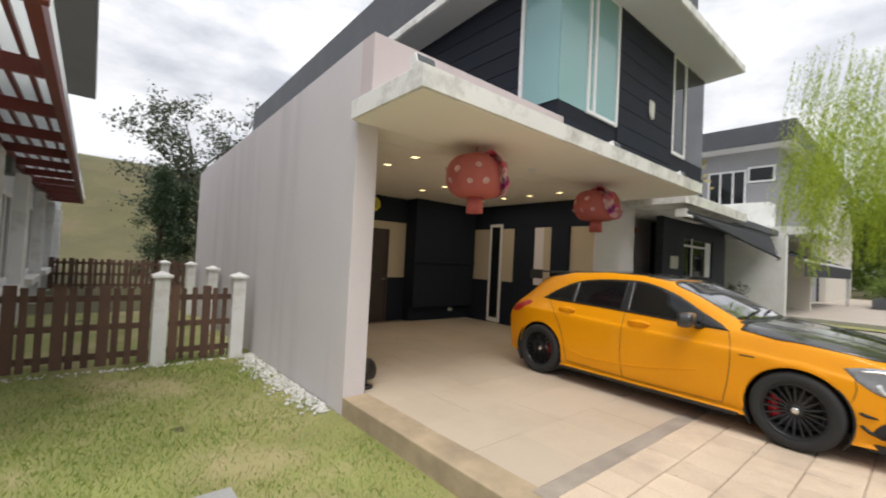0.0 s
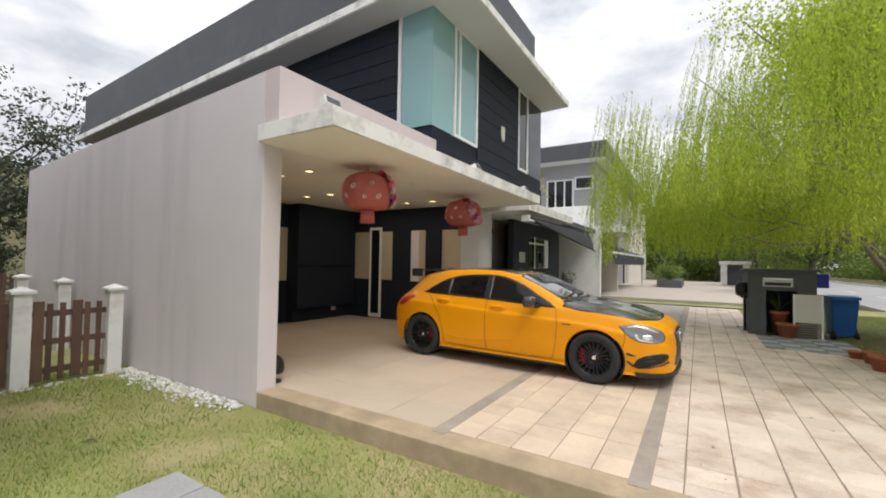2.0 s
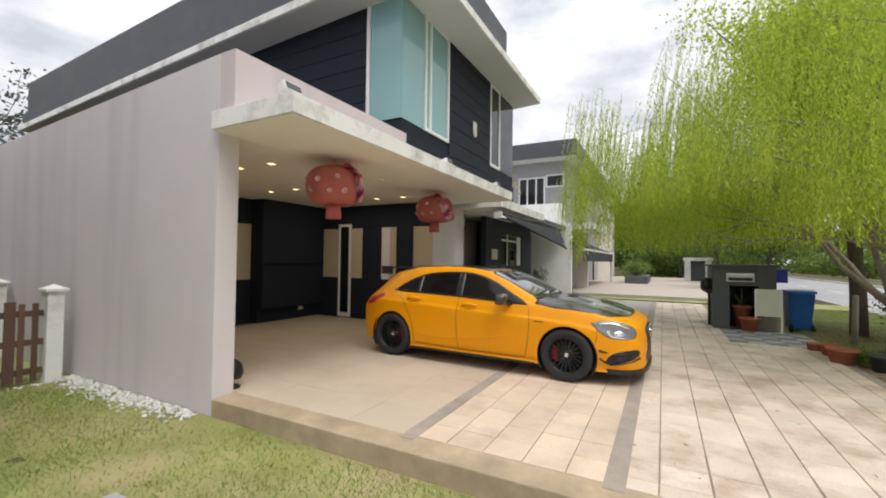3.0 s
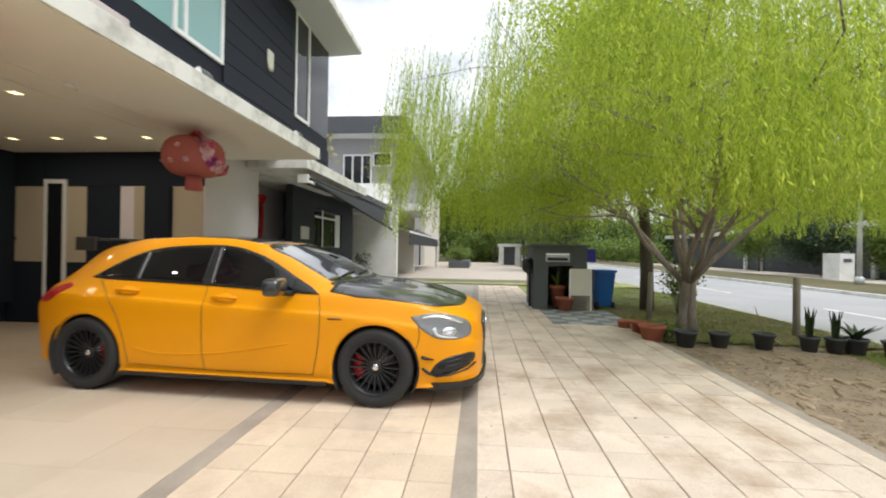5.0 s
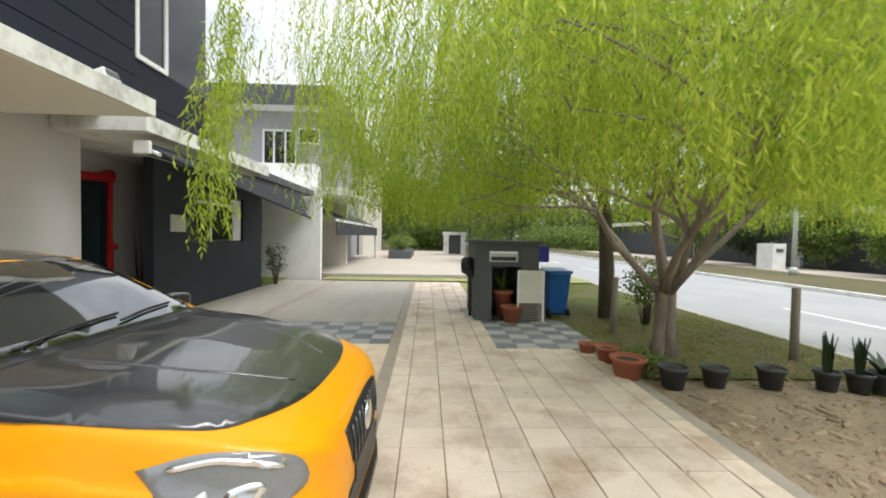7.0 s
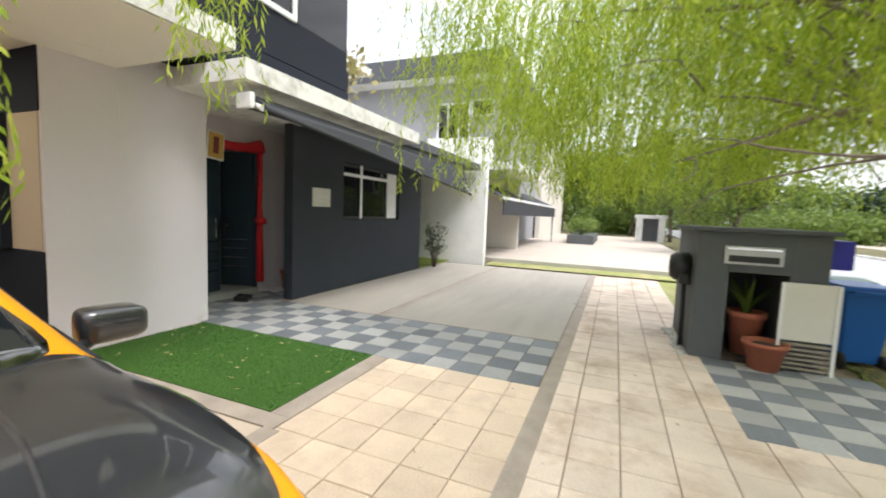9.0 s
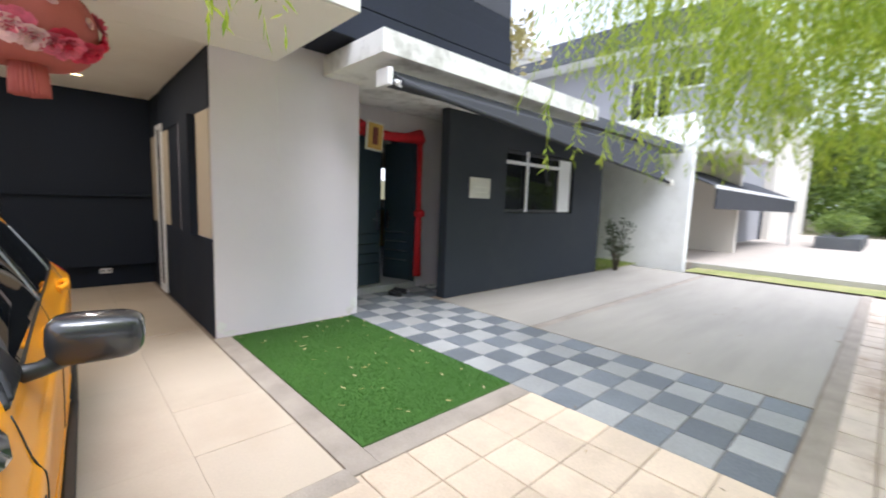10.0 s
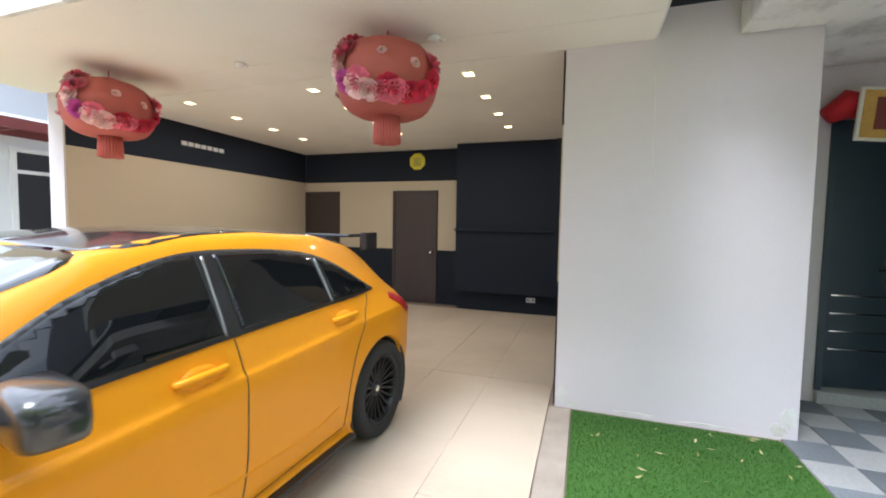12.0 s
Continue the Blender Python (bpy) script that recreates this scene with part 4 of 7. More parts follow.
part("arm", tube(bmesh.new(), [(23.7, -18.6, 7.4), (23.7, -17.8, 7.7), (23.7, -17.0, 7.75)], [0.05, 0.045, 0.04], 8), "lamp_steel", sl)
part("lamp_head", boxes((23.6, 23.8, -17.1, -16.5, 7.68, 7.78), bevel=0.02), "lamp_steel", sl)
# far letterbox pillar along the row
fp = thing("letterbox_pillar", "white letterbox pillar in front of the next houses", "pillar")
part("side_pier", boxes((38.0, 38.7, -3.6, -3.2, 0.0, 1.7), bevel=0.02), "white", fp)
part("side_pier", boxes((38.0, 38.7, -2.2, -1.8, 0.0, 1.7), bevel=0.02), "white", fp)
part("cap", boxes((37.9, 38.8, -3.7, -1.7, 1.7, 1.95), bevel=0.02), "white", fp)
part("back_panel", boxes((38.4, 38.6, -3.2, -2.2, 0.0, 1.7)), "pillar", fp)

# ---- yellow hatchback ----
from mathutils.bvhtree import BVHTree
from mathutils.geometry import delaunay_2d_cdt

# station: half width, underside, crease height, belt half width, belt height, roof-edge half width, roof-edge height, top height
CAR_STATIONS = {
    0.875: (0.36, 0.24, 0.44, 0.34, 0.54, 0.24, 0.60, 0.62), 0.85: (0.52, 0.19, 0.48, 0.49, 0.63, 0.38, 0.685, 0.70), 0.80: (0.63, 0.17, 0.52, 0.59, 0.685, 0.47, 0.73, 0.748),
    0.72: (0.72, 0.165, 0.56, 0.68, 0.725, 0.54, 0.77, 0.788), 0.60: (0.79, 0.16, 0.60, 0.74, 0.765, 0.58, 0.815, 0.83), 0.35: (0.86, 0.16, 0.67, 0.80, 0.83, 0.66, 0.885, 0.905),
    0.0: (0.89, 0.17, 0.72, 0.825, 0.885, 0.70, 0.94, 0.965), -0.25: (0.89, 0.17, 0.74, 0.83, 0.90, 0.72, 0.962, 0.988), -0.40: (0.89, 0.17, 0.75, 0.83, 0.905, 0.725, 0.972, 1.0),
    -0.58: (0.888, 0.17, 0.755, 0.83, 0.91, 0.705, 1.06, 1.09), -0.86: (0.886, 0.17, 0.765, 0.828, 0.925, 0.665, 1.195, 1.235), -1.13: (0.885, 0.17, 0.78, 0.825, 0.94, 0.63, 1.31, 1.355),
    -1.45: (0.885, 0.17, 0.795, 0.825, 0.958, 0.61, 1.36, 1.408), -1.9: (0.885, 0.17, 0.815, 0.822, 0.975, 0.60, 1.372, 1.424), -2.4: (0.89, 0.17, 0.84, 0.82, 0.99, 0.585, 1.345, 1.405),
    -2.75: (0.89, 0.175, 0.85, 0.79, 1.0, 0.55, 1.285, 1.362), -2.95: (0.88, 0.19, 0.85, 0.76, 0.985, 0.53, 1.21, 1.30), -3.08: (0.855, 0.20, 0.84, 0.735, 0.96, 0.51, 1.11, 1.20),
    -3.20: (0.82, 0.22, 0.80, 0.71, 0.92, 0.52, 1.0, 1.05), -3.30: (0.78, 0.24, 0.75, 0.68, 0.86, 0.52, 0.92, 0.945), -3.38: (0.70, 0.26, 0.66, 0.62, 0.78, 0.48, 0.82, 0.835), -3.42: (0.60, 0.30, 0.54, 0.54, 0.62, 0.42, 0.65, 0.66),
}
_us = np.array(sorted(CAR_STATIONS))
_tab = np.array([CAR_STATIONS[u] for u in _us])


def smooth_curve(points, per):
    """Catmull-Rom through points."""
    p = np.array(points, float)
    p = np.vstack((2 * p[0] - p[1], p, 2 * p[-1] - p[-2]))
    out = []
    for i in range(1, len(p) - 2):
        a, b, c, d = p[i - 1:i + 3]
        for t in np.linspace(0, 1, per, endpoint=False):
            out.append(0.5 * (2 * b + (c - a) * t + (2 * a - 5 * b + 4 * c - d) * t * t + (3 * b - a - 3 * c + d) * t ** 3))
    out.append(p[-2])
    return np.array(out)


def car_ring(u):
    w, zb, zs, wb, zbelt, wr, zre, zc = [float(np.interp(u, _us, _tab[:, k])) for k in range(8)]
    lo = 0.10 * min(1, w / 0.6)
    pts = [(0, zb), (w - lo, zb), (w - 0.035, zb + 0.05), (w - 0.012, zb + 0.19), (w - 0.004, zs - 0.16), (w, zs - 0.015), (w - 0.022, zs + 0.035), (wb, zbelt),
           (wb + (wr - wb) * 0.5 + 0.012, zbelt + (zre - zbelt) * 0.5), (wr, zre), (wr * 0.78, zre + (zc - zre) * 0.6), (wr * 0.4, zc - 0.006), (0, zc)]
    return smooth_curve(pts, 9)


def car_body_mesh():
    us = np.concatenate((np.linspace(-3.42, -3.24, 10), np.linspace(-3.22, 0.70, 150), np.linspace(0.715, 0.875, 14)))
    rings = np.array([car_ring(u) for u in us])
    k = np.array([1, 2, 3, 2, 1], float) / 9
    sm = rings.copy()
    for j in range(2, len(us) - 2):
        sm[j] = (rings[j - 2:j + 3] * k[:, None, None]).sum(axis=0)
    n = rings.shape[1]
    bm = bmesh.new()
    grid = []
    for j, u in enumerate(us):
        left = [bm.verts.new((u, y, z)) for y, z in sm[j]]
        right = [left[0]] + [bm.verts.new((u, -y, z)) for y, z in sm[j][1:-1]] + [left[-1]]
        grid.append((left, right))
    for (l0, r0), (l1, r1) in zip(grid, grid[1:]):
        for i in range(n - 1):
            for a, b in ((l0, l1), (r0, r1)):
                bm.faces.new((a[i], b[i], b[i + 1], a[i + 1])).smooth = True
    for l, r in (grid[0], grid[-1]):
        bm.faces.new(l + r[-2:0:-1]).smooth = True
    return bm


_bm = car_body_mesh()
bmesh.ops.recalc_face_normals(_bm, faces=_bm.faces[:])
CAR_SKIN = BVHTree.FromBMesh(_bm)


def on_side(u, z, side, off):
    hit = CAR_SKIN.ray_cast(Vector((u, 2.0 * side, z)), Vector((0, -side, 0)))
    return hit[0] + Vector((0, 0.96 * side, 0.28)) * off if hit[0] else Vector((u, 0.6 * side, z))


def on_top(u, y, off):
    hit = CAR_SKIN.ray_cast(Vector((u, y, 3.0)), Vector((0, 0, -1)))
    return hit[0] + hit[1] * off if hit[0] else Vector((u, y, 0.8))


def on_front(y, z, off, d=1):
    hit = CAR_SKIN.ray_cast(Vector((3.0 * d - 1.3, y, z)), Vector((-d, 0, 0)))
    return hit[0] + hit[1] * off if hit[0] else Vector((0.7, y, z))


def skin_panel(outline, place, off=0.004, step=0.04, smooth=True, depth=0.012):
    """A panel that follows the body: the outline is filled with a fine net and laid on the skin."""
    if smooth:
        o = smooth_curve(list(outline) + [outline[0]], 5)[:-1]
    else:
        o = []
        for a, b in zip(outline, list(outline[1:]) + [outline[0]]):
            k = max(1, int(math.dist(a, b) / step))
            o += [(a[0] + (b[0] - a[0]) * t / k, a[1] + (b[1] - a[1]) * t / k) for t in range(k)]
    o = [Vector((float(p[0]), float(p[1]))) for p in o]
    n = len(o)
    xs, ys = [p.x for p in o], [p.y for p in o]

    def inside(x, y):
        c = False
        for i in range(n):
            a, b = o[i], o[i - 1]
            if (a.y > y) != (b.y > y) and x < (b.x - a.x) * (y - a.y) / (b.y - a.y) + a.x:
                c = not c
        return c
    pts = list(o)
    x = min(xs) + step / 2
    while x < max(xs):
        y = min(ys) + step / 2
        while y < max(ys):
            if inside(x, y) and min((p - Vector((x, y))).length for p in o) > step * 0.35:
                pts.append(Vector((x, y)))
            y += step
        x += step
    vs, _, fs, *_ = delaunay_2d_cdt(pts, [(i, (i + 1) % n) for i in range(n)], [], 1, 1e-5)
    bm = bmesh.new()
    top = [bm.verts.new(place(v.x, v.y, off)) for v in vs]
    for f in fs:
        try:
            bm.faces.new([top[i] for i in f]).smooth = True
        except ValueError:
            pass
    rim = bmesh.ops.extrude_edge_only(bm, edges=[e for e in bm.edges if e.is_boundary])["geom"]
    low = {v for v in rim if isinstance(v, bmesh.types.BMVert)}
    for v in low:
        f = [q for q in v.link_edges if q.other_vert(v) not in low]
        if f:
            p = f[0].other_vert(v)
            c = CAR_SKIN.find_nearest(p.co)
            v.co = c[0] - c[1] * depth
    return bm


def cut_arches(bm):
    for u0 in (0.0, -2.70):
        r = 0.362
        for v in bm.verts:
            d = Vector((v.co.x - u0, v.co.z - 0.325))
            if abs(v.co.y) > 0.45 and d.length and r - 0.03 < d.length < r + 0.004:
                d *= (r + 0.012) / d.length
                v.co.x, v.co.z = u0 + d.x, 0.325 + d.y
        gone = [f for f in bm.faces if abs(f.calc_center_median().y) > 0.45 and any((Vector((v.co.x - u0, v.co.z - 0.325)).length < r + 0.004) for v in f.verts)]
        bmesh.ops.delete(bm, geom=gone, context="FACES")
    return bm


def ring_arc(bm, r0, r1, y0, y1, a0, a1, n=20, u0=0.0, z0=0.325):
    prev = None
    for i in range(n + 1):
        a = a0 + (a1 - a0) * i / n
        q = [bm.verts.new((u0 + r * math.cos(a), y, z0 + r * math.sin(a))) for r, y in ((r0, y0), (r1, y0), (r1, y1), (r0, y1))]
        if prev:
            for k in range(4):
                bm.faces.new((prev[k], prev[(k + 1) % 4], q[(k + 1) % 4], q[k])).smooth = True
        else:
            bm.faces.new(q[::-1])
        prev = q
    bm.faces.new(prev)
    return bm


def car_wheel(parent, u, y, front):
    s = 1 if y > 0 else -1
    wheel = new("wheel")
    wheel.parent = parent
    wheel.matrix_basis = pose(u, y, 0.325, -90 * s)
    bm = lathe(bmesh.new(), [(0.220, -0.10), (0.285, -0.116), (0.312, -0.104), (0.325, -0.07), (0.326, 0), (0.325, 0.07), (0.312, 0.104), (0.285, 0.116), (0.228, 0.104), (0.217, 0.09), (0.217, -0.09), (0.220, -0.10)], 48)
    part("tyre", bm, "tyre", wheel, "black low-profile tyre")
    bm = lathe(bmesh.new(), [(0.236, -0.10), (0.232, -0.085), (0.215, -0.06), (0.21, 0.03), (0.222, 0.075), (0.236, 0.098), (0.243, 0.104), (0.240, 0.108), (0.228, 0.098), (0.222, 0.08), (0.206, 0.03), (0.206, -0.06)], 48)
    rim = part("rim", bm, "rim", wheel, "satin black alloy rim")
    rim.matrix_basis = Matrix.Diagonal((0.935, 0.935, 1.0, 1.0))
    for i in range(20):
        a = 2 * math.pi * i / 20
        sp = bmesh.new()
        q = [(0.045, -0.007, 0.055), (0.045, 0.007, 0.055), (0.226, 0.006, 0.088), (0.226, -0.006, 0.088)]
        top = [sp.verts.new(p) for p in q]
        bot = [sp.verts.new((p[0], p[1] * 1.3, p[2] - 0.03)) for p in q]
        sp.faces.new(top)
        sp.faces.new(bot[::-1])
        for k in range(4):
            sp.faces.new((top[k], bot[k], bot[(k + 1) % 4], top[(k + 1) % 4]))
        part("spoke", sp, "rim", rim).matrix_basis = pose(0, 0, 0, 0, 0, math.degrees(a))
    part("hub", lathe(bmesh.new(), [(0.062, 0.02), (0.06, 0.055), (0.045, 0.065), (0.03, 0.066)], 24), "rim", rim)
    part("hub_cap", lathe(bmesh.new(), [(0.03, 0.066), (0.028, 0.070), (0.012, 0.072)], 20), "chrome", rim, "plain pale centre cap")
    part("brake_disc", lathe(bmesh.new(), [(0.165 if front else 0.14, -0.01), (0.165 if front else 0.14, 0.012), (0.07, 0.012), (0.07, 0.03), (0.05, 0.03)], 36), "disc", wheel, "bare steel brake disc")
    bm = ring_arc(bmesh.new(), 0.115, 0.195, -0.03, 0.045, -0.55, 0.55, 12, 0, 0)
    bmesh.ops.transform(bm, matrix=pose(0, 0, 0, 90, 0, 0), verts=bm.verts)
    cal = part("caliper", bm, "caliper", wheel, "red brake caliper")
    cal.matrix_basis = pose(0, 0, 0, 0, 0, 180 if front else 0)
    return wheel


def build_car(m):
    car = thing("car", "bright yellow hatchback with black bonnet and black alloy wheels", "car", m)
    body = part("body", cut_arches(_bm), "paint_yellow", car, "glossy yellow painted body shell")
    for u0 in (0.0, -2.70):
        for s in (1, -1):
            bm = ring_arc(bmesh.new(), 0.362, 0.375, 0.50 * s, 0.868 * s, -0.6, math.pi + 0.6, 28, u0)
            box(bm, u0 - 0.36, u0 + 0.36, 0.50 * s - 0.006, 0.50 * s + 0.002, 0.18, 0.68)
            lip = bmesh.new()
            prev = None
            for i in range(49):
                a = -0.36 + (math.pi + 0.72) * i / 48
                row = [lip.verts.new(on_side(u0 + r * math.cos(a), 0.325 + r * math.sin(a), s, off)) for r, off in ((0.362, -0.03), (0.363, 0.0), (0.368, 0.003), (0.40, 0.002), (0.43, -0.001))]
                if prev:
                    for k in range(4):
                        lip.faces.new((prev[k], prev[k + 1], row[k + 1], row[k])).smooth = True
                prev = row
            part("wheel_arch", lip, "paint_yellow", car)
            part("wheel_arch_liner", bm, "car_trim", car, "black wheel arch liner")
    part("underbody", boxes((-3.3, 0.7, -0.62, 0.62, 0.15, 0.2)), "car_trim", car, "black underbody")
    # glass
    belt = lambda u: float(np.interp(u, _us, _tab[:, 4])) + 0.02
    dlo_top = [(-2.66, 1.03), (-2.5, 1.135), (-2.3, 1.23), (-2.05, 1.285), (-1.62, 1.31), (-1.34, 1.29), (-1.03, 1.195), (-0.76, 1.05), (-0.54, 0.94)]
    tops = smooth_curve(dlo_top, 4)
    top_z = lambda u: float(np.interp(u, tops[:, 0], tops[:, 1]))
    for s in (1, -1):
        side = lambda u, z, off, s=s: on_side(u, z, s, off)
        surround = [(-2.71, belt(-2.71) - 0.008)] + [(u, top_z(u) + 0.012) for u in np.linspace(-2.64, -0.58, 26)] + [(-0.50, belt(-0.50) - 0.012)] + [(u, belt(u) - 0.016) for u in np.linspace(-0.7, -2.55, 16)]
        trim = part("window_surround", skin_panel(surround, side, 0.009, 0.022, False), "car_trim", car, "black window surround")
        for a, b, nm in ((-0.64, -1.48, "front_window"), (-1.57, -2.20, "rear_window"), (-2.24, -2.62, "quarter_window")):
            o = [(u, belt(u) + 0.004) for u in np.linspace(a, b, 10)] + [(u, top_z(u) - 0.006) for u in np.linspace(b, a, 14)]
            o = [p for i, p in enumerate(o) if i == 0 or math.dist(p, o[i - 1]) > 0.01]
            part(nm, skin_panel(o, side, 0.013, 0.022, False, 0.002), "glass_car", car, "dark tinted side glass")
        part("b_pillar_trim", skin_panel([(-1.485, belt(-1.485)), (-1.505, top_z(-1.51) - 0.01), (-1.514, top_z(-1.514) - 0.01), (-1.495, belt(-1.495))], side, 0.0165, 0.02, False), "lamp_house", car, "thin pale trim at the middle pillar")
        part("quarter_trim", skin_panel([(-2.205, belt(-2.205)), (-2.22, top_z(-2.22) - 0.01), (-2.228, top_z(-2.228) - 0.01), (-2.214, belt(-2.214))], side, 0.0165, 0.02, False), "lamp_house", car)
        # shut lines and handles
        for line in ([(-0.50, 0.90), (-0.47, 0.72), (-0.49, 0.45), (-0.53, 0.24)], [(-1.53, 0.96), (-1.545, 0.7), (-1.545, 0.45), (-1.52, 0.24)], [(-2.60, 0.99), (-2.48, 0.87), (-2.38, 0.70), (-2.31, 0.50), (-2.26, 0.26)], [(-0.53, 0.245), (-1.0, 0.235), (-1.57, 0.235), (-2.24, 0.255)],
                     [(0.36, 0.68), (0.37, 0.60), (0.345, 0.50)]):
            pts = [on_side(u, z, s, 0.0005) for u, z in smooth_curve(line, 8)]
            part("shut_line", tube(bmesh.new(), pts, 0.0032, 5), "car_trim", car)
        crease = [on_side(u, z, s, -0.001) for u, z in smooth_curve([(-0.75, 0.50), (-1.3, 0.40), (-1.9, 0.36), (-2.2, 0.40)], 10)]
        part("side_crease", tube(bmesh.new(), crease, 0.007, 6), "paint_yellow", car)
        for u, z in ((-1.35, 0.865), (-2.28, 0.905)):
            pts = [on_side(u + d, z - 0.02 * d, s, o) for d, o in ((-0.11, 0.004), (-0.08, 0.03), (0, 0.036), (0.08, 0.03), (0.11, 0.004))]
            h = part("door_handle", tube(bmesh.new(), smooth_curve([tuple(p) for p in pts], 4).tolist(), 0.015, 8), "paint_yellow", car)
            part("handle_recess", skin_panel([(u - 0.09, z - 0.035), (u - 0.05, z + 0.03), (u + 0.05, z + 0.03), (u + 0.09, z - 0.035)], side, 0.0025, 0.03), "paint_yellow", car)
        part("fender_badge", skin_panel([(-0.40, 0.715), (-0.40, 0.727), (-0.28, 0.727), (-0.28, 0.715)], side, 0.003, 0.03, False), "car_trim", car, "small dark badge strip")
        # lamps
        head = part("headlight", skin_panel([(0.29, 0.752), (0.46, 0.782), (0.62, 0.765), (0.745, 0.715), (0.785, 0.62), (0.73, 0.572), (0.52, 0.578), (0.40, 0.645), (0.34, 0.70)], side, 0.004, 0.03), "lamp_house", car, "large headlight with grey inner housing")
        part("lamp_bar", skin_panel([(0.38, 0.752), (0.54, 0.762), (0.71, 0.708), (0.70, 0.692), (0.54, 0.742), (0.40, 0.738)], side, 0.008, 0.03), "chrome", head, "bright upper light bar")
        part("projector", skin_panel([(0.56, 0.655), (0.61, 0.665), (0.66, 0.655), (0.67, 0.625), (0.64, 0.60), (0.58, 0.605), (0.55, 0.63)], side, 0.009, 0.03), "chrome", head, "round projector lamp")
        part("lamp_sweep", skin_panel([(0.47, 0.655), (0.50, 0.665), (0.53, 0.61), (0.66, 0.585), (0.66, 0.575), (0.52, 0.59)], side, 0.008, 0.03), "lamp_steel", head)
        tail = part("tail_light", skin_panel([(-2.87, 0.925), (-2.93, 0.955), (-3.08, 0.91), (-3.20, 0.86), (-3.22, 0.78), (-3.10, 0.785), (-2.96, 0.87)], side, 0.005, 0.03), "caliper", car, "red tail light")
        # front intake, fins, skirts
        part("bumper_intake", skin_panel([(0.45, 0.285), (0.51, 0.37), (0.62, 0.425), (0.78, 0.445), (0.82, 0.40), (0.77, 0.335), (0.62, 0.285), (0.50, 0.262)], side, 0.004, 0.03), "car_trim", car, "black side air intake")
        for z, a in ((0.345, 0.0), (0.385, 0.01)):
            pts = [on_side(u, z + 0.15 * (u - 0.6), s, 0.010) for u in (0.53, 0.60, 0.68, 0.75)]
            part("intake_fin", tube(bmesh.new(), pts, 0.007, 6), "rim", car)
        bm = bmesh.new()
        pts = [on_side(u, z, s, 0.012) for u, z in ((0.39, 0.43), (0.43, 0.415), (0.49, 0.405))]
        part("canard", tube(bm, pts, [0.012, 0.014, 0.005], 6), "car_trim", car, "small black canard fin")
        pts = [on_side(u, z, s, 0.012) for u, z in ((0.40, 0.335), (0.45, 0.29), (0.52, 0.268))]
        part("canard", tube(bmesh.new(), pts, [0.012, 0.014, 0.006], 6), "car_trim", car, "small black canard fin")
        part("skirt_fin", tube(bmesh.new(), [on_side(u, z, s, 0.012) for u, z in ((0.50, 0.262), (0.62, 0.272), (0.76, 0.305), (0.82, 0.34))], 0.009, 6), "car_trim", car)
        part("side_skirt", boxes((-2.33, -0.40, min(0.80 * s, 0.905 * s), max(0.80 * s, 0.905 * s), 0.165, 0.192), bevel=0.006), "car_trim", car, "black side skirt blade")
        # mirror
        mir = new("wing_mirror")
        mir.parent = car
        bm = bmesh.new()
        bmesh.ops.create_icosphere(bm, subdivisions=3, radius=1)
        for v in bm.verts:
            v.co = Vector((math.copysign(abs(v.co.x) ** 0.45, v.co.x) * 0.09 * (1.0 if v.co.x > 0 else 0.6), math.copysign(abs(v.co.y) ** 0.42, v.co.y) * 0.122, math.copysign(abs(v.co.z) ** 0.5, v.co.z) * 0.075 * (1 - 0.12 * v.co.y * s)))
        for f in bm.faces:
            f.smooth = True
        bmesh.ops.transform(bm, matrix=pose(-0.82, 1.005 * s, 0.985, 0, 0, -8 * s), verts=bm.verts)
        part("mirror_shell", bm, "carbon", mir, "glossy black mirror shell")
        part("mirror_arm", tube(bmesh.new(), [(-0.73, 0.80 * s, 0.92), (-0.76, 0.87 * s, 0.92), (-0.80, 0.93 * s, 0.935)], [0.03, 0.024, 0.03], 8), "car_trim", mir)
        part("mirror_triangle", skin_panel([(-0.53, belt(-0.53) - 0.005), (-0.74, belt(-0.74) - 0.005), (-0.74, 1.03), (-0.64, 0.985)], side, 0.017, 0.02, False), "car_trim", mir)
    # bonnet, roof, screens
    bonnet = [(-0.42, -0.80), (-0.15, -0.825), (0.15, -0.80), (0.36, -0.755), (0.54, -0.645), (0.655, -0.40), (0.69, 0.0), (0.655, 0.40), (0.54, 0.645), (0.36, 0.755), (0.15, 0.80), (-0.15, 0.825), (-0.42, 0.80), (-0.37, 0.35), (-0.36, 0), (-0.37, -0.35)]
    hood = part("bonnet", skin_panel(bonnet, on_top, 0.009, 0.04), "carbon", car, "glossy black carbon bonnet")
    for s in (1, -1):
        pts = [on_top(u, y * s, 0.006) for u, y in smooth_curve([(-0.32, 0.46), (0.0, 0.43), (0.3, 0.36), (0.58, 0.22)], 8)]
        part("bonnet_ridge", tube(bmesh.new(), pts, 0.009, 6), "carbon", hood)
    part("roof_panel", skin_panel([(-1.17, -0.565), (-1.15, 0), (-1.17, 0.565), (-1.7, 0.555), (-2.3, 0.54), (-2.82, 0.49), (-2.86, 0), (-2.82, -0.49), (-2.3, -0.54), (-1.7, -0.555)], on_top, 0.004, 0.07), "carbon", car, "glossy black roof")
    screen = [(-0.47, -0.665), (-0.43, -0.35), (-0.42, 0.0), (-0.43, 0.35), (-0.47, 0.665), (-0.8, 0.615), (-1.115, 0.56), (-1.105, 0.0), (-1.115, -0.56), (-0.8, -0.615)]
    ws = part("windscreen", skin_panel(screen, on_top, 0.005, 0.06), "glass_screen", car, "dark reflective windscreen")
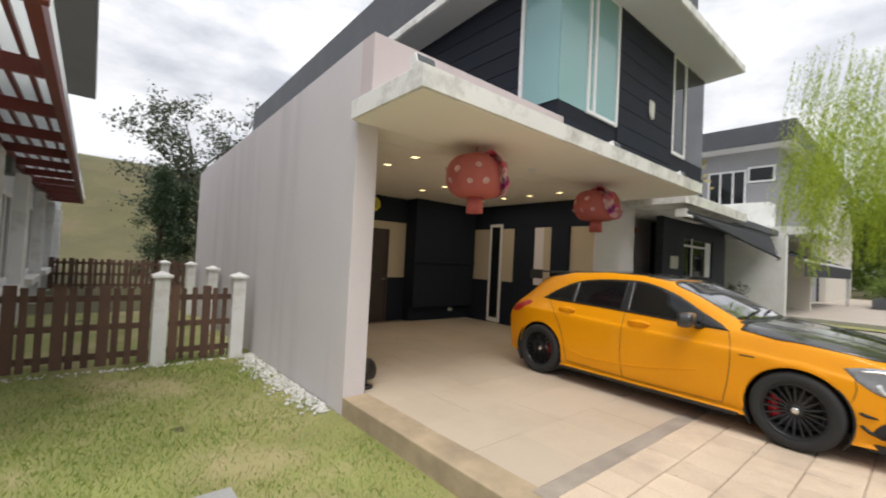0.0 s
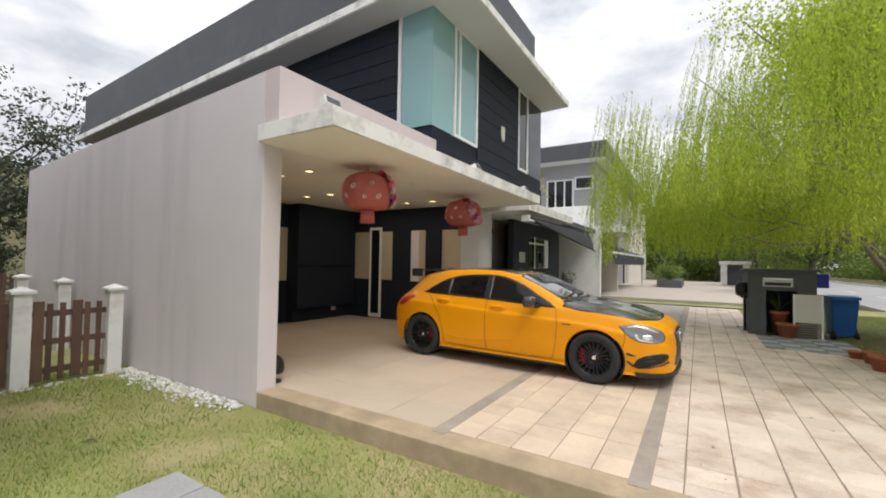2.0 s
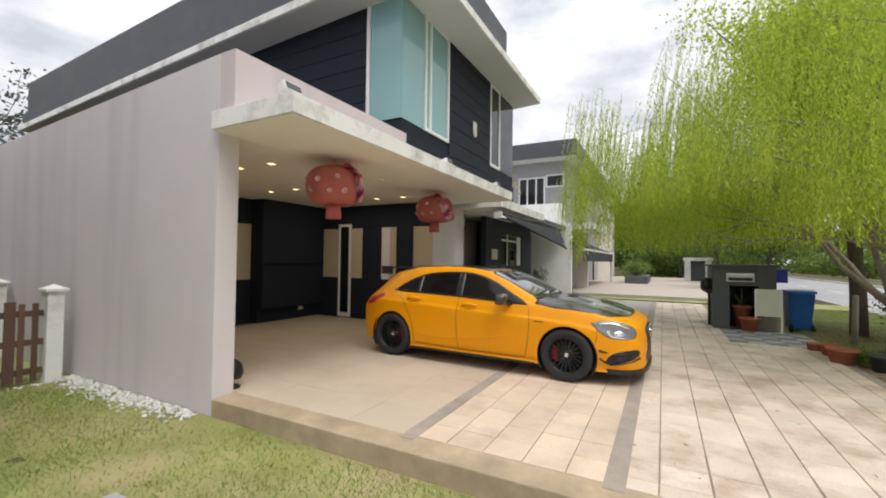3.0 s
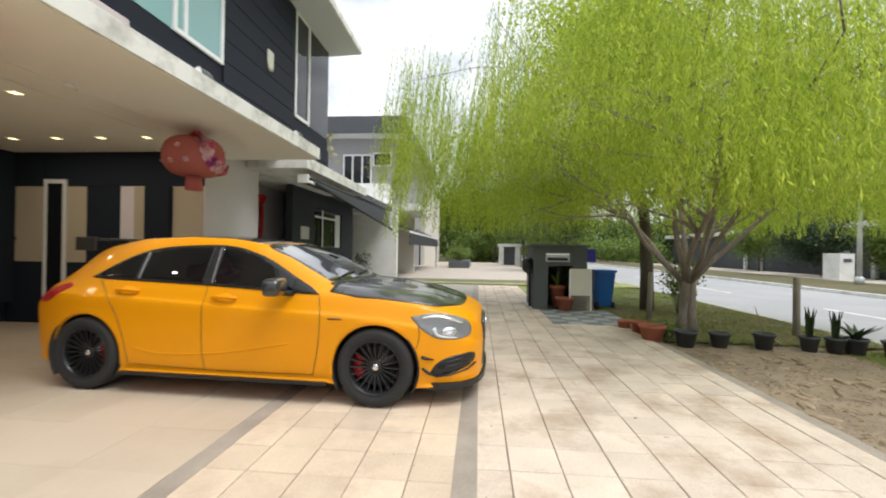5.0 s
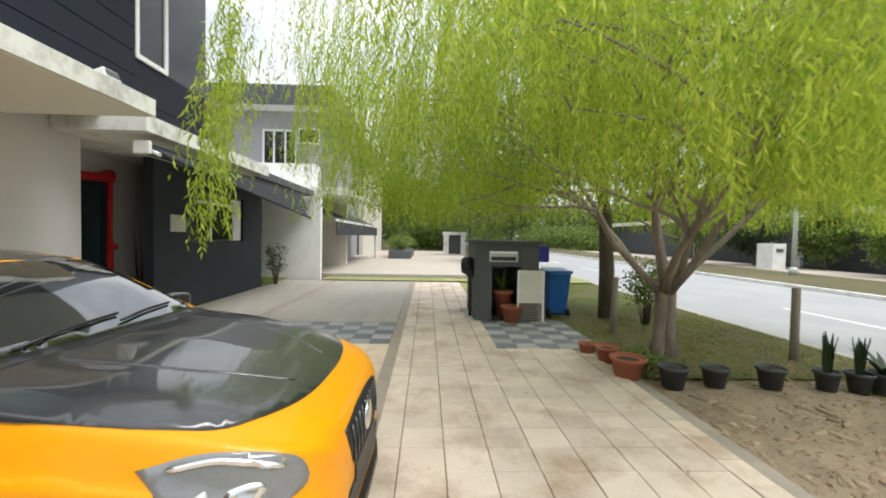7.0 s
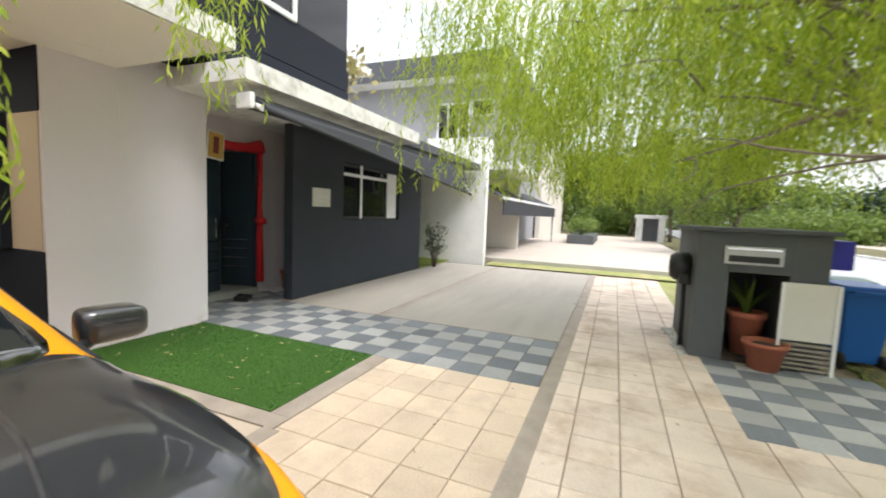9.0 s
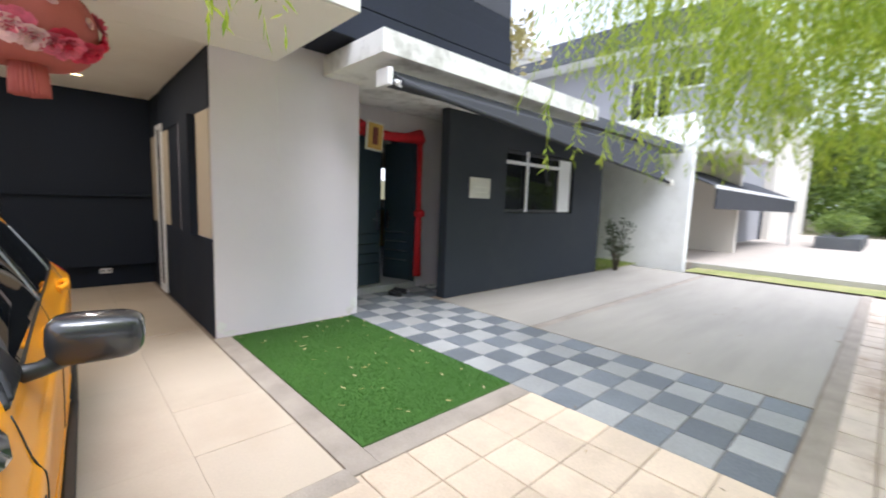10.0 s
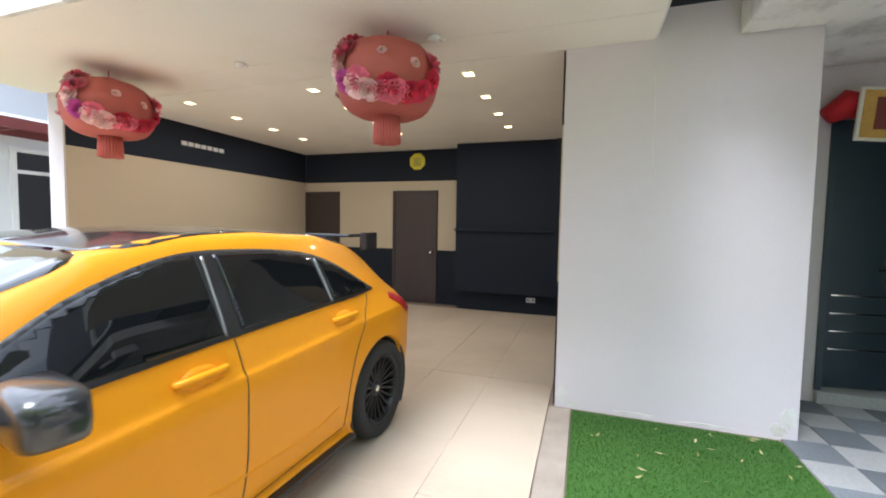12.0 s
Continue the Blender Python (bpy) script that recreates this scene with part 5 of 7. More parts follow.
    for y0, y1 in ((-0.5, 0.1), (0.05, 0.52)):
        part("wiper", tube(bmesh.new(), [on_top(-0.46, y0, 0.02), on_top(-0.50, (y0 + y1) / 2, 0.02), on_top(-0.52, y1, 0.018)], 0.008, 6), "car_trim", car)
    part("cowl", skin_panel([(-0.385, -0.68), (-0.365, 0), (-0.385, 0.68), (-0.455, 0.67), (-0.415, 0), (-0.455, -0.67)], on_top, 0.003, 0.05, True), "car_trim", car)
    part("rear_screen", skin_panel([(-2.93, -0.46), (-2.95, 0), (-2.93, 0.46), (-3.18, 0.49), (-3.21, 0), (-3.18, -0.49)], on_top, 0.005, 0.06), "glass_car", car, "dark rear screen")
    wing = part("rear_spoiler", boxes((-3.12, -2.80, -0.54, 0.54, 1.350, 1.374), bevel=0.01), "carbon", car, "black roof spoiler with end plates")
    for s in (1, -1):
        part("end_plate", boxes((-3.16, -2.94, 0.555 * s - 0.014, 0.555 * s + 0.014, 1.25, 1.385), bevel=0.01), "carbon", wing)
        part("wing_post", boxes((-2.96, -2.84, 0.3 * s - 0.015, 0.3 * s + 0.015, 1.27, 1.351)), "carbon", wing)
    # nose
    front = lambda y, z, off: on_front(y, z, off)
    gr = part("grille", skin_panel([(-0.36, 0.665), (0, 0.69), (0.36, 0.665), (0.32, 0.54), (0.22, 0.465), (-0.22, 0.465), (-0.32, 0.54)], front, 0.004, 0.04), "car_trim", car, "black front grille with plain round emblem")
    for k in range(9):
        y = -0.28 + 0.07 * k
        part("grille_slat", tube(bmesh.new(), [on_front(y, z, 0.010) for z in (0.48, 0.56, 0.655)], 0.006, 6), "carbon", gr)
    bm = lathe(bmesh.new(), [(0.075, 0), (0.075, 0.012), (0.06, 0.016), (0.02, 0.018)], 28)
    bmesh.ops.transform(bm, matrix=Matrix.Translation(on_front(0, 0.585, 0.008)) @ pose(0, 0, 0, 0, 90, 0), verts=bm.verts)
    part("emblem", bm, "chrome", gr, "plain round chrome emblem")
    part("lower_intake", skin_panel([(-0.36, 0.39), (0.36, 0.39), (0.40, 0.30), (0.30, 0.265), (-0.30, 0.265), (-0.40, 0.30)], front, 0.004, 0.04), "car_trim", car, "black lower air intake")
    part("number_plate", boxes((0.868, 0.885, -0.25, 0.25, 0.37, 0.455), bevel=0.003), "car_trim", car, "plain black number plate")
    lip = []
    for y in np.linspace(-0.80, 0.80, 25):
        lip.append((float(np.interp(abs(y), (0, 0.34, 0.52, 0.66, 0.76, 0.80), (0.885, 0.875, 0.84, 0.76, 0.62, 0.52))) + 0.015, float(y)))
    bm = bmesh.new()
    prev = None
    for x, y in lip:
        q = [bm.verts.new((x - dx, y * k, z)) for dx, k, z in ((0, 1.015, 0.155), (0, 1.015, 0.20), (0.10, 0.98, 0.215), (0.10, 0.98, 0.15))]
        if prev:
            for k in range(4):
                bm.faces.new((prev[k], prev[(k + 1) % 4], q[(k + 1) % 4], q[k])).smooth = False
        else:
            bm.faces.new(q[::-1])
        prev = q
    bm.faces.new(prev)
    part("front_splitter", bm, "car_trim", car, "black front splitter lip")
    for u, y, f in ((0, 0.775, True), (0, -0.775, True), (-2.70, 0.775, False), (-2.70, -0.775, False)):
        car_wheel(car, u, y, f)
    return car


build_car(pose(6.09, 0.785, 0, 0, 0, -92.2) @ Matrix.Diagonal((1.029, 1.05, 1.029, 1.0)))

# ---- things on the porch ----
def moved(bm, m):
    bmesh.ops.transform(bm, matrix=m, verts=bm.verts)
    return bm


def flower_mesh(name, r, mat, seed):
    rnd = random.Random(seed)
    bm = bmesh.new()
    for ring, (n, rad, lift) in enumerate(((7, 1.0, 0.15), (6, 0.75, 0.35), (5, 0.5, 0.55), (4, 0.28, 0.7))):
        for i in range(n):
            a = 2 * math.pi * (i + 0.5 * ring) / n + rnd.uniform(-0.15, 0.15)
            c, s = math.cos(a), math.sin(a)
            w = rad * 0.55
            pts = [(0.1, 0, 0.05), (0.6 * rad, -w, lift * 0.7), (rad, -w * 0.5, lift + rnd.uniform(0, 0.15)), (rad * 1.02, w * 0.5, lift + rnd.uniform(0, 0.15)), (0.6 * rad, w, lift * 0.7)]
            bm.faces.new([bm.verts.new((r * (x * c - y * s), r * (x * s + y * c), r * z * 0.8)) for x, y, z in pts])
    return mesh_of(name, bm, mat)


FLOWERS = {m: flower_mesh("flower", 0.075, m, i) for i, m in enumerate(("petal_red", "petal_pink", "petal_pale", "petal_purple"))}


def lantern(x, y, z, turn, label):
    """A wide ribbed lantern: fabric body, cap, hanging cord, tassel, garland of paper flowers."""
    ln = thing("lantern", label, "lantern", pose(x, y, z), group="lanterns under the canopy")
    prof = [(0.0, -0.255), (0.14, -0.25)]
    for k in range(1, 12):
        a = math.pi * (k / 12 - 0.5)
        prof.append((0.14 + 0.235 * math.cos(a) ** 0.75, 0.255 * math.sin(a)))
    prof += [(0.13, 0.25), (0.0, 0.255)]
    n = 48
    bm = bmesh.new()
    rings = []
    for r, h in prof:
        rings.append([bm.verts.new((r * (1 - 0.022 * (i % 4 == 0)) * math.cos(2 * math.pi * i / n), r * (1 - 0.022 * (i % 4 == 0)) * math.sin(2 * math.pi * i / n), h)) for i in range(n)])
    for a, b in zip(rings, rings[1:]):
        for i in range(n):
            bm.faces.new((a[i], a[(i + 1) % n], b[(i + 1) % n], b[i])).smooth = True
    bmesh.ops.remove_doubles(bm, verts=bm.verts, dist=0.0005)
    part("body", bm, "lantern", ln, "dusty rose ribbed fabric")
    part("cap", lathe(bmesh.new(), [(0.11, 0.25), (0.105, 0.285), (0.02, 0.29)], 20), "petal_red", ln)
    part("cord", tube(bmesh.new(), [(0, 0, 0.28), (0, 0, 2.918 - z)], 0.005, 6), "petal_red", ln)
    bm = bmesh.new()
    for i in range(26):
        a = 2 * math.pi * i / 26
        tube(bm, [(0.085 * math.cos(a), 0.085 * math.sin(a), -0.245), (0.092 * math.cos(a), 0.092 * math.sin(a), -0.35), (0.095 * math.cos(a), 0.095 * math.sin(a), -0.44 - random.uniform(0, 0.012))], 0.0115, 5)
    part("tassel", bm, "tassel", ln, "salmon thread tassel")
    path = [(-30, 58), (-24, 42), (-20, 26), (-19, 10), (-17, -6), (-8, -20), (5, -30), (20, -36), (35, -38), (50, -38), (66, -36), (-34, 70), (80, -30), (-10, 30), (10, -22), (42, -30), (95, -10), (100, 20)]
    kinds = ["petal_red", "petal_pale", "petal_pink", "petal_pale", "petal_pale", "petal_purple", "petal_pale", "petal_pale", "petal_pink", "petal_pink", "petal_red", "petal_pink", "petal_red", "petal_pink", "petal_pink", "petal_red", "petal_red", "petal_pink"]
    small = [(-70, 18), (-55, -22), (-85, -25), (-110, 8), (35, 20), (70, 8), (-130, -20), (150, 10), (180, -15), (-160, 20)]
    for (az, el), kind, sc in [(p, k, 1.0) for p, k in zip(path, kinds)] + [(p, "petal_pale", 0.42) for p in small]:
        a, e = radians(az + turn - 90), radians(el)
        r = 0.14 + 0.235 * math.cos(e) ** 0.75
        p = Vector((r * math.cos(a), r * math.sin(a), 0.255 * math.sin(e)))
        nrm = Vector((math.cos(a) * math.cos(e), math.sin(a) * math.cos(e), 1.4 * math.sin(e))).normalized()
        f = new("flower", FLOWERS[kind])
        f.parent = ln
        f.matrix_basis = Matrix.Translation(p) @ nrm.to_track_quat("Z", "Y").to_matrix().to_4x4() @ pose(0, 0, 0, 0, 0, random.uniform(0, 360)) @ Matrix.Scale(sc * random.uniform(1.0, 1.3), 4)
    return ln


lantern(7.0, 3.79, 2.545, -14, "dusty pink hanging lantern with a garland of red and pale flowers")
lantern(4.06, 3.75, 2.54, 30, "dusty pink hanging lantern near the garage wall with paper flowers")

# recessed square downlights
bmd = boxes((-0.06, 0.06, -0.06, 0.06, -0.006, 0.0), bevel=0.002)
dl_ring = mesh_of("trim_ring", bmd, "soffit")
dl_glow = mesh_of("diffuser", boxes((-0.045, 0.045, -0.045, 0.045, -0.009, -0.0065)), "downlight")
for x, lit in ((7.35, 1), (5.63, 1), (3.86, 1)):
    for k in range(4):
        y = 4.78 + k * 0.715
        d = thing("downlight", "small square recessed downlight glowing warm in the ceiling", "downlight", pose(x, y, 2.917), group="carport downlights")
        for nm, me in (("trim_ring", dl_ring), ("diffuser", dl_glow)):
            o = new(nm, me)
            o.parent = d
lamp_data = bpy.data.lights.new("downlight_beam", "AREA")
lamp_data.shape, lamp_data.size, lamp_data.energy, lamp_data.color = "SQUARE", 0.09, 2.2, (1.0, 0.86, 0.66)
for x in (7.35, 5.63, 3.86):
    for k in range(4):
        o = new("downlight_beam", lamp_data)
        o.matrix_basis = pose(x, 4.78 + k * 0.715, 2.905)
for x, y in ((5.44, 3.97), (7.30, 3.97)):
    sd = thing("ceiling_sensor", "small white sensor on the canopy ceiling", "sensor", pose(x, y, 2.918))
    part("sensor_base", lathe(bmesh.new(), [(0.045, 0.0), (0.045, -0.02), (0.03, -0.035), (0.012, -0.04)], 20), "white_frame", sd)
    part("sensor_arm", tube(bmesh.new(), [(0.03, 0, -0.02), (0.07, 0, -0.05), (0.09, 0, -0.03)], 0.007, 6), "white_frame", sd)

# octagonal yellow sign
sg = thing("octagon_sign", "yellow octagonal notice on the rear wall", "sign")
part("plate", moved(lathe(bmesh.new(), [(0.165, 0), (0.165, 0.012), (0.155, 0.014)], 8), pose(5.36, 8.369, 2.70, 90, 0, 0) @ pose(0, 0, 0, 0, 0, 22.5)), "yellow_sign", sg)
for k in range(5):
    part("print_bar", boxes((5.28, 5.44, 8.352, 8.3545, 2.62 + k * 0.035, 2.632 + k * 0.035)), "pillar", sg)
so = thing("wall_socket", "white double socket on the boxed-out wall", "socket")
part("socket_plate", boxes((7.52, 7.67, 8.088, 8.099, 0.20, 0.28), bevel=0.004), "white_frame", so)
for x in (7.555, 7.635):
    part("switch", boxes((x - 0.015, x + 0.015, 8.084, 8.088, 0.225, 0.255), bevel=0.002), "pillar", so)
vt = thing("wall_vent", "row of small pale vent tiles high on the side wall", "vent")
for k in range(7):
    part("vent_slot", boxes((2.829, 2.838, 5.5 + k * 0.11, 5.59 + k * 0.11, 2.60, 2.66), bevel=0.003), "soffit_roof", vt)
hs = thing("floor_spotlight", "black floor spotlight beside the garage wall", "spotlight", pose(2.92, 4.22, 0.0))
part("base", lathe(bmesh.new(), [(0.09, 0.0), (0.09, 0.02), (0.05, 0.03)], 20), "car_trim", hs)
part("stem", tube(bmesh.new(), [(0, 0, 0.02), (0, 0, 0.12)], 0.02, 8), "car_trim", hs)
part("lamp_drum", moved(lathe(bmesh.new(), [(0.06, -0.09), (0.11, -0.06), (0.12, 0.06), (0.10, 0.08), (0.04, 0.085)], 24), pose(0, 0, 0.20, 70, 0, 30)), "car_trim", hs)

# canopy floodlights and house emblem
for x in (2.62, 6.05, 8.45):
    fl = thing("floodlight", "small white floodlight box on the canopy edge", "floodlight", pose(x, 2.98, 3.12))
    part("bracket", boxes((-0.03, 0.03, -0.04, 0.04, 0.0, 0.06)), "lamp_steel", fl)
    part("housing", moved(boxes((-0.11, 0.11, -0.05, 0.05, 0.05, 0.15), bevel=0.008), pose(0, 0, 0.01, -20)), "white", fl)
    part("lens", moved(boxes((-0.095, 0.095, -0.056, -0.0505, 0.065, 0.135)), pose(0, 0, 0.01, -20)), "pillar", fl)
em = thing("house_emblem", "pale shield-shaped plaque on the dark cladding", "plaque")
part("shield", boxes((8.86, 9.08, 3.77, 3.797, 4.66, 4.92), bevel=0.02), "paper", em)
part("knot", moved(lathe(bmesh.new(), [(0.09, 0), (0.09, 0.02), (0.05, 0.04)], 12), pose(8.97, 3.79, 4.63, 90)), "paper", em)

# turf mat
mat = thing("turf_mat", "rectangle of bright green artificial turf", "turf mat")
part("backing", boxes((8.38, 9.80, 1.86, 4.42, -0.011, 0.008)), "turf", mat)


def blades(name, n, spot, h0, h1, w, mat, parent, lean=0.5, seed=1):
    """Many small upright blades as one mesh; spot() gives a foot."""
    rnd = random.Random(seed)
    vs, fs = [], []
    for _ in range(n):
        p = spot(rnd)
        if p is None:
            continue
        x, y, z = p
        h, a = rnd.uniform(h0, h1), rnd.uniform(0, 2 * math.pi)
        dx, dy = math.cos(a) * w / 2, math.sin(a) * w / 2
        lx, ly = rnd.gauss(0, lean) * h, rnd.gauss(0, lean) * h
        k = len(vs)
        vs += [(x - dx, y - dy, z), (x + dx, y + dy, z), (x + lx, y + ly, z + h)]
        fs.append((k, k + 1, k + 2))
    return tagged(raw(name, vs, fs, mat, parent), kind="stuff")


blades("turf_fibre", 42000, lambda r: (r.uniform(8.38, 9.80), r.uniform(1.86, 4.42), 0.007), 0.010, 0.020, 0.004, "turf_blade", mat, 0.5, 4)


def litter(name, n, x0, x1, y0, y1, z, size, mat, label, seed):
    rnd = random.Random(seed)
    vs, fs = [], []
    for _ in range(n):
        x, y, a, s = rnd.uniform(x0, x1), rnd.uniform(y0, y1), rnd.uniform(0, 6.28), size * rnd.uniform(0.5, 1.3)
        c, q = math.cos(a) * s, math.sin(a) * s
        t = [rnd.uniform(0, 0.012) for _ in range(4)]
        k = len(vs)
        vs += [(x - c, y - q, z + t[0]), (x + q * 0.22, y - c * 0.22, z + t[1]), (x + c, y + q, z + t[2]), (x - q * 0.22, y + c * 0.22, z + t[3])]
        fs.append((k, k + 1, k + 2, k + 3))
    return tagged(raw(name, vs, fs, mat), label, "leaf litter", kind="stuff")


litter("fallen_leaves", 55, 8.4, 9.78, 1.9, 4.4, 0.026, 0.03, "litter", "small dry leaves on the artificial turf", 3)

# ---- entrance ----
dr = thing("red_drape", "red cloth drape hung round the front door frame", "drape")
part("swag", tube(bmesh.new(), [(10.32, 5.36, 2.46), (10.44, 5.32, 2.55), (10.7, 5.33, 2.50), (11.0, 5.33, 2.48), (11.3, 5.33, 2.50), (11.56, 5.32, 2.55), (11.66, 5.36, 2.48)], [0.07, 0.12, 0.08, 0.07, 0.075, 0.12, 0.07], 10), "red", dr)
part("drop", tube(bmesh.new(), [(11.62, 5.36, 2.50), (11.62, 5.35, 2.1), (11.62, 5.36, 1.55), (11.62, 5.35, 1.33), (11.62, 5.35, 1.23), (11.62, 5.36, 0.95), (11.62, 5.35, 0.2)], [0.055, 0.045, 0.045, 0.05, 0.05, 0.06, 0.07], 10), "red", dr)
part("bow", lathe(bmesh.new(), [(0.02, -0.07), (0.085, -0.05), (0.10, 0), (0.085, 0.05), (0.02, 0.07)], 14, (11.62, 5.33, 1.28)), "red", dr)
gp = thing("gold_plaque", "gold paper plaque in a pale frame hung at the door head", "plaque", pose(10.60, 5.18, 2.42, 0, 4, 6))
part("frame", boxes((-0.16, 0.16, -0.015, 0.012, -0.21, 0.21), bevel=0.006), "cream_panel", gp)
part("gold_paper", boxes((-0.135, 0.135, -0.02, -0.0155, -0.185, 0.185)), "gold", gp)
part("print_bar", boxes((-0.05, 0.05, -0.023, -0.0205, -0.12, 0.13)), "rust", gp)
cb = thing("cabinet", "tan wooden cabinet in the hall behind the door", "cabinet")
part("carcass", boxes((12.7, 14.6, 9.9, 10.45, 0.101, 1.25), bevel=0.01), "stake", cb)
for x in (12.75, 13.68):
    part("cabinet_door", boxes((x, x + 0.87, 9.875, 9.899, 0.15, 1.2), bevel=0.006), "gold", cb)
pl = thing("wall_plaque", "pale square paper plaque on the charcoal wall", "plaque")
part("sheet", boxes((11.93, 12.42, 4.455, 4.478, 1.57, 1.90), bevel=0.01), "paper", pl)
part("print_bar", boxes((12.02, 12.32, 4.452, 4.4545, 1.74, 1.76)), "cream_panel", pl)
part("print_bar", boxes((12.08, 12.36, 4.452, 4.4545, 1.66, 1.675)), "cream_panel", pl)
for x, y, r in ((10.92, 5.02, 20), (11.10, 5.14, 35)):
    sh = thing("shoe", "black slip-on shoe lying before the front door", "shoe", pose(x, y, 0.0, 0, 0, r), group="shoes by the door")
    bm = bmesh.new()
    bmesh.ops.create_icosphere(bm, subdivisions=3, radius=1)
    for v in bm.verts:
        v.co = Vector((v.co.x * 0.05, v.co.y * 0.13, 0.045 + v.co.z * 0.045 * (1.3 if v.co.y > 0.3 else 0.8)))
        v.co.z = max(0.006, v.co.z)
    for f in bm.faces:
        f.smooth = True
    part("upper", bm, "car_trim", sh)
    part("sole", boxes((-0.045, 0.045, -0.12, 0.12, 0.0, 0.012), bevel=0.005), "tyre", sh)


def pot(x, y, r, h, mat, label, group, z=0.0, rim=True):
    p = thing("plant_pot", label, "plant pot", pose(x, y, z), group=group)
    prof = [(r * 0.70, 0.0), (r * 0.95, h * 0.85), (r * 1.06, h * 0.86), (r * 1.08, h), (r * 0.98, h), (r * 0.93, h * 0.9), (r * 0.90, h * 0.88)]
    part("bowl", lathe(bmesh.new(), prof, 24), mat, p)
    bm = lathe(bmesh.new(), [(r * 0.91, h * 0.80), (r * 0.9, h * 0.86), (r * 0.5, h * 0.89), (r * 0.1, h * 0.90)], 18)
    part("soil", bm, "soil", p, "dark potting soil")
    return p


def sword_leaves(n, h, spread, w, mat, parent, z, seed):
    """Stiff upright leaves, each with width, fold and a pointed tip."""
    rnd = random.Random(seed)
    for _ in range(n):
        a, l = rnd.uniform(0, 6.28), h * rnd.uniform(0.55, 1.0)
        c, s = math.cos(a), math.sin(a)
        bm = bmesh.new()
        rows = []
        for k in range(6):
            t = k / 5
            r = 0.02 + spread * t * t * l
            ww = w * (0.7 + 0.6 * math.sin(math.pi * min(1, t * 1.05))) * (1 - t ** 3) + 0.002
            b = rnd.uniform(-0.004, 0.004)
            mid = Vector((c * r + b, s * r, z + l * t))
            rows.append([bm.verts.new(mid + Vector((-s * ww, c * ww, 0)) + Vector((c, s, 0)) * 0.008), bm.verts.new(mid), bm.verts.new(mid + Vector((s * ww, -c * ww, 0)) + Vector((c, s, 0)) * 0.008)])
        for p, q in zip(rows, rows[1:]):
            for k in range(2):
                bm.faces.new((p[k], p[k + 1], q[k + 1], q[k])).smooth = True
        part("leaf", bm, mat, parent)


G_BLACK, G_CLAY = "black pots along the verge", "terracotta pots"
PZ = -0.04
pot(8.22, -3.15, 0.15, 0.24, "pot_black", "black plastic nursery pot with bare soil", G_BLACK, PZ)
pot(8.26, -3.65, 0.14, 0.22, "pot_black", "black plastic nursery pot standing empty", G_BLACK, PZ)
p = pot(8.20, -4.24, 0.14, 0.24, "pot_black", "black plastic pot with a thin bare shoot", G_BLACK, PZ)
part("shoot", tube(bmesh.new(), [(0, 0, 0.2), (0.05, 0.02, 0.38), (0.14, 0.03, 0.55), (0.2, 0.02, 0.62)], [0.008, 0.007, 0.005, 0.003], 6), "bark", p)
part("shoot", tube(bmesh.new(), [(0.02, 0, 0.2), (-0.03, -0.1, 0.16), (-0.05, -0.28, 0.05)], [0.012, 0.01, 0.006], 6), "litter", p)
for x, y, h, n, sd in ((8.12, -4.80, 0.58, 11, 5), (8.06, -5.10, 0.55, 13, 6)):
    p = pot(x, y, 0.12, 0.23, "pot_black", "black pot with upright dark snake plant leaves", G_BLACK, PZ)
    sword_leaves(n, h * 0.8, 0.12, 0.024, "leaf_dark", p, 0.2, sd)
p = pot(8.03, -5.34, 0.14, 0.24, "pot_black", "black pot with a low leafy shrub", G_BLACK, PZ)
sword_leaves(22, 0.26, 1.1, 0.03, "leaf_dark", p, 0.2, 8)
p = pot(7.95, -5.80, 0.15, 0.22, "pot_black", "black pot with a short dry stem", G_BLACK, PZ)
part("shoot", tube(bmesh.new(), [(0, 0, 0.18), (0.02, 0.01, 0.28), (0.05, 0.0, 0.36)], [0.008, 0.007, 0.004], 6), "bark", p)
pot(8.50, -2.78, 0.19, 0.26, "terracotta", "terracotta pot at the driveway edge", G_CLAY, PZ)
pot(9.10, -2.80, 0.14, 0.22, "terracotta", "worn terracotta pot by the tree", G_CLAY, PZ)
pot(9.47, -2.68, 0.115, 0.17, "terracotta", "small terracotta pot near the meter patio", G_CLAY, PZ)
p = pot(12.15, 5.18, 0.15, 0.36, "terracotta", "tall terracotta pot with bare twigs by the entrance", G_CLAY, 0.0)
for k in range(5):
    a = k * 1.3
    part("twig", tube(bmesh.new(), [(0.02 * math.cos(a), 0.02 * math.sin(a), 0.3), (0.07 * math.cos(a), 0.07 * math.sin(a), 0.9), (0.10 * math.cos(a), 0.10 * math.sin(a), 1.3 + 0.12 * k)], [0.012, 0.009, 0.004], 6), "bark_dark", p)

for x, y, h in ((9.12, -5.34, 0.98), (10.62, -3.56, 0.95)):
    st = thing("stake", "weathered round timber stake in the verge", "stake", pose(x, y, -0.1, random.uniform(-2, 2), random.uniform(-2, 2)), group="timber stakes")
    part("shaft", lathe(bmesh.new(), [(0.055, 0), (0.052, h * 0.5), (0.05, h + 0.08), (0.042, h + 0.1), (0.01, h + 0.1)], 14), "stake", st)

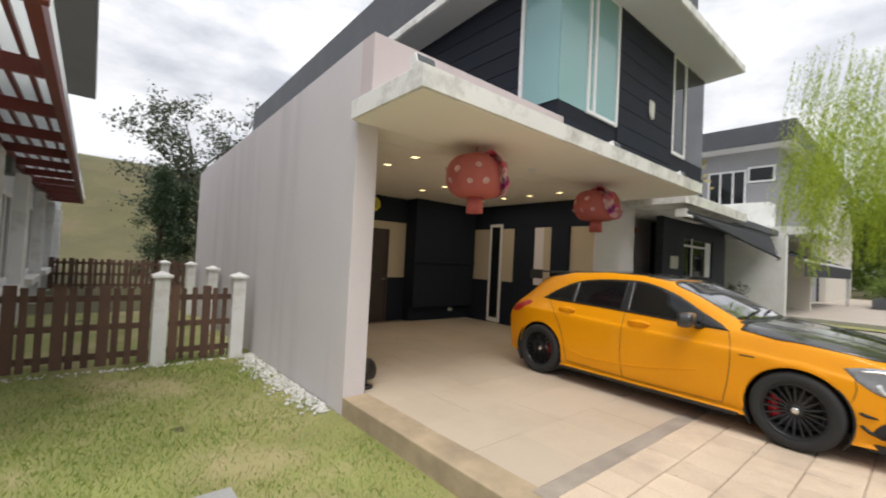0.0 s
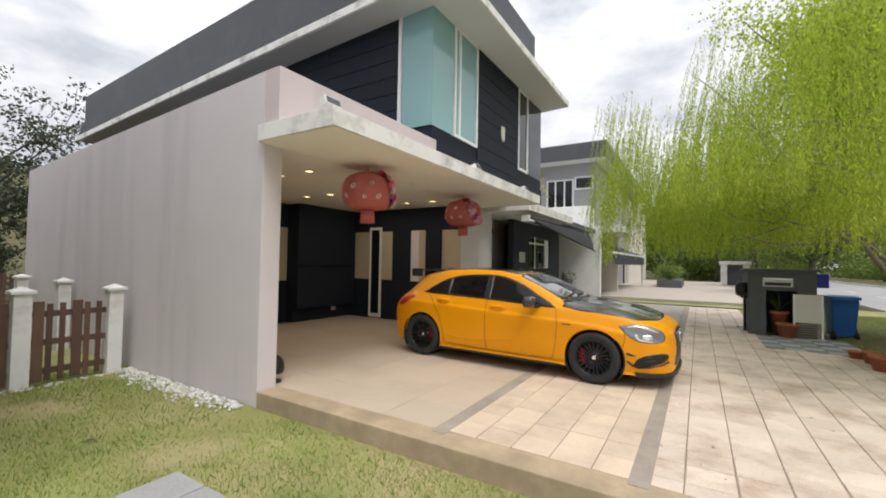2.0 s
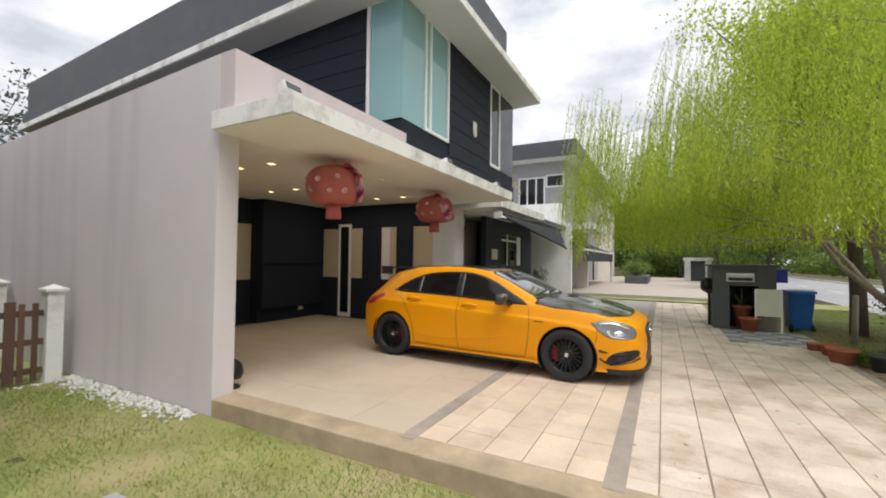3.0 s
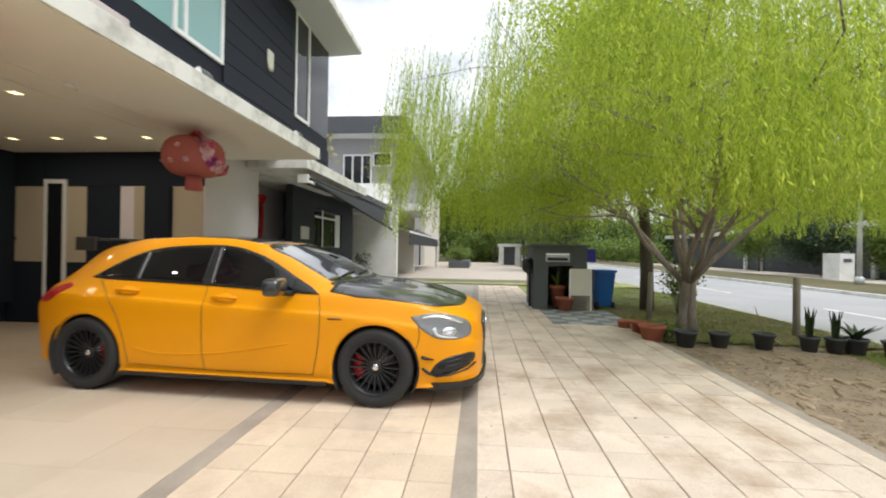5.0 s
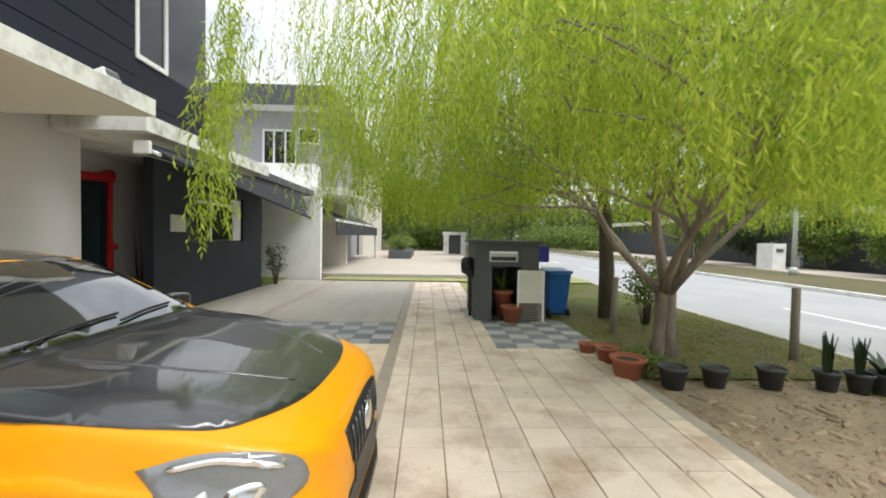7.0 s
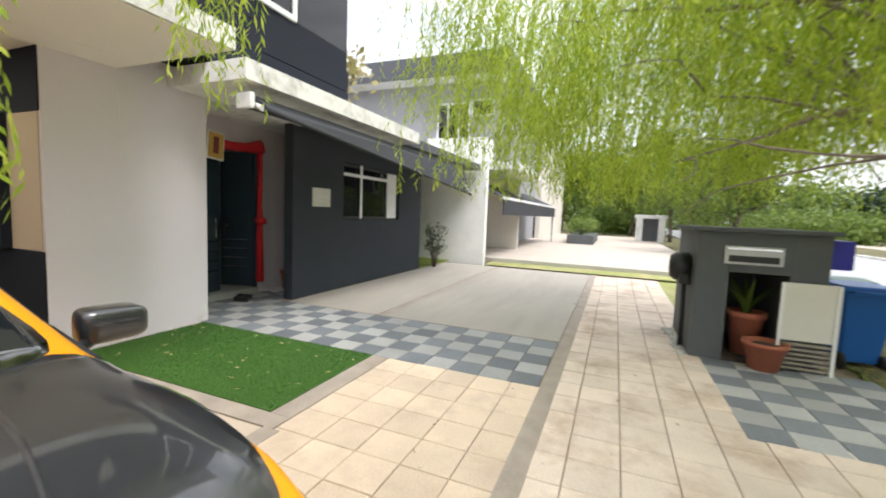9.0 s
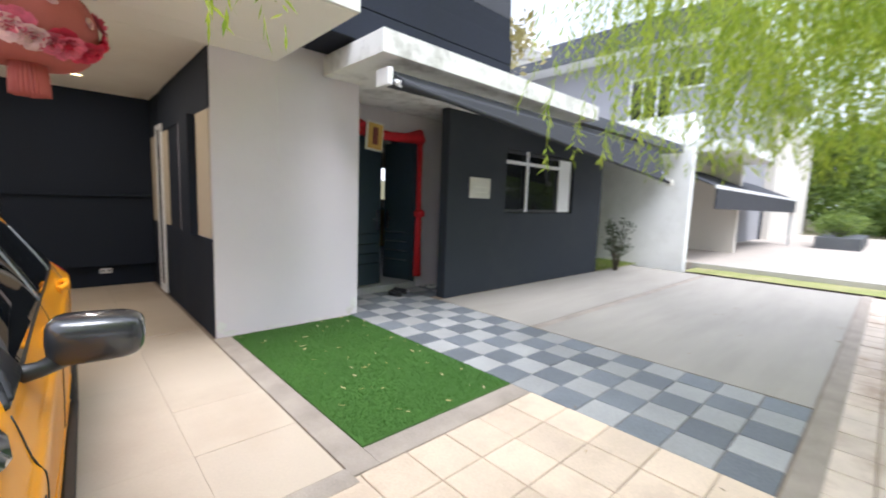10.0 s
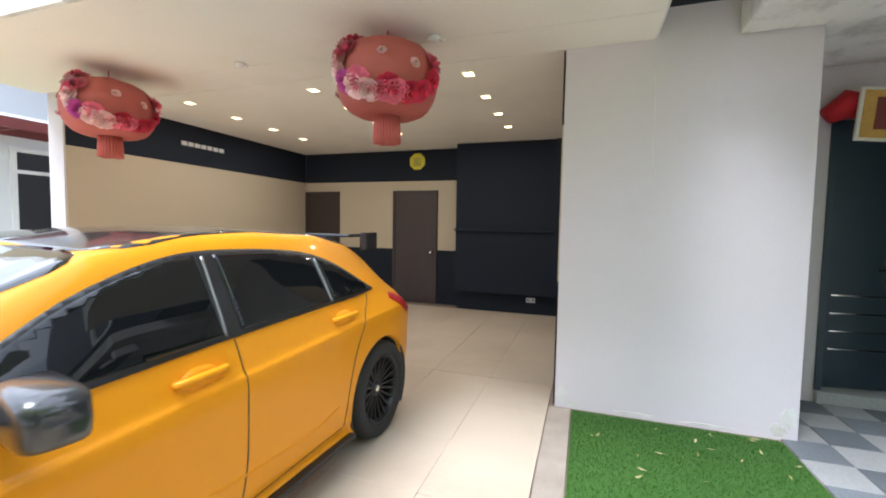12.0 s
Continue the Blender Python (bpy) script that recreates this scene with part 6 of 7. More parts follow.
# ---- meter pillar with bins ----
PILLAR_FRAME = pose(-0.30, 0.614, 0) @ Matrix.Diagonal((1.0, 1.11, 1.03, 1.0))
mp = thing("meter_pillar", "charcoal rendered meter and refuse pillar with letter slot", "pillar", PILLAR_FRAME)
part("side_wall", boxes((11.90, 13.30, -2.06, -1.76, -0.08, 1.42), bevel=0.008), "pillar", mp)
part("side_wall", boxes((11.90, 13.30, -2.86, -2.56, -0.08, 1.42), bevel=0.008), "pillar", mp)
part("header", boxes((11.901, 12.05, -2.559, -2.061, 0.99, 1.42)), "pillar", mp)
part("back_wall", boxes((13.16, 13.30, -2.559, -2.061, -0.08, 1.42)), "pillar", mp)
part("capping", boxes((11.86, 13.36, -2.92, -1.70, 1.422, 1.47), bevel=0.008), "pillar", mp)
ls = part("letter_slot", boxes((11.87, 11.90, -2.49, -2.0, 1.08, 1.275), bevel=0.006), "lamp_steel", mp, "brushed steel letter slot plate")
part("slot_mouth", boxes((11.862, 11.869, -2.455, -2.035, 1.105, 1.175)), "car_trim", ls)
part("slot_flap", boxes((11.855, 11.868, -2.47, -2.02, 1.235, 1.262), bevel=0.003), "chrome", ls)
mb = part("meter_box", moved(lathe(bmesh.new(), [(0.13, -0.10), (0.17, -0.08), (0.17, 0.05), (0.13, 0.10), (0.05, 0.11)], 20), pose(12.25, -1.66, 0.98, -90, 0, 0)), "car_trim", mp, "black round meter box")
part("conduit", tube(bmesh.new(), [(12.25, -1.71, 0.9), (12.25, -1.72, 0.4), (12.25, -1.72, -0.05)], 0.025, 8), "car_trim", mp)
part("meter_cover", boxes((12.10, 12.40, -1.758, -1.64, 0.78, 0.90), bevel=0.02), "car_trim", mp)
part("floor_slab", boxes((11.91, 13.15, -2.558, -2.062, -0.08, 0.04)), "soil", mp)
pot(11.47, -2.03, 0.20, 0.30, "terracotta", "large terracotta pot before the pillar niche", G_CLAY, 0.006)
p = pot(11.92, -1.95, 0.19, 0.50, "terracotta", "terracotta pot with arching leaves in the niche", G_CLAY, 0.041)
sword_leaves(14, 0.5, 1.0, 0.02, "leaf_mid", p, 0.45, 12)
cp = thing("pillar_door", "cream hinged door panel standing open by the pillar", "door panel", PILLAR_FRAME)
part("panel", boxes((11.83, 11.87, -2.93, -2.49, 0.33, 0.93), bevel=0.006), "cream_panel", cp)
for y in (-2.94, -2.51):
    part("edge_bar", boxes((11.815, 11.829, y, y + 0.03, 0.0, 0.93)), "white_frame", cp)
for k in range(6):
    part("louvre", boxes((11.81, 11.87, -2.90, -2.53, 0.03 + k * 0.05, 0.055 + k * 0.05), bevel=0.003), "stake", cp)


def wheelie_bin(x, y, turn, mat, label, s=1.0):
    b = thing("wheelie_bin", label, "bin", pose(x, y, -0.05, 0, 0, turn) @ Matrix.Scale(s, 4), group="refuse bins")
    bm = bmesh.new()
    lo = [bm.verts.new((px, py, 0.08)) for px, py in ((-0.19, -0.22), (0.19, -0.22), (0.19, 0.2), (-0.19, 0.2))]
    hi = [bm.verts.new((px, py, 0.92)) for px, py in ((-0.25, -0.28), (0.25, -0.28), (0.25, 0.28), (-0.25, 0.28))]
    bm.faces.new(lo[::-1])
    bm.faces.new(hi)
    for k in range(4):
        bm.faces.new((lo[k], lo[(k + 1) % 4], hi[(k + 1) % 4], hi[k]))
    bmesh.ops.bevel(bm, geom=bm.edges[:], offset=0.02, segments=2, affect="EDGES")
    part("tub", bm, mat, b)
    lid = part("lid", boxes((-0.27, 0.27, -0.31, 0.31, 0.925, 0.99), bevel=0.02), mat, b)
    part("grip", boxes((-0.2, 0.2, 0.31, 0.36, 0.90, 0.94), bevel=0.012), mat, lid)
    for px in (-0.2, 0.2):
        part("bin_wheel", moved(lathe(bmesh.new(), [(0.03, -0.02), (0.10, -0.025), (0.10, 0.025), (0.03, 0.02)], 18), pose(px, 0.22, 0.1, 0, 90)), "tyre", b)
    return b


wheelie_bin(12.36, -3.10, 95, "blue_bin", "bright blue wheeled refuse bin beside the pillar", 0.98)
wheelie_bin(13.25, -3.35, 80, "green_bin", "grey-green wheeled bin behind the pillar", 0.95)
bx = thing("blue_crate", "deep blue box fixed at the pillar's top edge", "box", PILLAR_FRAME)
part("casing", boxes((12.0, 12.5, -3.06, -2.864, 1.08, 1.38), bevel=0.015), "petal_blue", bx)

# ---- awning over the concrete bay ----
an = thing("awning", "dark grey retractable awning above the parking bay", "awning")
def sheet(q, t=0.02):
    bm = bmesh.new()
    lo = [bm.verts.new(p) for p in q]
    hi = [bm.verts.new((p[0], p[1], p[2] + t)) for p in q]
    bm.faces.new(lo[::-1])
    bm.faces.new(hi)
    for k in range(4):
        bm.faces.new((lo[k], lo[(k + 1) % 4], hi[(k + 1) % 4], hi[k]))
    return bm
part("cassette", boxes((9.55, 16.4, 3.32, 3.46, 2.62, 2.76), bevel=0.02), "awning", an, "dark awning cassette")
part("cassette_end", boxes((9.49, 9.549, 3.26, 3.48, 2.60, 2.77), bevel=0.015), "white_frame", an, "white bracket at the awning end")
part("cloth", sheet([(9.6, 3.30, 2.70), (16.4, 3.30, 2.66), (16.5, 3.10, 2.06), (9.6, 3.12, 2.60)]), "awning", an, "dark grey awning cloth")
part("front_bar", tube(bmesh.new(), [(9.55, 3.11, 2.59), (16.5, 3.08, 2.05)], 0.03, 8), "awning", an, "dark front bar")
part("arm", tube(bmesh.new(), [(9.62, 3.33, 2.66), (9.58, 3.18, 2.60)], 0.03, 8), "white_frame", an)
part("arm", tube(bmesh.new(), [(16.3, 3.35, 2.66), (16.1, 3.25, 2.4), (16.4, 3.10, 2.07)], 0.03, 8), "white_frame", an)
part("bar_end", boxes((16.42, 16.56, 3.03, 3.15, 1.99, 2.11), bevel=0.01), "cream_panel", an)
part("mount", boxes((16.25, 16.42, 3.40, 4.48, 2.60, 2.78)), "white_frame", an)
part("upper_fascia", boxes((13.61, 18.4, 3.5, 4.47, 2.88, 3.06)), "roof_grey", an)
structure("roof_lean", boxes((13.61, 18.45, 4.475, 9.0, 2.96, 3.1)), "roof_grey", "low grey roof beyond the entrance canopy", "roof")
structure("wall_upper_back", boxes((12.04, 18.4, 9.0, 9.3, 3.1, 6.3)), "white", "pale upper wall set back behind the entrance")
structure("roof_back", boxes((12.2, 19.2, 8.0, 14, 6.3, 6.55), bevel=0.01), "fascia", "white flat roof edge set back", "roof")

# ---- side garden: fence, posts, pebbles ----
FY = 7.12
def fence_post(x, y, h, label):
    p = thing("fence_post", label, "post", pose(x, y, LAWN_Z - 0.03), group="white fence posts")
    part("shaft", boxes((-0.09, 0.09, -0.09, 0.09, 0, h), bevel=0.006), "post_white", p)
    part("cap", boxes((-0.125, 0.125, -0.125, 0.125, h, h + 0.045), bevel=0.01), "post_white", p)
    bm = bmesh.new()
    q = [bm.verts.new((a, b, h + 0.045)) for a, b in ((-0.11, -0.11), (0.11, -0.11), (0.11, 0.11), (-0.11, 0.11))]
    t = bm.verts.new((0, 0, h + 0.10))
    for k in range(4):
        bm.faces.new((q[k], q[(k + 1) % 4], t))
    bm.faces.new(q[::-1])
    part("finial", bm, "post_white", p)
for x, y, l in ((2.26, FY, "white square post with cap at the garage wall"), (1.25, FY, "white square gate post with rust stains"), (2.38, 9.6, "white square post along the garage wall"), (2.38, 12.0, "white square post farther along the wall"), (1.9, 12.6, "white square post at the garden's end")):
    fence_post(x, y, 1.26, l)
def picket_fence(x0, x1, y, label, n):
    f = thing("picket_fence", label, "fence", group="brown picket fences")
    w = (x1 - x0) / n
    for k in range(n):
        a = x0 + k * w
        h = 0.90 + (0.03 if k % 3 == 0 else 0.0) + random.uniform(-0.006, 0.006)
        part("picket", boxes((a + 0.012, a + w - (0.06 if k % 3 else 0.012), y - 0.045, y - 0.022, LAWN_Z + 0.06, h), bevel=0.003), "fence", f)
    for z in (0.0, 0.38, 0.76):
        part("rail", boxes((x0, x1, y - 0.02, y + 0.02, z - 0.04, z + 0.04), bevel=0.003), "fence", f)
picket_fence(1.35, 2.16, FY, "brown timber picket gate between white posts", 6)
picket_fence(-1.2, 1.15, FY + 0.02, "brown timber picket fence across the side garden", 16)
picket_fence(-0.6, 6.0, 19.0, "brown timber fence at the garden's far end", 40)
part_rnd = random.Random(5)
def pebbles(n, spot, label, r0, r1, seed):
    rnd = random.Random(seed)
    base = bmesh.new()
    bmesh.ops.create_icosphere(base, subdivisions=1, radius=1)
    bv = [v.co.copy() for v in base.verts]
    bf = [[v.index for v in f.verts] for f in base.faces]
    base.free()
    vs, fs = [], []
    for _ in range(n):
        x, y, z = spot(rnd)
        r, a, sq = rnd.uniform(r0, r1), rnd.uniform(0, 6.28), rnd.uniform(0.6, 1.0)
        k = len(vs)
        for v in bv:
            px, py = v.x * r, v.y * r * sq
            vs.append((x + px * math.cos(a) - py * math.sin(a), y + px * math.sin(a) + py * math.cos(a), z + v.z * r * 0.6 + r * 0.3))
        fs += [[i + k for i in f] for f in bf]
    return tagged(raw("pebbles", vs, fs, "pebble", smooth=True), label, "pebbles", kind="stuff")
pebbles(900, lambda r: (2.55 - abs(r.gauss(0, 0.14)) - 0.02, 4.2 + 3.0 * r.random() ** 0.9, LAWN_Z), "loose white pebbles along the garage wall", 0.014, 0.036, 1)
pebbles(110, lambda r: (r.uniform(-0.6, 2.2), FY - 0.08 + r.gauss(0, 0.06), LAWN_Z), "white pebbles under the fence", 0.012, 0.028, 2)
pebbles(120, lambda r: (r.uniform(11.55, 12.9), -1.27 + r.gauss(0, 0.045), -0.005), "white pebbles beside the meter pillar", 0.015, 0.035, 3)
pebbles(70, lambda r: (r.uniform(11.75, 12.6), r.uniform(5.1, 5.38), 0.0), "white pebbles in the entrance corner", 0.015, 0.035, 4)

# flat lumps of broken earth and mortar on the bare verge
def earth_lumps(n, label, seed):
    rnd = random.Random(seed)
    vs, fs = [], []
    for _ in range(n):
        x, y = rnd.uniform(3.2, 8.3), -2.95 - 2.6 * rnd.random() ** 1.6
        a, k = rnd.uniform(0, 6.28), len(vs)
        rx, ry, h = rnd.uniform(0.03, 0.16), rnd.uniform(0.02, 0.05), rnd.uniform(0.004, 0.010)
        for ring, (q, z) in enumerate(((1.0, -0.02), (0.85, 0.6 * h), (0.5, h))):
            for i in range(8):
                b = 2 * math.pi * i / 8
                w = q * rnd.uniform(0.8, 1.15)
                px, py = rx * w * math.cos(b), ry * w * math.sin(b)
                vs.append((x + px * math.cos(a) - py * math.sin(a), y + px * math.sin(a) + py * math.cos(a), -0.045 + z))
        for ring in range(2):
            for i in range(8):
                m = k + ring * 8
                fs.append((m + i, m + (i + 1) % 8, m + 8 + (i + 1) % 8, m + 8 + i))
        fs.append(tuple(k + 16 + i for i in range(8)))
    return tagged(raw("earth_lumps", vs, fs, "earth", smooth=True), label, "earth", kind="stuff")


earth_lumps(240, "flat broken lumps of tan earth on the bare verge", 17)

# grass blades where the camera passes near
def lawn_spot(r):
    x, y = r.uniform(-1.6, 2.53), r.uniform(0.6, 7.6)
    if noise.noise((x * 0.9, y * 0.9, 4)) < r.uniform(-0.35, 0.1) or (x < 1.32 and 1.9 < y < 3.25) or (x < -0.28 and y > 3.9):
        return None
    return (x, y, LAWN_Z)
def dry_spot(r):
    x, y = r.uniform(-1.6, 2.53), r.uniform(0.6, 7.6)
    if noise.noise((x * 0.9, y * 0.9, 4)) > r.uniform(-0.1, 0.25) or (x < 1.32 and 1.9 < y < 3.25) or (x < -0.28 and y > 3.9):
        return None
    return (x, y, LAWN_Z)
tagged(blades("grass", 52000, lawn_spot, 0.02, 0.06, 0.007, "grass_blade", None, 0.55, 7), "short uneven green grass of the side lawn", "grass")
tagged(blades("dry_grass", 24000, dry_spot, 0.012, 0.04, 0.006, "grass_dry", None, 0.9, 8), "dry straw-coloured grass patches of the lawn", "grass")
tagged(blades("verge_grass", 60000, lambda r: (r.uniform(8.4, 18), r.uniform(-6.3, -2.95), -0.02) if r.random() < 0.8 else (r.uniform(5.5, 8.3), r.uniform(-6.3, -5.2), -0.05), 0.02, 0.055, 0.009, "grass_blade", None, 0.6, 9), "thin patchy grass on the verge under the tree", "grass")
litter("verge_litter", 8000, 4.5, 12.5, -6.2, -2.85, -0.035, 0.028, "straw", "brown leaf litter on the dirt verge", 11)
tagged(blades("corner_grass", 5000, lambda r: (r.uniform(16.4, 18.5), r.uniform(4.45, 6.5), 0.01), 0.03, 0.09, 0.012, "grass_blade", None, 0.5, 12), "grass by the boundary wall", "grass")
litter("tree_litter", 5200, 8.5, 13.0, -6.2, -3.05, 0.004, 0.03, "straw", "brown fallen leaves round the trees", 19)
litter("driveway_leaves", 160, 3.2, 17, -2.7, 1.5, 0.004, 0.022, "straw", "scattered fallen leaf bits on the tiles", 13)


# worn patches and a filled crack on the entrance column
def flake(x, z, w, h, seed):
    rnd = random.Random(seed)
    bm = bmesh.new()
    n = 22
    rim = []
    for i in range(n):
        a = 2 * math.pi * i / n
        r = rnd.uniform(0.6, 1.05)
        rim.append((max(8.243, min(9.917, x + w * r * math.cos(a))), max(0.006, z + h * r * math.sin(a))))
    top = [bm.verts.new((px, 4.487, pz)) for px, pz in rim]
    low = [bm.verts.new((px, 4.4905, pz)) for px, pz in rim]
    bm.faces.new(top)
    for i in range(n):
        bm.faces.new((top[i], low[i], low[(i + 1) % n], top[(i + 1) % n]))
    return bm
wear = thing("wall_patch", "flaking pale plaster patches at the column's foot", "wall patch", kind="structure")
for x, z, w, h, sd in ((8.29, 0.10, 0.06, 0.07, 1), (8.38, 0.03, 0.09, 0.03, 2), (9.86, 0.16, 0.06, 0.09, 3), (9.80, 0.06, 0.07, 0.05, 4), (8.85, 0.02, 0.16, 0.014, 5), (9.35, 0.016, 0.2, 0.012, 6)):
    part("flake", flake(x, z, w, h, sd), "post_white", wear)
part("filled_crack", tube(bmesh.new(), [(8.89, 4.492, 2.78), (8.905, 4.492, 2.4), (8.90, 4.492, 2.1), (8.92, 4.492, 1.86)], 0.004, 5), "white", wear)

# ---- trees ----
def leaf_cloud(centres, per, spread, size, slim, rnd, droop=0.0):
    """Many small leaf quads about the given centres."""
    vs, fs = [], []
    for c in centres:
        for _ in range(per):
            p = Vector(c) + Vector((rnd.gauss(0, spread), rnd.gauss(0, spread), rnd.gauss(0, spread * 0.8)))
            d = Vector((rnd.gauss(0, 1), rnd.gauss(0, 1), rnd.gauss(0, 1) - droop)).normalized()
            q = d.orthogonal().normalized()
            q.rotate(Matrix.Rotation(rnd.uniform(0, 6.28), 3, d))
            s = size * rnd.uniform(0.6, 1.3)
            k = len(vs)
            vs += [p, p + d * s * 0.5 + q * s * slim, p + d * s, p + d * s * 0.5 - q * s * slim]
            fs.append((k, k + 1, k + 2, k + 3))
    return vs, fs


def branch_path(rnd, start, direction, length, bend, sag, n=6):
    pts = [Vector(start)]
    d = Vector(direction).normalized()
    for _ in range(n):
        d = (d + Vector((rnd.gauss(0, bend), rnd.gauss(0, bend), rnd.gauss(0, bend) - sag))).normalized()
        pts.append(pts[-1] + d * length / n)
    return pts


def weeping_tree(x, y):
    rnd = random.Random(21)
    tree = thing("weeping_tree", "large weeping tree with bright yellow-green hanging strands", "tree", pose(x, y, 0))
    trunk = bmesh.new()
    for k in range(4):
        a = k * 1.57 + 0.4
        tube(trunk, [(0.13 * math.cos(a), 0.13 * math.sin(a), -0.12), (0.085 * math.cos(a), 0.085 * math.sin(a), 0.25), (0.075 * math.cos(a + 0.3), 0.075 * math.sin(a + 0.3), 0.65), (0.08 * math.cos(a + 0.5), 0.08 * math.sin(a + 0.5), 0.98)], [0.11, 0.072, 0.066, 0.06], 12)
    part("trunk", trunk, "bark", tree, "pale fluted trunk dividing near the ground")
    tips = []
    for k in range(9):
        a = k * 2 * math.pi / 9 + rnd.uniform(-0.2, 0.2)
        up = rnd.uniform(0.75, 1.5) if k % 3 else 2.6
        pts = branch_path(rnd, (0.07 * math.cos(a), 0.07 * math.sin(a), 0.85), (math.cos(a), math.sin(a), up), rnd.uniform(3.0, 3.8) * (0.95 if k % 3 == 0 else 1.0), 0.10, -0.02, 7)
        limb = bmesh.new()
        tube(limb, pts, [0.052 - 0.005 * i for i in range(8)], 9)
        for j in range(3, 8):
            for _ in range(2):
                b = a + rnd.uniform(-1.3, 1.3)
                sub = branch_path(rnd, pts[j], (math.cos(b), math.sin(b), rnd.uniform(0.1, 1.3)), rnd.uniform(1.2, 2.3), 0.16, 0.04, 6)
                tube(limb, sub, [0.032 - 0.0042 * i for i in range(7)], 5)
                tips += sub[1:]
                for q in sub[2::2]:
                    c = rnd.uniform(0, 6.28)
                    tw = branch_path(rnd, q, (math.cos(c), math.sin(c), rnd.uniform(-0.1, 0.8)), rnd.uniform(0.6, 1.2), 0.2, 0.06, 4)
                    tube(limb, tw, [0.011, 0.009, 0.007, 0.005, 0.003], 4)
                    tips += tw[1:]
        part("limb", limb, "bark", tree)
    # hanging strands of narrow leaves
    vs, fs = [], []
    reach = lambda a: 4.5 + 0.75 * max(0.0, math.sin(a)) + 0.25 * math.sin(3 * a + 1)
    # one long bough reaches out over the driveway
    bough = [Vector(q) for q in smooth_curve([(-0.2, 0.6, 3.0), (-1.0, 2.0, 3.8), (-2.0, 3.4, 3.85), (-2.95, 4.5, 3.3)], 6)]
    part("limb", tube(bmesh.new(), bough, [0.010 - 0.0004 * i for i in range(len(bough))], 6), "bark", tree)
    for s in range(15200):
        if s % 400 == 0:
            p = Vector((-2.95 + rnd.gauss(0, 0.08), 4.5 + rnd.gauss(0, 0.08), rnd.uniform(2.5, 3.3)))
        elif s % 400 == 200:
            p = Vector((-1.9 + rnd.gauss(0, 0.12), 4.9 + rnd.gauss(0, 0.08), rnd.uniform(2.9, 3.6)))
        elif s > 12500:  # the curtain that hangs out over the drive
            p = Vector((rnd.uniform(0.2, 4.4), rnd.uniform(2.0, 5.5), rnd.uniform(2.9, 5.6)))
            if noise.noise((p.x * 0.9, p.y * 0.9, p.z * 0.5)) < 0.02:
                continue
        elif s % 3 == 0:
            p = rnd.choice(tips) + Vector((rnd.gauss(0, 0.28), rnd.gauss(0, 0.28), rnd.gauss(0, 0.15)))
        else:
            a, f = rnd.uniform(0, 6.28), rnd.random() ** 0.5
            top = 2.9 + 5.6 * (1 - f ** 2.2) * (0.85 + 0.15 * math.sin(5 * a))
            p = Vector((f * reach(a) * math.cos(a), f * reach(a) * math.sin(a), rnd.uniform(max(2.4, top - 3.2), top)))
            if noise.noise((p.x * 0.55, p.y * 0.55, p.z * 0.5)) < -0.09:
                continue
        r = math.hypot(p.x, p.y)
        wx, wy = x + p.x, y + p.y
        length = rnd.uniform(0.45, 1.5) * (1.0 + 0.15 * min(r, 4))
        floor_z = 1.9 if r < 3.0 else 1.7
        if s % 200 and (wy > 1.75 or (wx < 5.4 and wy > -1.0) or (wx < 7.1 and wy > -0.1)):
            continue
        if (-1.7 < wy < 0.35 and wx < 8.4) or (6.9 < wx < 9.3 and -1.7 < wy < 1.7):
            floor_z = 2.35
        if s % 200 == 0:
            length, floor_z = length * 1.3, 1.42 if s % 400 == 0 else 1.95
        if s > 12500 and s % 200:  # uneven hem
            floor_z = 2.15 + 0.75 * (0.5 + noise.noise((p.x * 1.6, p.y * 1.6, 3.0)))
        length = min(length, p.z - floor_z - rnd.uniform(0, 0.45))
        if length < 0.25:
            continue
        o = Vector((p.x, p.y, 0)).normalized() if r > 0.1 else Vector((1, 0, 0))
        n = int(length / 0.028)
        sway = Vector((rnd.gauss(0, 0.06), rnd.gauss(0, 0.06), 0))
        for k in range(n):
            t = k / n
            c = p + o * 0.16 * math.sin(t * 1.6) + sway * t * t * length - Vector((0, 0, length * t))
            d = Vector((rnd.gauss(0, 0.55), rnd.gauss(0, 0.55), -1)).normalized()
            q = Vector((rnd.gauss(0, 1), rnd.gauss(0, 1), 0.2)).normalized()
            l, w = rnd.uniform(0.05, 0.10), rnd.uniform(0.005, 0.009)
            if s % 200 == 0:
                l, w = l * 0.8, w * 0.9
            m = len(vs)
            vs += [c, c + d * l * 0.45 + q * w, c + d * l, c + d * l * 0.45 - q * w]
            fs.append((m, m + 1, m + 2, m + 3))
    tagged(raw("crown", vs, fs, "leaf_willow", tree), "yellow-green curtain of narrow hanging leaves")
    return tree


weeping_tree(9.42, -3.74)


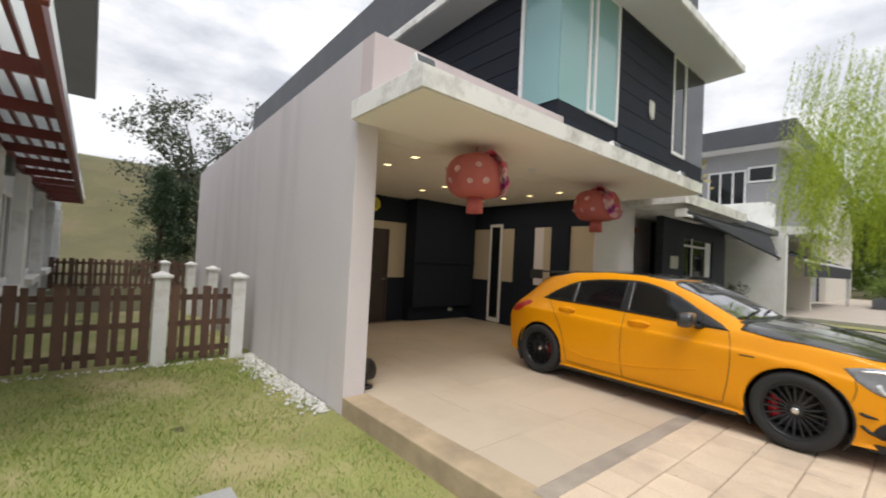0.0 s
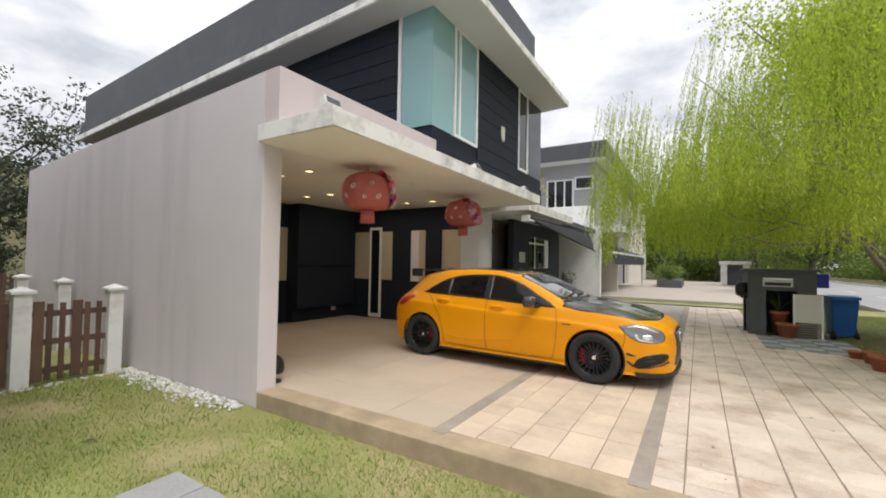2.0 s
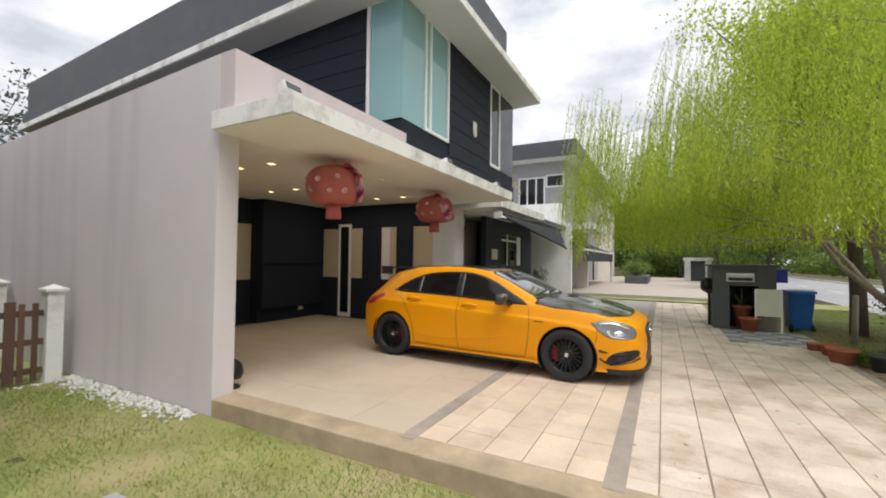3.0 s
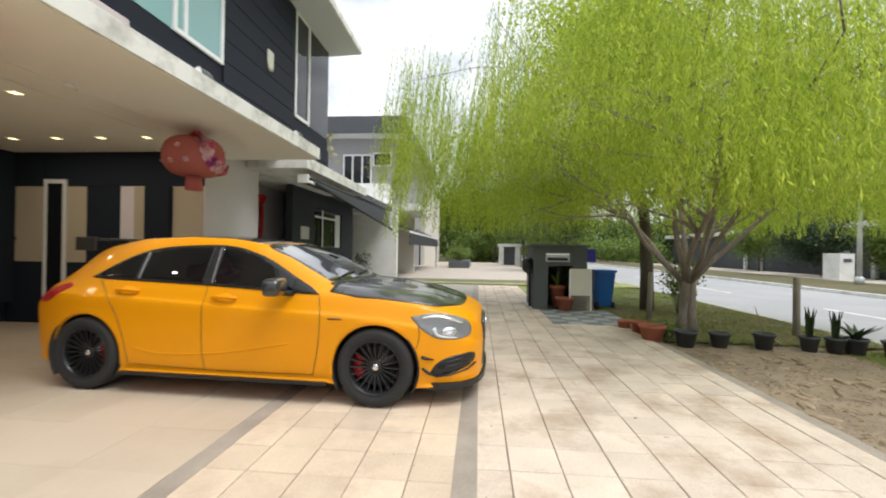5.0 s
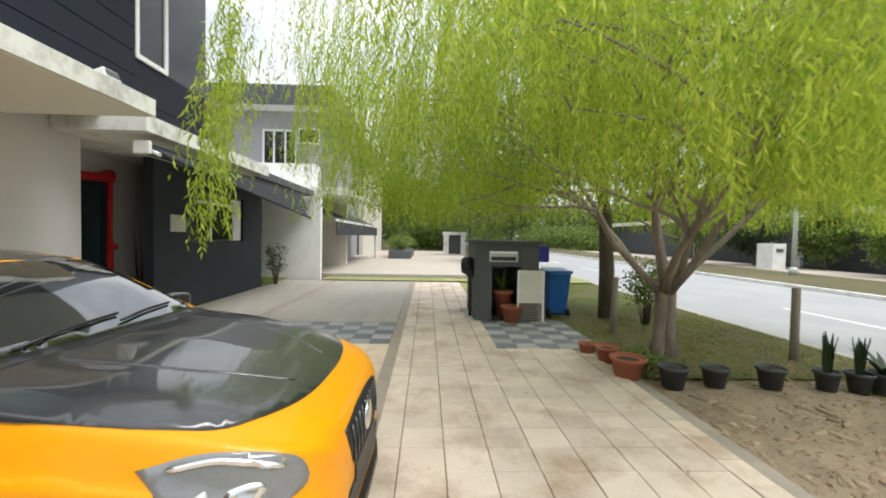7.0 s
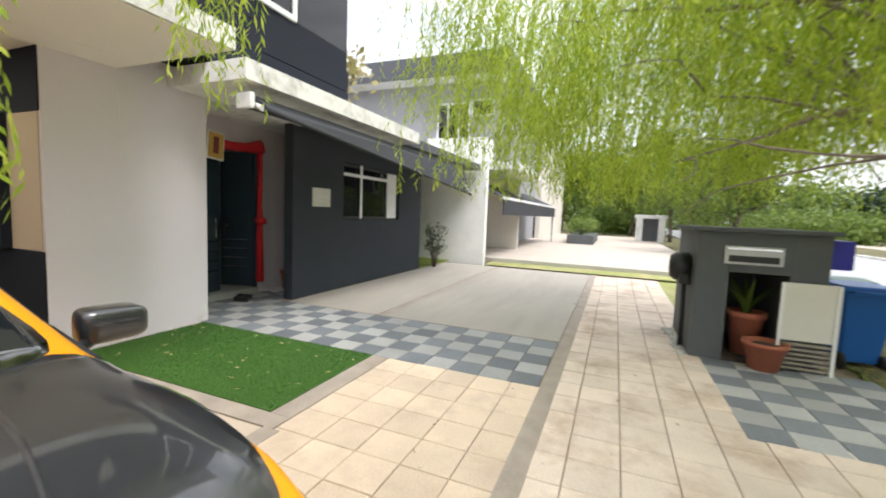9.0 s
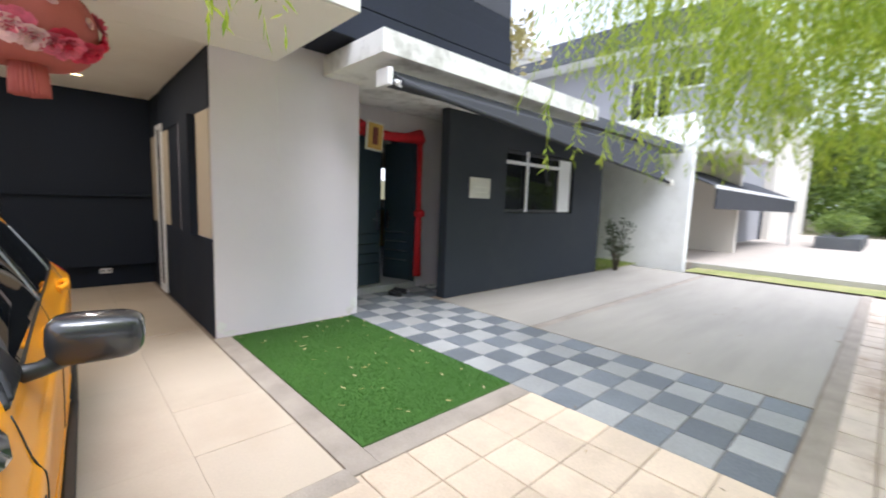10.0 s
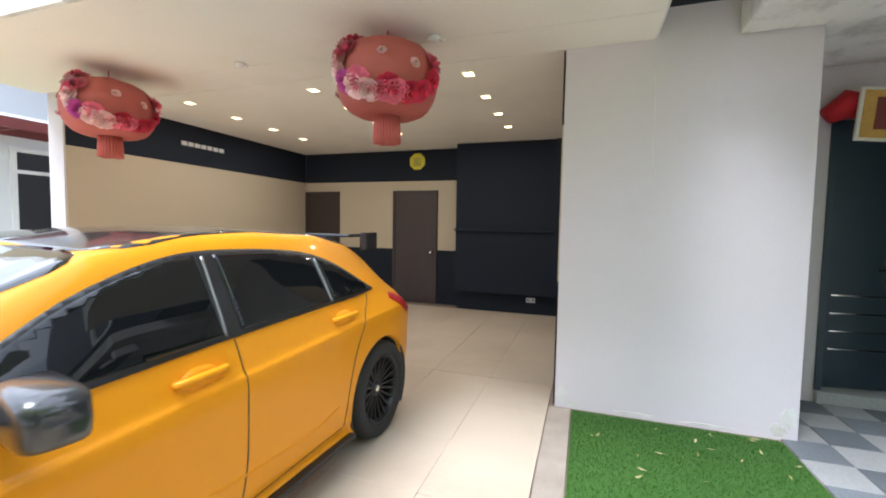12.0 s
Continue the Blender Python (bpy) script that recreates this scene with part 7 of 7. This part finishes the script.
def leafy_tree(x, y, height, crown_r, trunk_r, leaf, bark, label, seed, n_limb=6, per=150, size=0.12, open_crown=1.0, z=0.0, slim=0.3, first=0.35):
    rnd = random.Random(seed)
    tree = thing("tree", label, "tree", pose(x, y, z))
    pts = branch_path(rnd, (0, 0, -0.15), (0, 0, 1), height * 0.8, 0.06, 0, 6)
    bm = bmesh.new()
    tube(bm, pts, [trunk_r * (1 - 0.13 * i) for i in range(7)], 10)
    part("trunk", bm, bark, tree)
    centres = []
    for k in range(n_limb):
        t = first + (1 - first) * k / n_limb
        j = min(5, int(t * 6))
        s = pts[j].lerp(pts[j + 1], t * 6 - j)
        a = k * 2.4 + rnd.uniform(-0.4, 0.4)
        l = branch_path(rnd, s, (math.cos(a), math.sin(a), rnd.uniform(0.5, 1.2)), crown_r * rnd.uniform(0.7, 1.1), 0.14, -0.02, 5)
        limb = bmesh.new()
        tube(limb, l, [trunk_r * 0.45 * (1 - 0.16 * i) for i in range(6)], 6)
        for q in l[1:]:
            for _ in range(2):
                b = rnd.uniform(0, 6.28)
                tw = branch_path(rnd, q, (math.cos(b), math.sin(b), rnd.uniform(0, 1.2)), crown_r * 0.42, 0.2, 0, 3)
                tube(limb, tw, [trunk_r * 0.14, trunk_r * 0.11, trunk_r * 0.08, trunk_r * 0.04], 4)
                centres += tw[1:]
        part("limb", limb, bark, tree)
    vs, fs = leaf_cloud(centres, per, crown_r * 0.13 * open_crown, size, slim, rnd, 0.3)
    raw("crown", vs, fs, leaf, tree)
    return tree


leafy_tree(12.0, -4.06, 8.6, 2.9, 0.17, "leaf_willow", "bark_dark", "dark-trunked street tree behind the weeping tree", 31, 12, 130, 0.11, z=-0.05, first=0.4)
leafy_tree(5.2, 27.0, 8.2, 4.2, 0.14, "leaf_sparse", "bark_dark", "thin open tree behind the garage wall", 33, 12, 26, 0.19, 0.45, z=-0.1, first=0.22)
for i, (x, y, h, r) in enumerate(((28, -5.2, 5.5, 2.6), (36, -5.0, 6.2, 3.0), (46, -4.8, 6.5, 3.2), (56, -2.0, 8, 4.5), (62, 6.0, 9, 5), (58, -10.5, 8, 4.5), (72, -4, 10, 6), (75, -14, 10, 6), (70, 14, 10, 6), (84, 2, 12, 7))):
    leafy_tree(x, y, h, r, 0.16, "leaf_mid", "bark_dark", "leafy green street tree farther along the row", 50 + i, 8, 45 if x < 50 else 26, 0.16 if x < 50 else 0.45, 1.3, z=-0.1, first=0.35)
for i, (x, y, h, r) in enumerate(((27.5, -24, 3.6, 2.0), (31, -22.5, 4.0, 2.3), (22.0, -23.0, 3.0, 1.6), (17.5, -22.5, 3.4, 2.0), (38, -23, 4.4, 2.6))):
    leafy_tree(x, y, h, r, 0.10, "leaf_dark" if i % 2 else "leaf_mid", "bark_dark", "garden tree in front of the house across the road", 70 + i, 7, 60, 0.16, 1.2, z=-0.05, first=0.3)


def conifer(x, y, h, r, label, seed):
    rnd = random.Random(seed)
    t = thing("conifer", label, "tree", pose(x, y, -0.15))
    part("trunk", tube(bmesh.new(), [(0, 0, 0), (0.02, 0, h * 0.6), (0, 0.02, h * 0.97)], [0.12, 0.07, 0.02], 8), "bark_dark", t)
    cs = []
    for k in range(150):
        f = rnd.random() ** 0.8
        a = rnd.uniform(0, 6.28)
        rr = r * (1 - f) ** 0.75 * rnd.uniform(0.35, 1.05) * (0.85 + 0.3 * math.sin(a * 3 + f * 9))
        cs.append((rr * math.cos(a), rr * math.sin(a), 0.3 + f * (h - 0.4)))
    vs, fs = leaf_cloud(cs, 70, 0.16, 0.13, 0.16, rnd, 0.2)
    raw("crown", vs, fs, "leaf_dark", t)


conifer(2.65, 21.5, 5.0, 1.25, "dark green cypress behind the fence", 41)
conifer(3.5, 22.6, 4.4, 1.2, "second dark cypress behind the fence", 42)


def bush(x, y, z, r, h, leaf, label, seed, n=26, per=40, size=0.07):
    rnd = random.Random(seed)
    b = thing("bush", label, "bush", pose(x, y, z))
    st, cs = bmesh.new(), []
    for _ in range(n):
        a, q = rnd.uniform(0, 6.28), rnd.uniform(0.2, 1.0)
        tip = (r * q * math.cos(a), r * q * math.sin(a), h * rnd.uniform(0.4, 1.0))
        tube(st, [(0.03 * math.cos(a), 0.03 * math.sin(a), -0.05), (tip[0] * 0.5, tip[1] * 0.5, tip[2] * 0.6), tip], [0.010, 0.007, 0.003], 5)
        cs.append(tip)
    part("stem", st, "bark_dark", b)
    vs, fs = leaf_cloud(cs, per, r * 0.22, size, 0.3, rnd)
    raw("foliage", vs, fs, leaf, b)


bush(11.4, -4.55, -0.05, 0.42, 1.15, "leaf_mid", "small leafy shrub beside the second trunk", 61)
bush(16.85, 4.25, 0.0, 0.30, 1.15, "leaf_sparse", "tall greyish potted shrub at the end of the charcoal wall", 62, 20, 40, 0.06)
bush(8.75, -3.1, -0.05, 0.22, 0.22, "leaf_mid", "low green weeds at the tree's foot", 63, 16, 30, 0.05)
bush(12.6, 4.6, 3.1, 0.6, 1.2, "litter", "dry straw-coloured plant on the roof edge", 66, 20, 26, 0.16)
for i, (x, y) in enumerate(((31, 1.3), (33, 1.4), (35, 1.2), (29.5, 6.0))):
    bush(x, y, 0.5, 0.8, 0.9, "leaf_mid", "low hedge shrub in the far planter", 80 + i, 22, 40, 0.12)


# ---- far woods ----
def far_woods(name, n, spot, label, leaf, seed, per=34, size=0.75):
    rnd = random.Random(seed)
    cs = []
    for _ in range(n):
        x, y, h = spot(rnd)
        h *= 0.7 + 0.5 * abs(noise.noise((x * 0.13, y * 0.13, 2))) + 0.25 * rnd.random()
        cs.append((x, y, h * rnd.random() ** 0.8))
    vs, fs = leaf_cloud(cs, per, 0.9, size, 0.32, rnd)
    tagged(raw(name, vs, fs, leaf), label, "woods", kind="stuff")


far_woods("far_woods", 1500, lambda r: (r.uniform(96, 112), r.uniform(-75, 50), 9.0), "dense green trees closing the far end of the street", "leaf_mid", 91)
far_woods("far_hedge", 520, lambda r: (r.uniform(60, 94), r.uniform(-5.2, 2.5), 3.0), "green hedges and shrubs between the farther houses", "leaf_mid", 92, 40, 0.5)
far_woods("far_woods_across", 1200, lambda r: (r.uniform(-30, 96), r.uniform(-44, -36), 8.0), "tall green trees behind the houses across the road", "leaf_dark", 93)
far_woods("hedge_across", 420, lambda r: (r.uniform(58, 96), r.uniform(-24.5, -21), 2.6), "green garden hedge across the road", "leaf_mid", 94, 40, 0.4)

# ---- paving pieces, laid last ----
def tile_mesh(name, w, h, t, mat, bevel=0.004):
    bm = bmesh.new()
    lo = [bm.verts.new((x, y, -t)) for x, y in ((0, 0), (w, 0), (w, h), (0, h))]
    mid = [bm.verts.new((x, y, -bevel)) for x, y in ((0, 0), (w, 0), (w, h), (0, h))]
    b = bevel
    top = [bm.verts.new((x, y, 0)) for x, y in ((b, b), (w - b, b), (w - b, h - b), (b, h - b))]
    for p, q in ((lo, mid), (mid, top)):
        for k in range(4):
            bm.faces.new((p[k], p[(k + 1) % 4], q[(k + 1) % 4], q[k]))
    bm.faces.new(top)
    return mesh_of(name, bm, mat)


def lay(owner_name, label, name, mats, x0, x1, y0, y1, pitch_x, pitch_y, gap, near, pick=None, z=0.0, limit=300, skip=None, mat_of=None):
    """Lays tiles over a field. Those inside the stretch called near are parts of their own, the rest one joined part."""
    owner = thing(owner_name, label, "paving", kind="structure")
    meshes = {}
    nx, ny = max(1, round((x1 - x0) / pitch_x)), max(1, round((y1 - y0) / pitch_y))
    px, py = (x1 - x0) / nx, (y1 - y0) / ny
    count = 0
    rest_v, rest_f, rest_m = [], [], []
    for i in range(nx):
        for j in range(ny):
            x, y = x0 + i * px, y0 + j * py
            if skip and skip(x + px / 2, y + py / 2):
                continue
            m = mats[mat_of(i, j)] if mat_of else mats[0]
            dz = random.uniform(-0.0025, 0.0015)
            if near[0] <= x < near[1] and count < limit:
                if m not in meshes:
                    meshes[m] = tile_mesh(name, px - gap, py - gap, 0.012, m, min(0.004, gap * 0.6))
                ob = new(name, meshes[m])
                ob.parent = owner
                ob.matrix_basis = pose(x + gap / 2, y + gap / 2, z + dz, random.uniform(-0.15, 0.15), random.uniform(-0.15, 0.15), random.uniform(-0.12, 0.12))
                count += 1
            else:
                b, k = 0.006, len(rest_v)
                a0, a1, b0, b1 = x + gap / 2, x + px - gap / 2, y + gap / 2, y + py - gap / 2
                rest_v += [(a0, b0, z - 0.012), (a1, b0, z - 0.012), (a1, b1, z - 0.012), (a0, b1, z - 0.012),
                           (a0 + b, b0 + b, z + dz), (a1 - b, b0 + b, z + dz), (a1 - b, b1 - b, z + dz), (a0 + b, b1 - b, z + dz)]
                rest_f += [(k, k + 1, k + 5, k + 4), (k + 1, k + 2, k + 6, k + 5), (k + 2, k + 3, k + 7, k + 6), (k + 3, k, k + 4, k + 7), (k + 4, k + 5, k + 6, k + 7)]
                rest_m += [0 if not mat_of else mat_of(i, j)] * 5
    if rest_v:
        ob = raw(name + "_field", rest_v, rest_f, mats[0], owner)
        for m in mats[1:]:
            ob.data.materials.append(M[m])
        ob.data.polygons.foreach_set("material_index", rest_m)
        tagged(ob, kind="stuff")
    return owner


lay("paving_driveway", "square pale concrete tiles of the driveway with tan stains", "tile", ["tile_pale"], 3.02, 18.06, -2.535, 0.065, 0.32, 0.325, 0.007, (3.6, 9.7), skip=lambda x, y: x > 9.60 and y < -1.42)
lay("paving_porch_lane", "square tan concrete tiles before the porch", "tile", ["tile"], 2.85, 9.82, 0.02, 1.66, 0.32, 0.328, 0.007, (2.7, 9.9))
lay("paving_driveway_edge", "narrow tan edge tiles along the verge", "tile", ["tile_pale"], 2.85, 9.57, -2.74, -2.54, 0.32, 0.20, 0.007, (2, 10))
lay("paving_driveway_cut", "row of cut pale tiles along the curb", "tile", ["tile_pale"], 2.85, 3.017, -2.535, 0.065, 0.17, 0.325, 0.007, (2, 4))
lay("paving_carport", "large cream porch tiles under the carport", "porch_tile", ["porch_tile"], 2.83, 8.19, 1.75, 8.09, 0.61, 0.61, 0.002, (2.5, 8.3))
lay("paving_checker", "chequered dark and pale slate tiles before the entrance", "slate_tile", ["slate_dark", "slate_light"], 9.82, 11.31, 0.10, 5.4, 0.298, 0.295, 0.006, (9.5, 12), mat_of=lambda i, j: (i + j) % 2)
lay("paving_checker_recess", "chequered slate tiles in the entrance recess", "slate_tile", ["slate_dark", "slate_light"], 11.33, 12.94, 4.68, 5.4, 0.298, 0.295, 0.006, (11, 13), mat_of=lambda i, j: (i + j) % 2)
lay("paving_meter_patio", "chequered slate tiles before the meter pillar", "slate_tile", ["slate_dark", "slate_light"], 9.62, 11.58, -3.00, -1.45, 0.30, 0.286, 0.006, (9.5, 12), mat_of=lambda i, j: (i + j) % 2, z=0.004)
lay("paving_stepping", "pale slate stepping stones in the lawn", "slate_tile", ["slate_light"], -0.9, 1.3, 2.0, 3.2, 0.44, 0.4, 0.012, (-2, 2), z=LAWN_Z + 0.035)
lay("paving_stepping_side", "pale slate stones beside the fence", "slate_tile", ["slate_light"], -1.1, -0.3, 4.0, 6.6, 0.4, 0.52, 0.012, (-2, 2), z=LAWN_Z + 0.035)
